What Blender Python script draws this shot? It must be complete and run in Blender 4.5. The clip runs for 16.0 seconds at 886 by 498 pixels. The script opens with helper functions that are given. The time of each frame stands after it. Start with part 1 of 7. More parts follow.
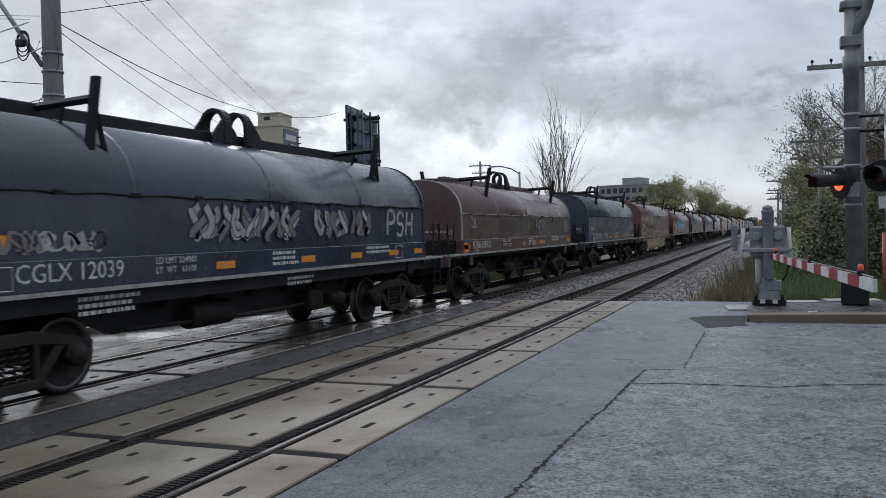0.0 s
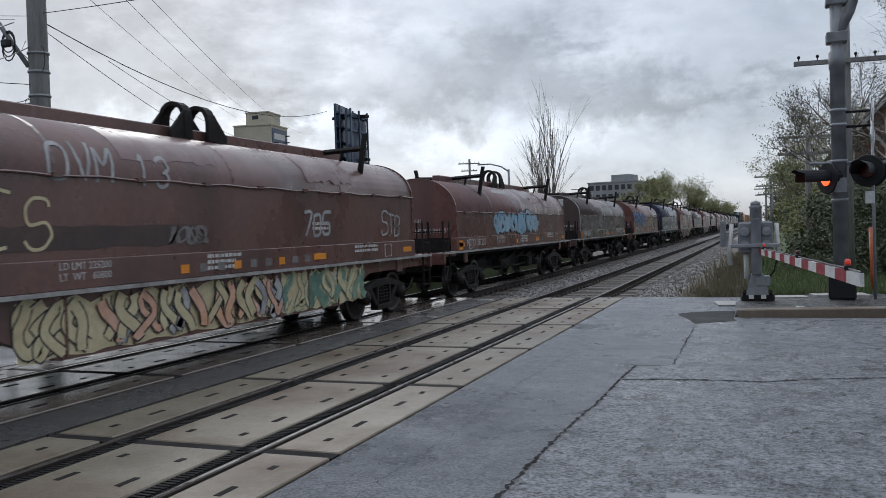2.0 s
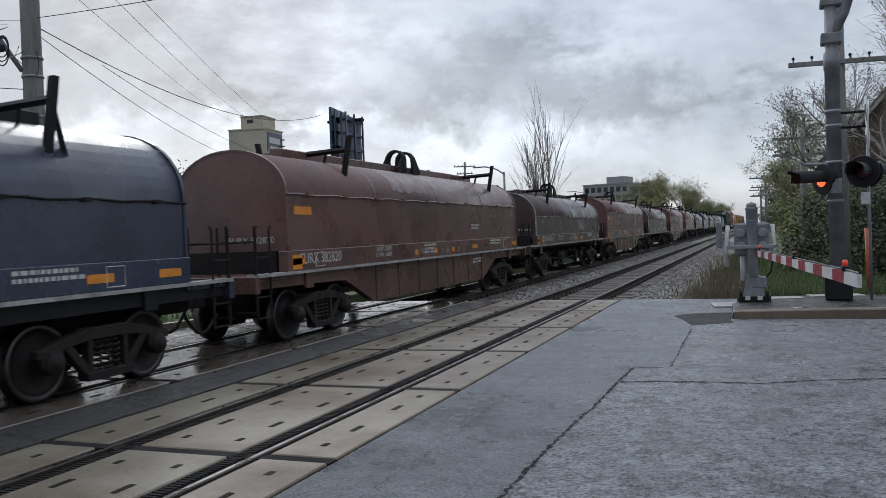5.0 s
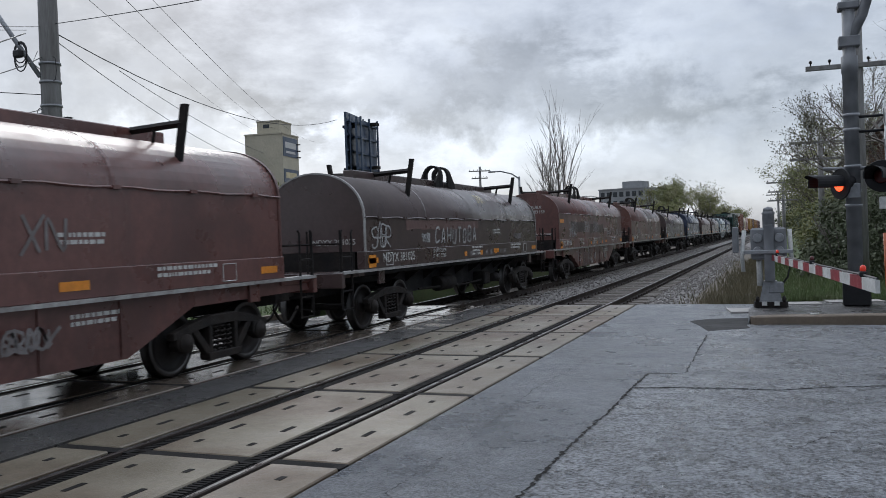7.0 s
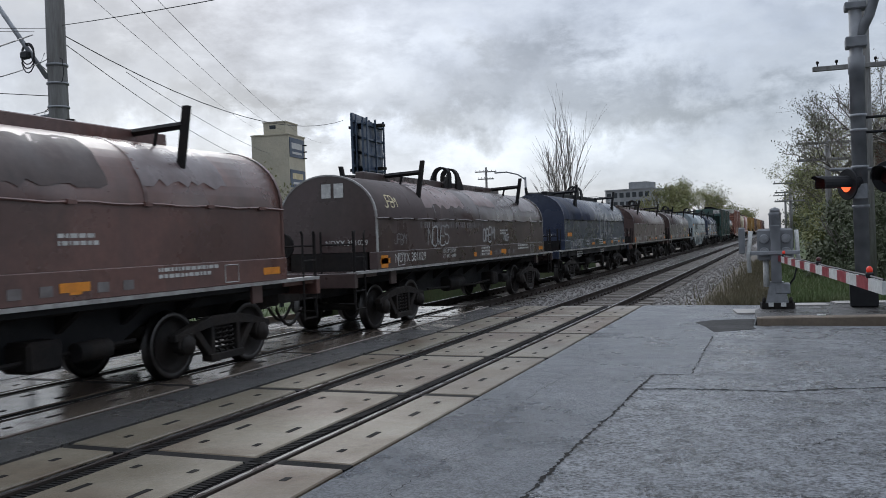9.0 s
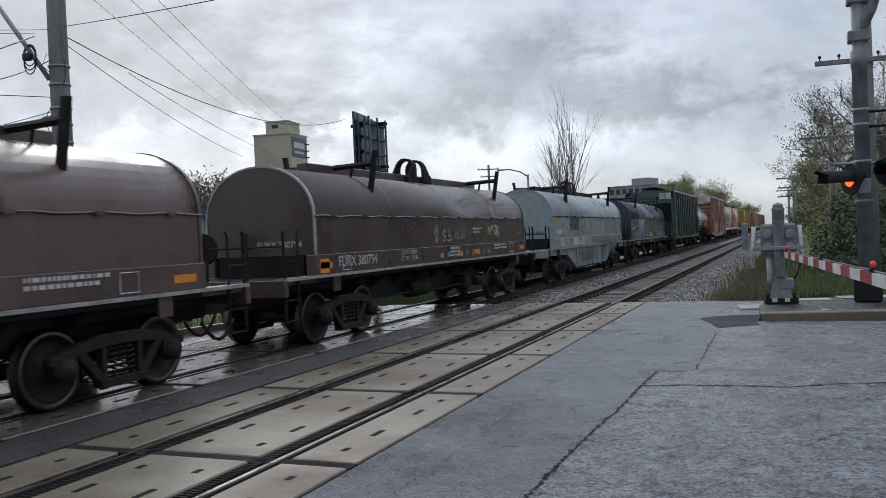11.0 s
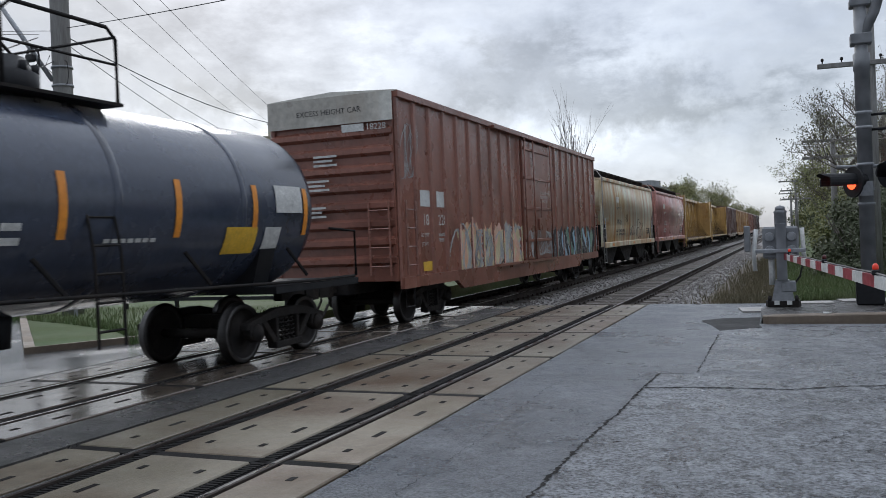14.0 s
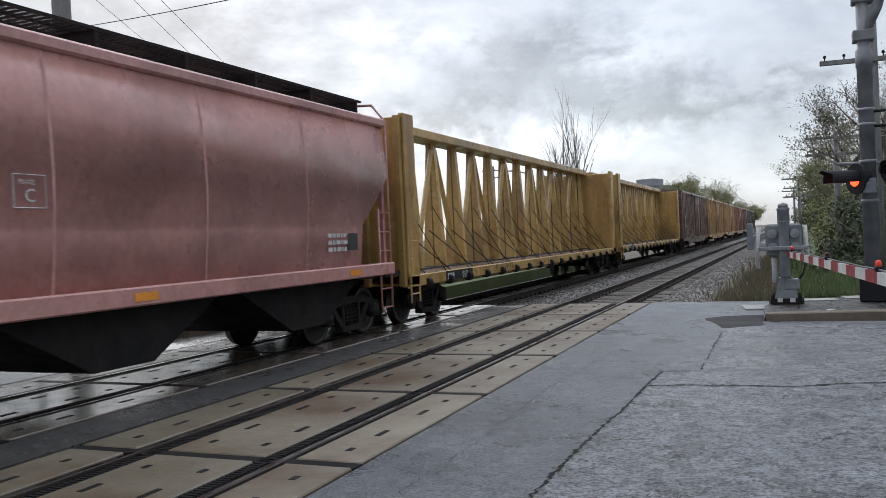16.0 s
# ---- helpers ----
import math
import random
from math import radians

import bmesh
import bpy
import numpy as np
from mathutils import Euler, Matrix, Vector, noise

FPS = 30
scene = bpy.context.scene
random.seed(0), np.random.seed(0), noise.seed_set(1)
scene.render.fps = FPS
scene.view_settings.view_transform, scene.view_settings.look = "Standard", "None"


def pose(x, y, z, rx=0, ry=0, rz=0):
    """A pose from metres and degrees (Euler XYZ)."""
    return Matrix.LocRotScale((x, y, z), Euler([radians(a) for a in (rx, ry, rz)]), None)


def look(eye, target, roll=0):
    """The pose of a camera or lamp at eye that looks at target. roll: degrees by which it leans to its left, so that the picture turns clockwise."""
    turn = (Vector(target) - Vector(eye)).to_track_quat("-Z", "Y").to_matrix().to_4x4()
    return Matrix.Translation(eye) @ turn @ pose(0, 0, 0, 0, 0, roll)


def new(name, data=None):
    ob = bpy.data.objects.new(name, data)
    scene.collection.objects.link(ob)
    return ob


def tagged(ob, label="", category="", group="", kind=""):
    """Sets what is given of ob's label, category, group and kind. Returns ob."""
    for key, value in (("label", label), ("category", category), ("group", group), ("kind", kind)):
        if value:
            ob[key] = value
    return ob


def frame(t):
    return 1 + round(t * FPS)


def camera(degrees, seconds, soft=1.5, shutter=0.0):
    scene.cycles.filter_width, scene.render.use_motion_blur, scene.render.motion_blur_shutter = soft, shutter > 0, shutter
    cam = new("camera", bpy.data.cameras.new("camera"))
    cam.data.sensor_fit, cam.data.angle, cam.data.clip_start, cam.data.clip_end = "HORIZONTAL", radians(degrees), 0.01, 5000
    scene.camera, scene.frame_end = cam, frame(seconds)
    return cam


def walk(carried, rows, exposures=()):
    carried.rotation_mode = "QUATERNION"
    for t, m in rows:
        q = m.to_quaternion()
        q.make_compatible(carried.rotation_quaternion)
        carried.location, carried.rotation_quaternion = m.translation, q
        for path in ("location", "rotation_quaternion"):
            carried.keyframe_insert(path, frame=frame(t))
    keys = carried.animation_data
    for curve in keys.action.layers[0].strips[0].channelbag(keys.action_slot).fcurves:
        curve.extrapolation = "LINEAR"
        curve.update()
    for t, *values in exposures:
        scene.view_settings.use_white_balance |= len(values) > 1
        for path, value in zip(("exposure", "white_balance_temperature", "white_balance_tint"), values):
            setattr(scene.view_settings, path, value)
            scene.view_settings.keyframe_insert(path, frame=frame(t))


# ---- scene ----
# seconds, heading left of the track, tilt, lean (degrees), eye (metres)
VIEW = [
    (0, 21.500, -1.113, 1.357, -0.000, 0.000, 1.781),
    (0.5, 21.458, -1.137, 1.485, 0.005, -0.004, 1.784),
    (1, 21.206, -1.148, 1.573, 0.015, -0.015, 1.778),
    (1.5, 20.973, -1.224, 1.666, 0.004, -0.010, 1.784),
    (2, 20.820, -1.264, 1.801, 0.005, -0.008, 1.782),
    (2.5, 20.661, -1.300, 1.929, 0.009, -0.006, 1.779),
    (3, 20.487, -1.313, 2.054, -0.006, 0.001, 1.783),
    (3.5, 20.394, -1.246, 2.170, -0.015, 0.048, 1.788),
    (4, 20.292, -1.193, 2.280, -0.015, 0.018, 1.781),
    (6.5, 21.334, -0.802, 1.977, -0.012, 0.049, 1.786),
    (7, 21.544, -0.726, 2.056, -0.003, 0.061, 1.782),
    (7.5, 21.645, -0.680, 1.935, -0.004, 0.052, 1.787),
    (8, 21.756, -0.634, 1.929, 0.006, 0.052, 1.789),
    (8.5, 21.818, -0.595, 1.931, 0.003, 0.062, 1.782),
    (9, 21.964, -0.664, 2.051, 0.009, 0.067, 1.784),
    (11.5, 22.195, -0.780, 2.602, 0.018, 0.070, 1.786),
    (12, 22.224, -0.719, 2.672, 0.023, 0.064, 1.788),
    (12.5, 22.258, -0.676, 2.689, 0.022, 0.063, 1.788),
    (13, 22.300, -0.641, 2.623, 0.031, 0.053, 1.778),
    (13.5, 22.287, -0.695, 2.534, 0.022, 0.068, 1.784),
    (14, 22.303, -0.642, 2.365, 0.013, 0.066, 1.778),
    (14.5, 22.356, -0.604, 2.347, 0.014, 0.063, 1.786),
    (15, 22.369, -0.577, 2.338, 0.012, 0.078, 1.776),
    (15.5, 22.431, -0.626, 2.541, 0.020, 0.083, 1.783),
    (16, 22.502, -0.673, 2.645, 0.020, 0.067, 1.770),
]
cam = camera(55.18, 16.0, 0.7, 0.05)


def aim(yaw, tilt, lean, x, y, z):
    a, b = radians(yaw), radians(tilt)
    way = Vector((-math.sin(a) * math.cos(b), math.cos(a) * math.cos(b), math.sin(b)))
    eye = Vector((x, y, z))
    return look(eye, eye + way, -lean)


walk(cam, [(row[0], aim(*row[1:])) for row in VIEW], [(0.0, 0.38, 6120, 10), (12.8, 0.38, 6120, 10), (13.5, 0.55, 6150, 10), (14.0, 0.52, 6150, 10), (14.5, 0.65, 6300, 10), (16.0, 0.66, 6300, 10)])

# metres run by the train at every half second
RUN = [0.00, 11.90, 23.79, 35.68, 47.56, 59.42, 71.27, 83.10, 94.93, 106.75, 118.57, 130.41, 142.29, 154.22, 166.21, 178.24, 190.31, 202.43, 214.62, 226.87, 239.18, 251.55, 263.95, 276.39, 288.84, 301.33, 313.85, 326.39, 338.90, 351.36, 363.77, 376.14, 388.52]

# ---- world and light: overcast, brightest beyond the train ----
SUN_EL, SUN_AZ = radians(28), radians(-38)
world = bpy.data.worlds.new("overcast")
scene.world = world
world.use_nodes = True
wn, wl = world.node_tree.nodes, world.node_tree.links
wn.clear()


def wnode(kind, **kw):
    n = wn.new(kind)
    for k, v in kw.items():
        n.inputs[k].default_value = v
    return n


def wmath(op, a, b, clamp=False):
    n = wn.new("ShaderNodeMath")
    n.operation = op
    n.use_clamp = clamp
    for i, s in enumerate((a, b)):
        if isinstance(s, (int, float)):
            n.inputs[i].default_value = s
        elif s is not None:
            wl.new(s, n.inputs[i])
    return n.outputs[0]


tc = wn.new("ShaderNodeTexCoord")
sep = wn.new("ShaderNodeSeparateXYZ")
wl.new(tc.outputs["Generated"], sep.inputs[0])
up = wmath("MAXIMUM", sep.outputs[2], 0.0)
comb = wn.new("ShaderNodeCombineXYZ")
wl.new(sep.outputs[0], comb.inputs[0])
wl.new(sep.outputs[1], comb.inputs[1])
wl.new(wmath("MULTIPLY", sep.outputs[2], 2.2), comb.inputs[2])
n1 = wnode("ShaderNodeTexNoise", Scale=5.0, Detail=10.0, Roughness=0.55, Distortion=0.2)
wl.new(comb.outputs[0], n1.inputs["Vector"])
n2 = wnode("ShaderNodeTexNoise", Scale=15.0, Detail=12.0, Roughness=0.64)
wl.new(comb.outputs[0], n2.inputs["Vector"])
n3 = wnode("ShaderNodeTexNoise", Scale=11.0, Detail=12.0, Roughness=0.62)
wl.new(tc.outputs["Generated"], n3.inputs["Vector"])
mixn = wmath("ADD", wmath("MULTIPLY", n1.outputs[0], 0.62), wmath("MULTIPLY", n2.outputs[0], 0.38))
ramp = wn.new("ShaderNodeValToRGB")
wl.new(mixn, ramp.inputs[0])
e = ramp.color_ramp.elements
e[0].position, e[0].color = 0.37, (0.46, 0.49, 0.54, 1)
e[1].position, e[1].color = 0.66, (0.80, 0.825, 0.86, 1)
for pos, col in ((0.44, (0.545, 0.575, 0.63, 1)), (0.50, (0.61, 0.64, 0.69, 1)), (0.57, (0.68, 0.71, 0.755, 1))):
    k = e.new(pos)
    k.color = col
# the cloud masses of that day: compass bearing, height, half widths (degrees), lighter or darker
az = wmath("ADD", wmath("MULTIPLY", wmath("ARCTAN2", sep.outputs[0], sep.outputs[1]), 57.2958), wmath("MULTIPLY", wmath("SUBTRACT", n2.outputs[0], 0.5), 26.0))
el = wmath("ADD", wmath("MULTIPLY", wmath("ARCSINE", sep.outputs[2], None), 57.2958), wmath("MULTIPLY", wmath("SUBTRACT", n3.outputs[0], 0.5), 13.0))
CLOUDS = ((-15.5, 11.3, 4.6, 2.1, -0.36), (-8.0, 8.8, 5.0, 1.5, -0.36), (-2.0, 8.0, 3.8, 1.3, -0.26), (-35.5, 9.4, 5.0, 1.6, -0.36), (-21.5, 9.0, 3.6, 1.1, -0.26), (3.0, 11.5, 4.0, 2.2, -0.12), (-44.0, 14.0, 11.0, 4.0, -0.44),
          (-44.5, 6.8, 4.6, 1.4, 0.55), (-28.0, 7.4, 3.4, 1.3, 0.70), (-20.0, 6.0, 5.0, 1.4, 0.62), (-33.0, 4.0, 12.0, 1.8, 0.45), (-11.0, 5.9, 4.0, 1.1, 0.42), (-10.0, 3.2, 14.0, 2.4, 0.34), (-23.5, 12.2, 4.0, 1.4, 0.16), (-6.0, 12.0, 5.0, 1.2, 0.14))
mass = None
for ca_, ce_, wa_, we_, amp in CLOUDS:
    qa = wmath("POWER", wmath("ABSOLUTE", wmath("DIVIDE", wmath("SUBTRACT", az, ca_), wa_), None), 2.0)
    qe = wmath("POWER", wmath("ABSOLUTE", wmath("DIVIDE", wmath("SUBTRACT", el, ce_), we_), None), 2.0)
    g_ = wmath("MULTIPLY", wmath("EXPONENT", wmath("MULTIPLY", wmath("ADD", qa, qe), -1.0), None), amp)
    mass = g_ if mass is None else wmath("ADD", mass, g_)
d0 = Vector((-0.53, 0.85, 0.16)).normalized()
dot = wn.new("ShaderNodeVectorMath")
dot.operation = "DOT_PRODUCT"
wl.new(tc.outputs["Generated"], dot.inputs[0])
dot.inputs[1].default_value = d0
# brighter towards the zenith, as under any closed cloud, and towards the hidden sun
lit = wmath("ADD", wmath("MULTIPLY", dot.outputs["Value"], 0.27), 0.73)
gain = wmath("MULTIPLY", wmath("ADD", wmath("ADD", wmath("MULTIPLY", up, 0.5), 0.53), wmath("MULTIPLY", wmath("MULTIPLY", up, up), 1.05)), lit)
gain = wmath("MULTIPLY", gain, wmath("ADD", mass, 1.0))
sky = wn.new("ShaderNodeTexSky")
sky.sky_type, sky.sun_disc, sky.sun_elevation, sky.sun_rotation = "NISHITA", False, SUN_EL, SUN_AZ
bg1, bg2, add, out = wn.new("ShaderNodeBackground"), wn.new("ShaderNodeBackground"), wn.new("ShaderNodeAddShader"), wn.new("ShaderNodeOutputWorld")
wl.new(ramp.outputs[0], bg1.inputs[0])
wl.new(gain, bg1.inputs[1])
wl.new(sky.outputs[0], bg2.inputs[0])
bg2.inputs[1].default_value = 0.012
wl.new(bg1.outputs[0], add.inputs[0])
wl.new(bg2.outputs[0], add.inputs[1])
wl.new(add.outputs[0], out.inputs[0])
sun = new("sun", bpy.data.lights.new("sun", "SUN"))
sun.data.energy, sun.data.angle, sun.data.color = 0.45, radians(22), (1.0, 0.96, 0.9)
sun.matrix_world = look((-30, 40, 40), (-30 + math.sin(-SUN_AZ) * 10, 40 - math.cos(SUN_AZ) * 10, 40 - math.tan(SUN_EL) * 10))


# ---- materials ----
def material(name, base, rough=0.6, metal=0.0, other=None, grain=8.0, stain=0.7, mix=0.5, bump=0.15, bump_scale=60.0,
             streak=None, streak_amount=0.0, wet=0.0, spread=0.0, stretch=(1, 1, 1), speckle=0.22, gloss=0.5, edge=None):
    """A node material: base and other mixed by a coarse noise, fine grain in value, bump, vertical streaks, damp sheen."""
    m = bpy.data.materials.new(name)
    m.use_nodes = True
    nt = m.node_tree
    nd, ln = nt.nodes, nt.links
    b = nd["Principled BSDF"]
    co = nd.new("ShaderNodeTexCoord")
    mp = nd.new("ShaderNodeMapping")
    mp.inputs["Scale"].default_value = stretch
    ln.new(co.outputs["Object"], mp.inputs["Vector"])
    info = nd.new("ShaderNodeObjectInfo")
    off = nd.new("ShaderNodeMath")
    off.operation = "MULTIPLY"
    off.inputs[1].default_value = 37.0
    ln.new(info.outputs["Random"], off.inputs[0])
    ln.new(off.outputs[0], mp.inputs["Location"])

    def noise_(scale, detail=4.0, rough_=0.55, vec=None):
        n = nd.new("ShaderNodeTexNoise")
        n.inputs["Scale"].default_value, n.inputs["Detail"].default_value, n.inputs["Roughness"].default_value = scale, detail, rough_
        ln.new(vec or mp.outputs[0], n.inputs["Vector"])
        return n.outputs[0]

    def ramp_(fac, lo, hi):
        r = nd.new("ShaderNodeMapRange")
        r.inputs[1].default_value, r.inputs[2].default_value = lo, hi
        ln.new(fac, r.inputs[0])
        return r.outputs[0]

    def mixc(fac, a, c):
        x = nd.new("ShaderNodeMix")
        x.data_type = "RGBA"
        ln.new(fac, x.inputs[0])
        for k, v in ((6, a), (7, c)):
            if isinstance(v, tuple):
                x.inputs[k].default_value = (*v, 1)
            else:
                ln.new(v, x.inputs[k])
        return x.outputs[2]

    def mul(fac, v):
        x = nd.new("ShaderNodeMath")
        x.operation = "MULTIPLY"
        ln.new(fac, x.inputs[0])
        x.inputs[1].default_value = v
        return x.outputs[0]

    other = other or tuple(c * 0.7 for c in base)
    lo, hi = edge or (0.5 - mix * 0.3, 0.75)
    col = mixc(ramp_(noise_(stain, 5.0, 0.6), lo, hi), base, other)
    g = noise_(grain, 6.0, 0.65)
    if speckle > 0.4:
        coarse = noise_(grain * 0.28, 3.0, 0.6)
        both_ = nd.new("ShaderNodeMix")
        both_.inputs[0].default_value = 0.3
        ln.new(g, both_.inputs[2])
        ln.new(coarse, both_.inputs[3])
        g = both_.outputs[0]
    dark = nd.new("ShaderNodeHueSaturation")
    ln.new(col, dark.inputs["Color"])
    val = nd.new("ShaderNodeMapRange")
    val.inputs[1].default_value, val.inputs[2].default_value = (0.41, 0.59) if speckle > 0.4 else (0.25, 0.75)
    val.inputs[3].default_value, val.inputs[4].default_value = 1 - speckle, 1 + speckle
    ln.new(g, val.inputs[0])
    vout = val.outputs[0]
    if spread:
        sp = nd.new("ShaderNodeMapRange")
        sp.inputs[3].default_value, sp.inputs[4].default_value = 1 - spread, 1 + spread
        ln.new(info.outputs["Random"], sp.inputs[0])
        q = nd.new("ShaderNodeMath")
        q.operation = "MULTIPLY"
        ln.new(vout, q.inputs[0])
        ln.new(sp.outputs[0], q.inputs[1])
        vout = q.outputs[0]
    ln.new(vout, dark.inputs["Value"])
    col = dark.outputs[0]
    if streak:
        mp2 = nd.new("ShaderNodeMapping")
        mp2.inputs["Scale"].default_value = (1.0, 1.5, 0.13)
        ln.new(mp.outputs[0], mp2.inputs["Vector"])
        sk = ramp_(noise_(1.3, 6.0, 0.62, mp2.outputs[0]), 0.62 - 0.26 * streak_amount, 0.70)
        col = mixc(mul(sk, min(1.0, 0.35 + streak_amount)), col, streak)
    ln.new(col, b.inputs["Base Color"])
    r = nd.new("ShaderNodeMapRange")
    r.inputs[1].default_value, r.inputs[2].default_value = 0.35, 0.65
    r.inputs[3].default_value, r.inputs[4].default_value = max(0.03, rough - 0.12 - wet * 0.35), min(1.0, rough + 0.1)
    ln.new(noise_(stain * 1.7, 5.0, 0.6), r.inputs[0])
    ln.new(r.outputs[0], b.inputs["Roughness"])
    b.inputs["Metallic"].default_value = metal
    b.inputs["Specular IOR Level"].default_value = gloss
    if bump:
        bp = nd.new("ShaderNodeBump")
        bp.inputs["Strength"].default_value, bp.inputs["Distance"].default_value = bump, 0.04 if speckle > 0.4 else 0.02
        ln.new(noise_(bump_scale, 4.0, 0.6), bp.inputs["Height"])
        ln.new(bp.outputs[0], b.inputs["Normal"])
    return m


def glowing(name, colour, power):
    m = material(name, colour, 0.3, bump=0)
    b = m.node_tree.nodes["Principled BSDF"]
    b.inputs["Emission Color"].default_value = (*colour, 1)
    b.inputs["Emission Strength"].default_value = power
    return m


ASPHALT = material("asphalt", (0.172, 0.184, 0.204), 0.42, other=(0.125, 0.135, 0.15), grain=34, stain=0.5, mix=0.6, bump=1.0, bump_scale=60, wet=0.35, speckle=0.5)
ASPHALT_OLD = material("old_asphalt", (0.18, 0.19, 0.205), 0.44, other=(0.105, 0.112, 0.124), grain=30, stain=1.1, mix=0.7, bump=1.0, bump_scale=38, wet=0.4, speckle=0.85)
ASPHALT_DARK = material("dark_asphalt", (0.038, 0.037, 0.037), 0.42, other=(0.055, 0.05, 0.046), grain=60, stain=0.8, bump=0.6, bump_scale=80, wet=0.5, speckle=0.45)
ASPHALT_WET = material("wet_asphalt", (0.13, 0.132, 0.136), 0.2, other=(0.05, 0.052, 0.056), grain=40, stain=0.4, bump=0.12, bump_scale=70, wet=0.6)
CONCRETE = material("panel_concrete", (0.175, 0.15, 0.108), 0.5, other=(0.095, 0.062, 0.036), grain=14, stain=0.4, edge=(0.42, 0.6), bump=0.25, bump_scale=45, wet=0.3, spread=0.1)
CONCRETE_DULL = material("panel_concrete_brown", (0.15, 0.12, 0.095), 0.12, other=(0.08, 0.065, 0.055), grain=14, stain=1.4, mix=0.7, bump=0.05, bump_scale=45, wet=0.5, spread=0.12)
MATT_BLACK = material("matt_black", (0.022, 0.022, 0.023), 0.75, other=(0.04, 0.04, 0.04), grain=40, stain=1.5, bump=0.6, bump_scale=50, gloss=0.25)
KERB = material("kerb_concrete", (0.2, 0.155, 0.115), 0.7, other=(0.12, 0.095, 0.07), grain=20, stain=1.2, bump=0.3, wet=0.2)
WALKWAY = material("walkway_concrete", (0.4, 0.38, 0.36), 0.6, other=(0.26, 0.25, 0.24), grain=16, stain=0.8, bump=0.2, wet=0.4)
RUBBER = material("black_rubber", (0.011, 0.0105, 0.0105), 0.85, other=(0.02, 0.018, 0.017), grain=30, bump=0.3, gloss=0.2)
RAIL_TOP = material("polished_rail", (0.2, 0.2, 0.21), 0.32, 1.0, other=(0.13, 0.125, 0.12), grain=10, stain=2, bump=0)
RAIL_SIDE = material("rusty_rail", (0.05, 0.038, 0.032), 0.75, 0.1, other=(0.03, 0.025, 0.023), grain=25, bump=0.3, gloss=0.3)
TIE = material("timber_tie", (0.095, 0.08, 0.068), 0.8, other=(0.17, 0.155, 0.14), grain=18, stain=2.5, bump=0.6, bump_scale=30, spread=0.3, stretch=(0.4, 3, 3))
STONE = material("ballast_stone", (0.25, 0.235, 0.22), 0.75, other=(0.11, 0.1, 0.095), grain=12, stain=3, bump=0.4, bump_scale=30, spread=0.3)
SOIL = material("soil_and_cinders", (0.085, 0.07, 0.055), 0.9, other=(0.14, 0.12, 0.095), grain=9, stain=0.6, bump=0.7, bump_scale=20)
GRASS_SOIL = material("turf", (0.05, 0.085, 0.022), 0.9, other=(0.075, 0.085, 0.03), grain=6, stain=0.3, bump=0.8, bump_scale=25)
BLADE = material("grass_blades", (0.07, 0.12, 0.03), 0.65, other=(0.12, 0.13, 0.055), grain=3, stain=0.8, bump=0)
BLADE_DRY = material("dry_grass_blades", (0.15, 0.125, 0.075), 0.8, other=(0.085, 0.085, 0.045), grain=3, stain=0.8, bump=0)
STEEL = material("dark_steel", (0.014, 0.0135, 0.0145), 0.75, other=(0.028, 0.023, 0.02), grain=16, stain=2, bump=0.25, gloss=0.18)
TRUCK_STEEL = material("greasy_truck_steel", (0.015, 0.0135, 0.013), 0.75, other=(0.028, 0.021, 0.017), grain=14, stain=3, bump=0.3, gloss=0.3)
WHEEL_STEEL = material("wheel_steel", (0.014, 0.013, 0.013), 0.65, 0.1, other=(0.028, 0.021, 0.018), grain=14, stain=3, bump=0.15, gloss=0.35)
TREAD = material("wheel_tread", (0.1, 0.096, 0.094), 0.45, 1.0, grain=12, bump=0)
GALV = material("galvanised_steel", (0.27, 0.28, 0.295), 0.5, 0.25, other=(0.26, 0.27, 0.29), grain=12, stain=3, bump=0.1)
GALV_DARK = material("weathered_grey_metal", (0.25, 0.26, 0.275), 0.6, 0.0, other=(0.09, 0.095, 0.105), grain=12, stain=3, bump=0.12)
BLACK = material("black_paint", (0.012, 0.0125, 0.015), 0.6, other=(0.02, 0.02, 0.022), grain=14, bump=0.1, gloss=0.25)
POLE_WOOD = material("grey_pole_timber", (0.27, 0.27, 0.265), 0.8, other=(0.12, 0.11, 0.1), grain=14, stain=2, bump=0.5, bump_scale=40, stretch=(3, 3, 0.3))
WHITE = material("white_paint", (0.62, 0.63, 0.62), 0.5, other=(0.46, 0.46, 0.44), grain=20, stain=3, bump=0.1)
RED = material("red_sheeting", (0.27, 0.022, 0.035), 0.5, other=(0.2, 0.02, 0.028), grain=20, stain=3, bump=0.05)
ORANGE = material("orange_reflector", (0.8, 0.3, 0.03), 0.4, other=(0.62, 0.22, 0.03), grain=20, stain=5, bump=0)
YELLOW_MARK = material("yellow_placard", (0.75, 0.46, 0.04), 0.5, other=(0.6, 0.36, 0.04), grain=20, stain=4, bump=0)
LETTER = material("white_lettering", (0.62, 0.62, 0.6), 0.6, other=(0.4, 0.4, 0.39), grain=25, stain=6, bump=0)
LETTER_DARK = material("black_lettering", (0.03, 0.03, 0.032), 0.6, other=(0.06, 0.055, 0.05), grain=25, stain=6, bump=0)
SPRAY_WHITE = material("white_spray_paint", (0.5, 0.5, 0.5), 0.7, other=(0.2, 0.2, 0.2), grain=12, stain=2.2, mix=0.8, bump=0)
SPRAY_BLUE = material("pale_blue_spray_paint", (0.24, 0.42, 0.56), 0.6, other=(0.4, 0.52, 0.6), grain=12, stain=1.5, bump=0)
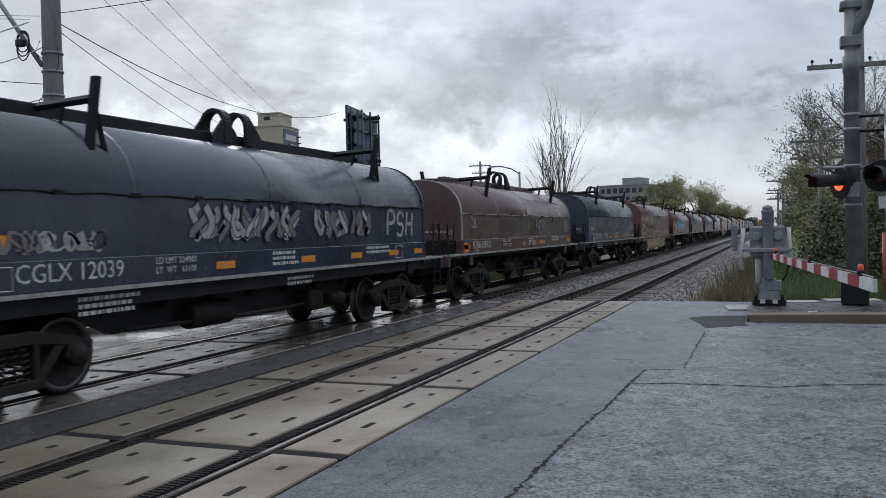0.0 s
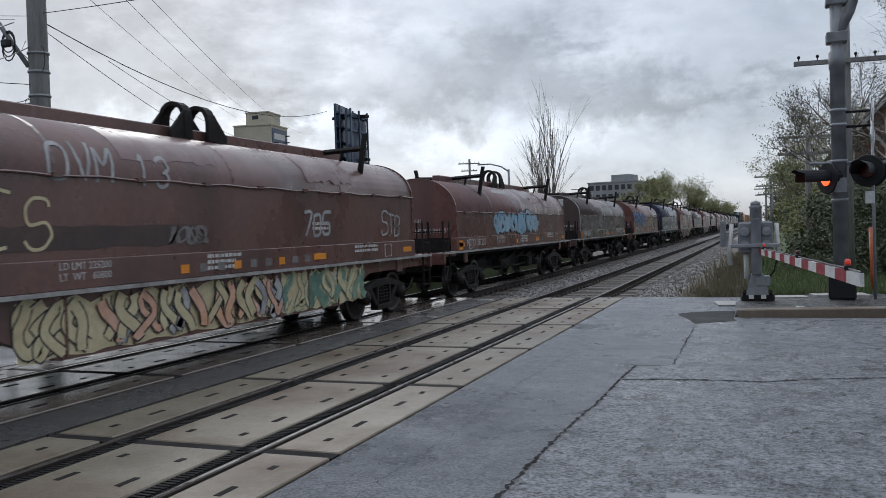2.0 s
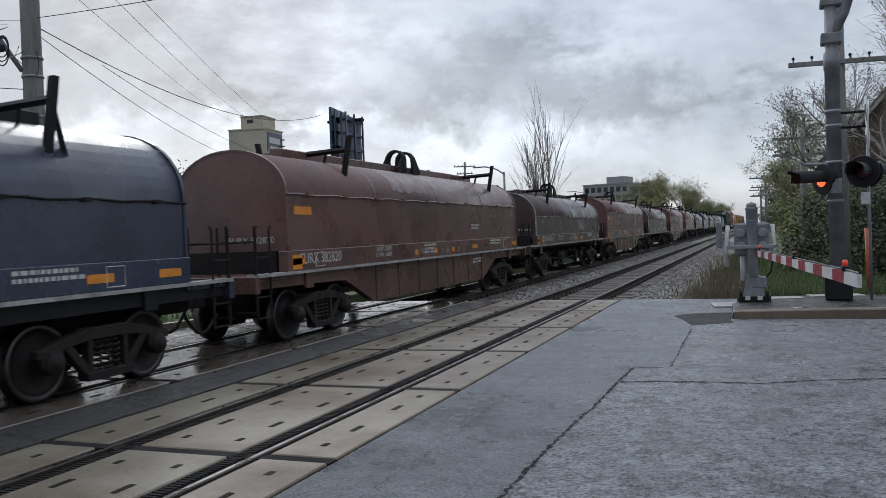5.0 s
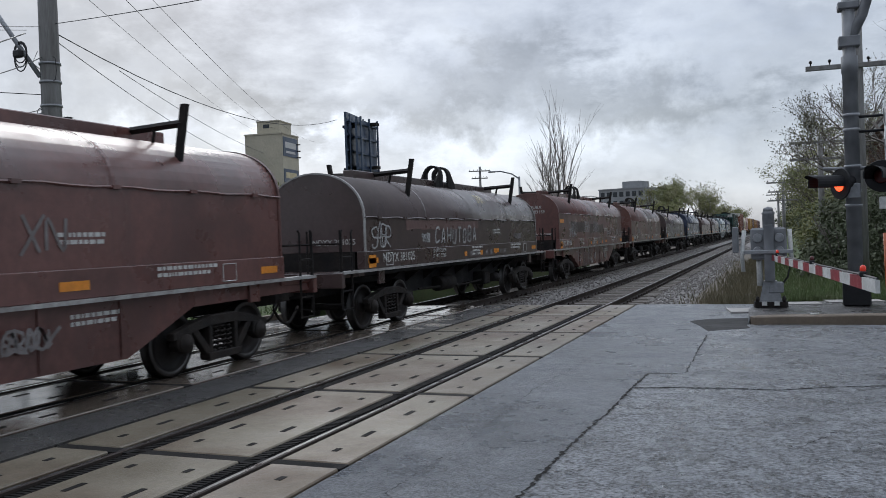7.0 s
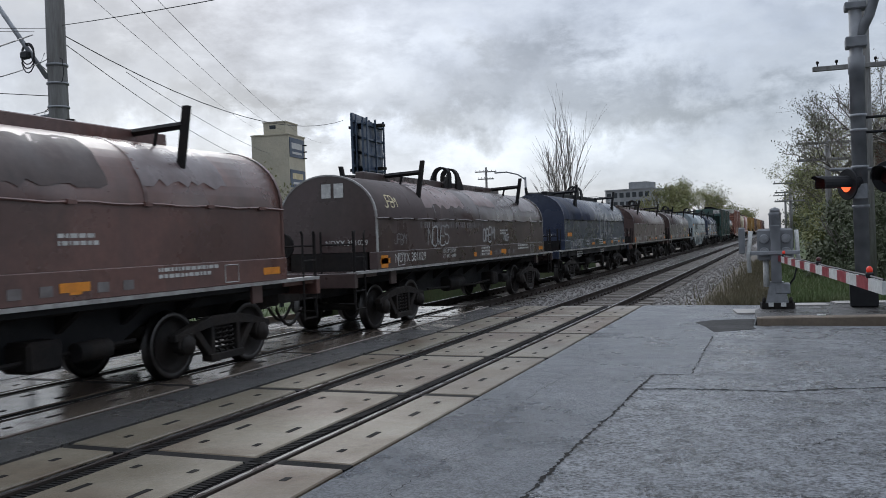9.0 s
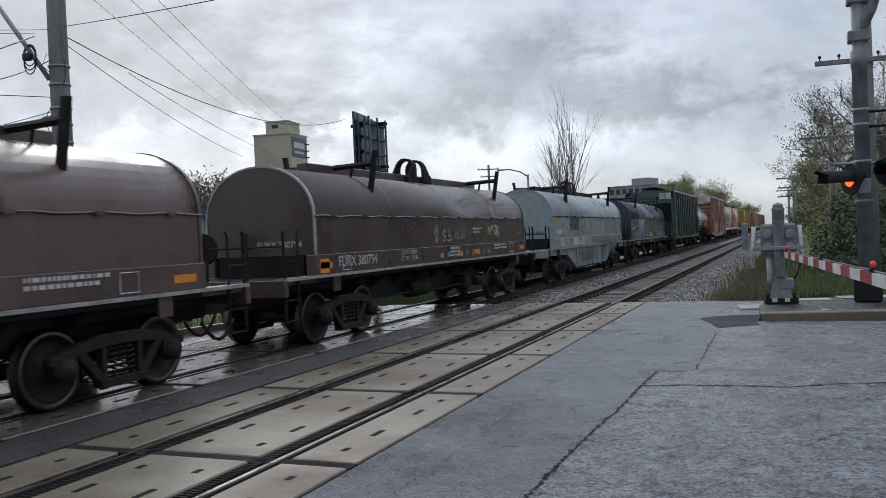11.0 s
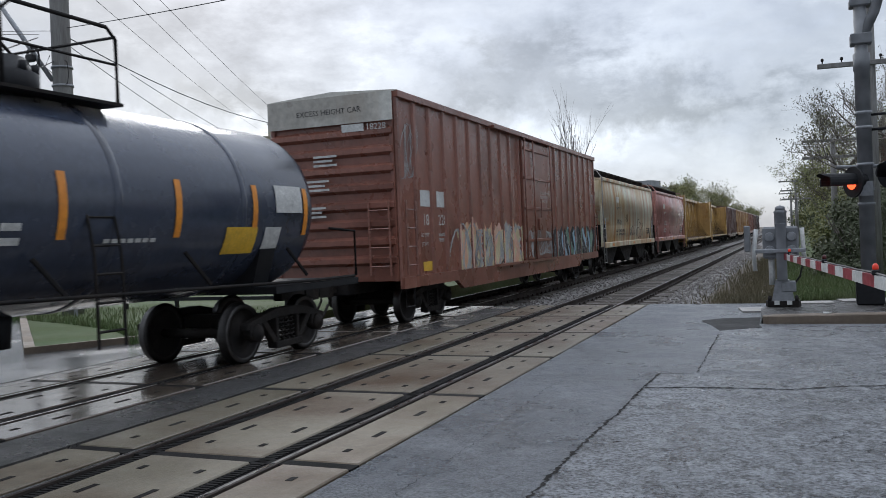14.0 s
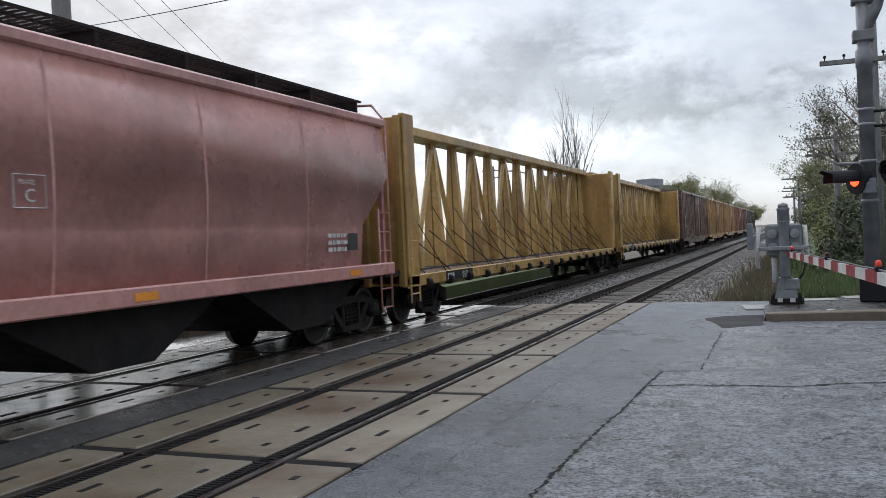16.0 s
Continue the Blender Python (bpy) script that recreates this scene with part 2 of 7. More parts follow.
SPRAY_NAVY = material("deep_blue_spray_paint", (0.055, 0.13, 0.3), 0.6, other=(0.09, 0.18, 0.34), grain=12, stain=1.5, bump=0)
SPRAY_GREY = material("thin_grey_spray_paint", (0.24, 0.23, 0.23), 0.7, other=(0.13, 0.11, 0.105), grain=12, stain=2.2, mix=0.8, bump=0)
SPRAY_GREEN = material("dull_green_spray_paint", (0.1, 0.2, 0.16), 0.6, other=(0.32, 0.42, 0.3), grain=12, stain=1.5, bump=0)
SPRAY_CREAM = material("cream_spray_paint", (0.62, 0.56, 0.36), 0.6, other=(0.45, 0.36, 0.2), grain=12, stain=1.5, bump=0)
SPRAY_PEACH = material("peach_spray_paint", (0.62, 0.34, 0.2), 0.6, other=(0.6, 0.42, 0.38), grain=8, stain=1.2, bump=0)
SPRAY_BLACK = material("black_spray_paint", (0.03, 0.03, 0.035), 0.6, grain=12, stain=1.5, bump=0)
SIGNAL_RED = glowing("lit_red_lens", (1.0, 0.1, 0.03), 1.6)
GATE_RED = glowing("lit_gate_lamp", (0.6, 0.04, 0.02), 0.16)
LAMP_DARK = material("unlit_red_lens", (0.09, 0.015, 0.015), 0.2, grain=8, bump=0)
BARK = material("bark", (0.15, 0.13, 0.115), 0.85, other=(0.2, 0.18, 0.16), grain=18, stain=3, bump=0.5, bump_scale=30)
LEAF_SPRING = material("spring_leaves", (0.12, 0.135, 0.04), 0.65, other=(0.19, 0.175, 0.06), grain=3, stain=0.5, bump=0)
LEAF_GREEN = material("hedge_leaves", (0.05, 0.066, 0.028), 0.7, other=(0.085, 0.092, 0.045), grain=3, stain=0.5, bump=0)
LEAF_BUD = material("buds", (0.12, 0.115, 0.065), 0.7, other=(0.075, 0.075, 0.045), grain=3, stain=0.5, bump=0)
BRICK = material("brown_brick", (0.2, 0.1, 0.07), 0.8, other=(0.14, 0.075, 0.055), grain=14, stain=2, bump=0.3, spread=0.25)
MORTAR = material("mortar", (0.3, 0.27, 0.24), 0.9, grain=20, bump=0.3)
ROOFING = material("brown_shingle", (0.1, 0.08, 0.07), 0.85, other=(0.065, 0.055, 0.05), grain=14, stain=2, bump=0.4)
BEIGE_WALL = material("beige_render", (0.5, 0.46, 0.36), 0.8, other=(0.4, 0.37, 0.29), grain=6, stain=0.3, bump=0.15)
GREY_WALL = material("grey_concrete_wall", (0.3, 0.31, 0.32), 0.8, other=(0.22, 0.23, 0.24), grain=6, stain=0.3, bump=0.15)
METAL_WALL = material("ribbed_grey_cladding", (0.36, 0.38, 0.42), 0.5, other=(0.28, 0.3, 0.34), grain=8, stain=0.4, bump=0.1)
SIGN_BLUE = material("dark_blue_sign", (0.05, 0.075, 0.125), 0.4, grain=12, bump=0)
SIGN_GREEN = material("green_sign_ink", (0.02, 0.13, 0.08), 0.4, grain=12, bump=0)
GLASS = material("dark_window_glass", (0.03, 0.037, 0.045), 0.06, grain=4, stain=0.5, bump=0)
WIRE = material("cable", (0.02, 0.02, 0.022), 0.6, grain=12, bump=0)


# ---- mesh helpers ----
def part(name, bm, mat, parent=None, label="", smooth=False, mesh=None):
    if mesh is None:
        mesh = bpy.data.meshes.new(name)
        bm.normal_update()
        bm.to_mesh(mesh)
        bm.free()
        for m in mat if isinstance(mat, (list, tuple)) else [mat]:
            mesh.materials.append(m)
        if smooth:
            mesh.shade_smooth()
    ob = new(name, mesh)
    if parent:
        ob.parent = parent
    return tagged(ob, label)


def B():
    return bmesh.new()


def box(bm, x0, x1, y0, y1, z0, z1, m=None, bevel=0.0, mi=0):
    v = [bm.verts.new((x, y, z)) for z in (z0, z1) for y in (y0, y1) for x in (x0, x1)]
    if m is not None:
        for p in v:
            p.co = m @ p.co
    fs = [bm.faces.new([v[i] for i in q]) for q in ((0, 2, 3, 1), (4, 5, 7, 6), (0, 1, 5, 4), (2, 6, 7, 3), (0, 4, 6, 2), (1, 3, 7, 5))]
    for f_ in fs:
        f_.material_index = mi
    if bevel:
        es = list({e_ for f_ in fs for e_ in f_.edges})
        bmesh.ops.bevel(bm, geom=es, offset=bevel, segments=1, affect="EDGES")
    return bm


def tube(bm, pts, r, n=6, r2=None, caps=True, mi=0):
    """A round bar through points, tapering from r to r2."""
    pts = [Vector(p) for p in pts]
    rings = []
    for i, p in enumerate(pts):
        d = (pts[min(i + 1, len(pts) - 1)] - pts[max(i - 1, 0)])
        d = d.normalized() if d.length > 1e-9 else Vector((0, 0, 1))
        a = d.orthogonal().normalized() if abs(d.z) > 0.99 else d.cross(Vector((0, 0, 1))).normalized()
        b = d.cross(a)
        rr = r if r2 is None else r + (r2 - r) * i / (len(pts) - 1)
        rings.append([bm.verts.new(p + (a * math.cos(2 * math.pi * k / n) + b * math.sin(2 * math.pi * k / n)) * rr) for k in range(n)])
    for q, w in zip(rings, rings[1:]):
        for k in range(n):
            f_ = bm.faces.new((q[k], q[(k + 1) % n], w[(k + 1) % n], w[k]))
            f_.smooth = n > 5
            f_.material_index = mi
    if caps:
        for q in (rings[0][::-1], rings[-1]):
            bm.faces.new(q).material_index = mi
    return bm


def lathe(bm, prof, axis="z", n=20, at=(0, 0, 0), smooth=True, mi=0):
    """Turns (radius, height) pairs round an axis."""
    rings = []
    for r, h_ in prof:
        ring = []
        for k in range(n):
            c, s = math.cos(2 * math.pi * k / n) * r, math.sin(2 * math.pi * k / n) * r
            p = {"z": (c, s, h_), "x": (h_, c, s), "y": (c, h_, s)}[axis]
            ring.append(bm.verts.new(Vector(p) + Vector(at)))
        rings.append(ring)
    for q, w in zip(rings, rings[1:]):
        for k in range(n):
            f_ = bm.faces.new((q[k], q[(k + 1) % n], w[(k + 1) % n], w[k]))
            f_.smooth, f_.material_index = smooth, mi
    for q in (rings[0][::-1], rings[-1]):
        bm.faces.new(q).material_index = mi
    return bm


def prism(bm, prof, lo, hi, axis="y", mi=0, smooth=False):
    """A closed outline of (a, b) pairs drawn out along an axis: y takes (x, z), x takes (y, z), z takes (x, y)."""
    def p3(a, b, t):
        return {"y": (a, t, b), "x": (t, a, b), "z": (a, b, t)}[axis]
    q = [bm.verts.new(p3(a, b, lo)) for a, b in prof]
    w = [bm.verts.new(p3(a, b, hi)) for a, b in prof]
    n = len(prof)
    for k in range(n):
        f_ = bm.faces.new((q[k], q[(k + 1) % n], w[(k + 1) % n], w[k]))
        f_.material_index, f_.smooth = mi, smooth
    bm.faces.new(q[::-1]).material_index = mi
    bm.faces.new(w).material_index = mi
    return bm


def fix(bm):
    bmesh.ops.recalc_face_normals(bm, faces=bm.faces)
    return bm


def empty(name, at=(0, 0, 0), label="", category="", group="", kind=""):
    ob = new(name)
    ob.location = at
    return tagged(ob, label, category, group, kind)


def lettering(text, size, parent, at, facing="x", mat=None, name="lettering"):
    """Raised lettering on a side (facing x: read from +x) or on an end (facing -y)."""
    cu = bpy.data.curves.new(name, "FONT")
    cu.body, cu.size, cu.extrude = text, size, 0.001
    cu.resolution_u = 2
    tmp = new("tmp", cu)
    mesh = bpy.data.meshes.new_from_object(tmp.evaluated_get(bpy.context.evaluated_depsgraph_get()))
    bpy.data.objects.remove(tmp)
    mesh.materials.clear()
    mesh.materials.append(mat or LETTER)
    turn = pose(0, 0, 0, 90, 0, 90) if facing == "x" else pose(0, 0, 0, 90, 0, 0)
    mesh.transform(turn)
    ob = part(name, None, None, parent, mesh=mesh)
    ob.location = at
    return tagged(ob, kind="stuff")


# ---- ground, road and tracks ----
TRACKS = {"near_track": -4.731, "train_track": -8.65}
GAUGE = 0.7525
CROSS_END = 21.0


def slab(name, x0, x1, y0, y1, z0, z1, mat, label, cat="road"):
    return tagged(part(name, box(B(), x0, x1, y0, y1, z0, z1), mat), label, cat, kind="structure")


bm = B()
bmesh.ops.create_grid(bm, x_segments=2, y_segments=2, size=2500)
g = part("ground", bm, SOIL)
g.location = (0, 0, -0.62)
tagged(g, "flat dark soil reaching the horizon", "ground", kind="structure")

slab("road_near", -3.22, 40, -30, 16.55, -0.6, 0.0, ASPHALT, "damp grey asphalt road beside the crossing")
slab("road_apron", -3.22, -0.55, 16.55, CROSS_END, -0.6, -0.004, ASPHALT, "damp grey asphalt beside the crossing panels")
slab("road_middle", -7.08, -6.30, -30, CROSS_END - 0.1, -0.6, -0.004, ASPHALT_DARK, "dark wet asphalt strip between two tracks")
slab("road_far", -75, -10.42, -30, 17.6, -0.6, -0.004, ASPHALT_WET, "wet pale road beyond the tracks")
for nm, cx in TRACKS.items():
    slab("crossing_bed", cx - 1.9, cx + 1.9, -30, CROSS_END, -0.6, -0.2, RUBBER, "black bed under the crossing panels", "road")
slab("road_far_shoulder", -10.42, -10.2, -30, CROSS_END - 0.2, -0.6, -0.012, ASPHALT_DARK, "dark wet edge of the far road")


def patch(name, pts, z, mat, label):
    b = B()
    prism(b, pts, -0.02, z, "z")
    return tagged(part(name, fix(b), mat), label, "road patch", kind="structure")


# coarse older surfacing that starts at the long crack
patch("road_patch", [(-1.69, 4.0), (-1.68, 5.75), (-1.67, 6.98), (-1.65, 7.61), (-1.61, 8.36), (-1.6, 9.26), (-1.59, 9.74), (-1.11, 9.84), (-0.51, 9.88), (-0.04, 9.87), (0.47, 10.14), (1.03, 10.32), (6, 11.4), (6, 4.0)],
      0.004, ASPHALT_OLD, "coarse older grey asphalt patch")
patch("road_patch", [(-1.55, 10.75), (-1.11, 10.85), (-1.11, 11.3), (-1.13, 12.88), (-1.15, 14.95), (-1.17, 15.4), (-0.5, 15.9), (8, 17.4), (8, 11.75), (1.1, 10.4), (0.47, 10.2), (-0.04, 9.93), (-0.51, 9.94), (-1.11, 9.9), (-1.59, 9.8)],
      0.004, ASPHALT_OLD, "grey asphalt patch with a straight sawn edge")
patch("road_patch", [(-1.63, 17.1), (-1.3, 17.5), (-0.58, 17.7), (-0.56, 16.3), (-0.5, 15.95), (-1.18, 15.45), (-1.36, 16.2)], 0.006, MATT_BLACK, "black matt patch on the road by the kerb")


def crack(pts, w, seed):
    rnd = random.Random(seed)
    b = B()
    line = []
    for a, c in zip(pts, pts[1:]):
        a, c = Vector((*a, 0)), Vector((*c, 0))
        n = max(2, int((c - a).length / 0.035))
        for i in range(n):
            line.append(a.lerp(c, i / n) + Vector((rnd.gauss(0, 0.009), rnd.gauss(0, 0.006), 0)))
    prev = None
    for i, p in enumerate(line[:-1]):
        d = (line[i + 1] - p).normalized().cross(Vector((0, 0, 1))) * w * rnd.choice((0.25, 0.5, 0.8, 1.1, 1.5, 2.0))
        q = (b.verts.new(p + d + Vector((0, 0, 0.009))), b.verts.new(p - d + Vector((0, 0, 0.009))))
        if prev:
            b.faces.new((prev[0], q[0], q[1], prev[1]))
        prev = q
    tagged(part("road_crack", fix(b), RUBBER), "dark open crack in the asphalt", "crack", kind="structure")


crack([(-1.69, 4.2), (-1.68, 5.75), (-1.68, 6.35), (-1.67, 6.98), (-1.65, 7.61), (-1.61, 8.36), (-1.6, 9.26), (-1.59, 9.77), (-1.57, 10.31), (-1.55, 10.77), (-1.11, 10.85)], 0.011, 1)
crack([(-1.59, 9.77), (-1.11, 9.87), (-0.51, 9.91), (-0.04, 9.9), (0.47, 10.17), (1.03, 10.35), (4, 11)], 0.017, 2)
crack([(-1.11, 10.9), (-1.11, 11.3), (-1.13, 12.88), (-1.15, 14.95)], 0.007, 3)
crack([(-0.9, 5.2), (-0.2, 5.5), (0.3, 5.45), (0.9, 5.7)], 0.004, 4)
crack([(0.08, 7.32), (0.3, 7.75), (0.49, 7.96)], 0.003, 5)
crack([(-2.62, 4.0), (-2.58, 7.0), (-2.66, 9.4), (-2.5, 12.6)], 0.002, 6)
bm = B()
box(bm, -0.35, 2.5, 5.6, 5.72, 0.0, 0.008, Matrix.Rotation(0.05, 4, "Z"))
tagged(part("road_marking", bm, material("worn_road_paint", (0.3, 0.31, 0.31), 0.6, other=(0.12, 0.122, 0.125), grain=9, stain=2, mix=0.9, bump=0)), "worn white stop line on the road", "road marking", kind="structure")

# kerbed island with the signal equipment
bm = B()
prism(bm, [(-0.52, 16.62), (-0.42, 16.5), (12, 18.6), (12, 18.9), (-0.3, 16.86)], -0.3, 0.15, "z")
bmesh.ops.bevel(bm, geom=bm.edges[:], offset=0.02, segments=1, affect="EDGES")
tagged(part("kerb", fix(bm), KERB), "worn brown concrete kerb", "kerb", kind="structure")
bm = B()
prism(bm, [(-0.52, 16.64), (-0.3, 16.864), (12, 18.91), (12, 22.0), (-0.2, 20.3), (-0.6, 18.6)], -0.3, 0.10, "z")
tagged(part("pavement", fix(bm), ASPHALT_DARK), "dark wet ground behind the kerb", "pavement", kind="structure")
for i, (x0, y0, sx, sy) in enumerate(((-0.95, 18.7, 0.75, 0.9), (0.15, 19.5, 0.7, 0.5), (1.0, 20.0, 1.1, 0.6))):
    bm = B()
    box(bm, 0, sx, 0, sy, 0.06 if i else -0.05, 0.118 if i else 0.03, Matrix.Translation((x0, y0, 0)) @ Matrix.Rotation(0.16, 4, "Z"))
    tagged(part("pavement_slab", bm, WALKWAY), "pale concrete slab beside the signal base", "pavement", kind="structure")


def panel_piece(cache, w, l, mat, key):
    """A crossing panel with bevelled rim; thin black pieces paint the shade of four lifting sockets."""
    if key not in cache:
        b = B()
        box(b, -w / 2, w / 2, -l / 2, l / 2, -0.2, 0.0, bevel=0.012)
        for sy in (-0.62, -0.27, 0.27, 0.62):
            for sx in ((-0.28, 0.28) if w > 0.9 else (0.02,)):
                ln = 0.05 if abs(sy) > 0.5 else 0.11
                box(b, sx * w - 0.028, sx * w + 0.028, sy * l / 2 * 1.2 - ln, sy * l / 2 * 1.2 + ln, -0.03, 0.0035, mi=1)
        mesh = bpy.data.meshes.new("panel")
        b.normal_update()
        b.to_mesh(mesh)
        b.free()
        mesh.materials.append(mat)
        mesh.materials.append(RUBBER)
        cache[key] = mesh
    return cache[key]


cache = {}
for nm, cx in TRACKS.items():
    mat = CONCRETE if nm == "near_track" else CONCRETE_DULL
    deck = empty("crossing_deck", (cx, 0, 0), "concrete crossing panels between and beside the rails" if nm == "near_track" else "brown wet crossing panels beside the rails", "crossing", kind="structure")
    for k in range(-8, 5):
        y0 = 6.025 + k * 3.046
        ln = 2.9 if k < 4 else CROSS_END - y0 - 0.08
        for kind, xc, w in (("field", 1.14, 0.62), ("gauge", 0.0, 1.03), ("field", -1.19, 0.64)):
            if kind == "gauge":
                part("seam_filler", box(B(), -1.5, 1.46, y0 - 0.072, y0 + 0.072, -0.2, -0.014), RUBBER, deck)
            ob = part("panel", None, None, deck, mesh=panel_piece(cache, w, ln, mat, (nm, kind, round(w, 2), round(ln, 2))))
            ob.location = (xc, y0 + 0.073 + ln / 2, -0.006)
    # rubber flangeway strips with a ribbed top
    for sx in (-1, 1):
        for a, c, top in ((0.525, 0.662, -0.026), (0.80, 0.84, -0.024)):
            b = B()
            x0, x1 = sorted((sx * a, sx * c))
            box(b, x0, x1, -25, CROSS_END, -0.2, top)
            if a < 0.7:
                for i in range(int((CROSS_END + 2) / 0.055)):
                    box(b, x0 + 0.008, x1 - 0.008, -2 + i * 0.055, -2 + i * 0.055 + 0.032, top, top + 0.012)
            part("rubber_strip", b, RUBBER, deck, "ribbed black rubber strip")

# rails, ties and ballast
RAIL = [(-0.07, -0.17), (0.07, -0.17), (0.07, -0.155), (0.012, -0.135), (0.01, -0.045), (0.036, -0.032), (0.036, -0.006), (0.019, 0.0), (-0.019, 0.0), (-0.036, -0.006), (-0.036, -0.032), (-0.01, -0.045), (-0.012, -0.135), (-0.07, -0.155)]
for nm, cx in TRACKS.items():
    for sx in (-1, 1):
        b = B()
        prism(b, RAIL, -420, 620, "y")
        fix(b)
        for f_ in b.faces:
            if f_.normal.z > 0.99 and f_.calc_center_median().z > -0.01:
                f_.material_index = 1
        ob = part("rail", b, [RAIL_SIDE, RAIL_TOP])
        ob.location = (cx + sx * GAUGE, 0, 0)
        tagged(ob, "steel rail with a polished head and rusty web", "rail", "rails of the two tracks", "structure")
    b = B()
    prism(b, [(-2.3, -0.62), (-1.55, -0.24), (1.55, -0.24), (2.3, -0.62)], CROSS_END, 620, "y")
    prism(b, [(-2.3, -0.62), (-1.55, -0.24), (1.55, -0.24), (2.3, -0.62)], -420, -30, "y")
    ob = part("ballast_bed", fix(b), STONE)
    ob.location.x = cx
    tagged(ob, "grey crushed-stone ballast bed", "ballast", kind="structure")
    tie_mesh = None
    bed = empty("tie_row", (cx, 0, 0), "weathered timber ties under the rails", "railway ties", kind="structure")
    far = B()
    for k in range(330):
        y = CROSS_END + 0.3 + k * 0.53
        if k < 110:
            if tie_mesh is None:
                b = B()
                box(b, -1.28, 1.28, -0.115, 0.115, -0.36, -0.178, bevel=0.012)
                tie_mesh = bpy.data.meshes.new("tie")
                b.to_mesh(tie_mesh)
                b.free()
                tie_mesh.materials.append(TIE)
            ob = part("tie", None, None, bed, mesh=tie_mesh)
            ob.location = (random.uniform(-0.04, 0.04), y, random.uniform(-0.008, 0.004))
            ob.rotation_euler.z = random.gauss(0, 0.01)
        else:
            box(far, -1.28, 1.28, y - 0.115, y + 0.115, -0.36, -0.18)
    tagged(part("tie_rest", far, TIE, bed), kind="stuff")
    clips = B()
    for k in range(120):
        y = CROSS_END + 0.3 + k * 0.53
        for sx in (-1, 1):
            for o in (-0.11, 0.11):
                x = sx * GAUGE + o
                box(clips, x - 0.045, x + 0.045, y - 0.08, y + 0.08, -0.18, -0.155)
                box(clips, x - 0.02, x + 0.02, y - 0.03, y + 0.03, -0.155, -0.11)
    tagged(part("rail_fastening", clips, RAIL_SIDE, bed), kind="stuff")

# the shoulder of loose stone
rnd = random.Random(7)
verts, faces = [], []
ICO = [Vector(v).normalized() for v in ((0, 0, 1), (0.9, 0, 0.25), (0.25, 0.85, 0.25), (-0.75, 0.5, 0.2), (-0.7, -0.55, 0.3), (0.3, -0.85, 0.2), (0, 0, -0.6))]
TRI = ((0, 1, 2), (0, 2, 3), (0, 3, 4), (0, 4, 5), (0, 5, 1), (6, 2, 1), (6, 3, 2), (6, 4, 3), (6, 5, 4), (6, 1, 5))


def bed_height(x):
    best = -0.6
    for cx in TRACKS.values():
        d = abs(x - cx)
        best = max(best, -0.24 if d < 1.55 else -0.24 - (d - 1.55) * 0.507)
    return best


for i in range(26000):
    y = CROSS_END + 0.1 + 75 * rnd.random() ** 1.9
    x = rnd.uniform(-11.5, -0.9 if y > 22.5 else -1.9)
    if any(abs(x - cx) < 0.1 + GAUGE and abs(abs(x - cx) - GAUGE) < 0.1 for cx in TRACKS.values()):
        continue
    s = rnd.uniform(0.025, 0.055) * (1 + (y - 21) * 0.012)
    m = Matrix.Rotation(rnd.uniform(0, 6.3), 3, "Z") @ Matrix.Rotation(rnd.uniform(-0.8, 0.8), 3, "X")
    o = Vector((x, y, max(bed_height(x), -0.5 if x > -2.5 else -1) + s * 0.2))
    n0 = len(verts)
    verts += [tuple(o + m @ v * s * rnd.uniform(0.75, 1.2)) for v in ICO]
    faces += [tuple(n0 + k for k in t) for t in TRI]
mesh = bpy.data.meshes.new("ballast_stones")
mesh.from_pydata(verts, [], faces)
mesh.materials.append(STONE)
tagged(new("ballast_stones", mesh), "loose grey and brown crushed stone beside the ties", "ballast", kind="stuff")
# shoulder ground between track and verge
bm = B()
prism(bm, [(-2.6, -0.62), (-2.6, -0.5), (-1.6, -0.12), (-0.6, -0.06), (0.2, -0.02), (60, 0.05), (60, -0.62)], CROSS_END - 0.4, 400, "y")
tagged(part("verge_ground", fix(bm), SOIL), "dark cinder shoulder and soil beside the track", "ground", kind="structure")


# ---- the train ----
def paint(name, base, rust, amount, rough=0.45, weather=0.5):
    return material(name, base, rough - 0.13, gloss=0.65, other=tuple(c * weather + r * (0.74 - weather) for c, r in zip(base, rust)), grain=9, stain=0.5, edge=(0.48, 0.6), bump=0.06, bump_scale=14, streak=rust, streak_amount=amount)


RUST = (0.17, 0.075, 0.045)
NAVY = paint("navy_paint", (0.036, 0.047, 0.082), (0.042, 0.043, 0.055), 0.1, 0.42)
NAVY_DULL = paint("faded_navy_paint", (0.038, 0.05, 0.079), (0.048, 0.052, 0.064), 0.25, 0.48)
BROWN = paint("oxide_brown_paint", (0.15, 0.078, 0.066), (0.1, 0.066, 0.06), 0.35)
BROWN_GREY = paint("dusty_brown_paint", (0.112, 0.07, 0.062), (0.065, 0.045, 0.041), 0.4)
OXIDE = paint("oxide_red_paint", (0.15, 0.068, 0.06), (0.095, 0.05, 0.047), 0.35)
MAROON = paint("dark_maroon_paint", (0.078, 0.054, 0.052), (0.1, 0.072, 0.062), 0.35)
PALE = paint("pale_blue_grey_paint", (0.29, 0.335, 0.36), (0.24, 0.27, 0.28), 0.15, 0.45, 0.7)
GREEN = paint("faded_green_paint", (0.045, 0.098, 0.09), (0.13, 0.075, 0.045), 0.45)
TANK_BLUE = paint("dark_tank_paint", (0.042, 0.052, 0.08), (0.05, 0.05, 0.06), 0.1, 0.36)
BOX_RED = paint("boxcar_oxide_red", (0.255, 0.104, 0.074), (0.2, 0.088, 0.062), 0.25, 0.45, 0.62)
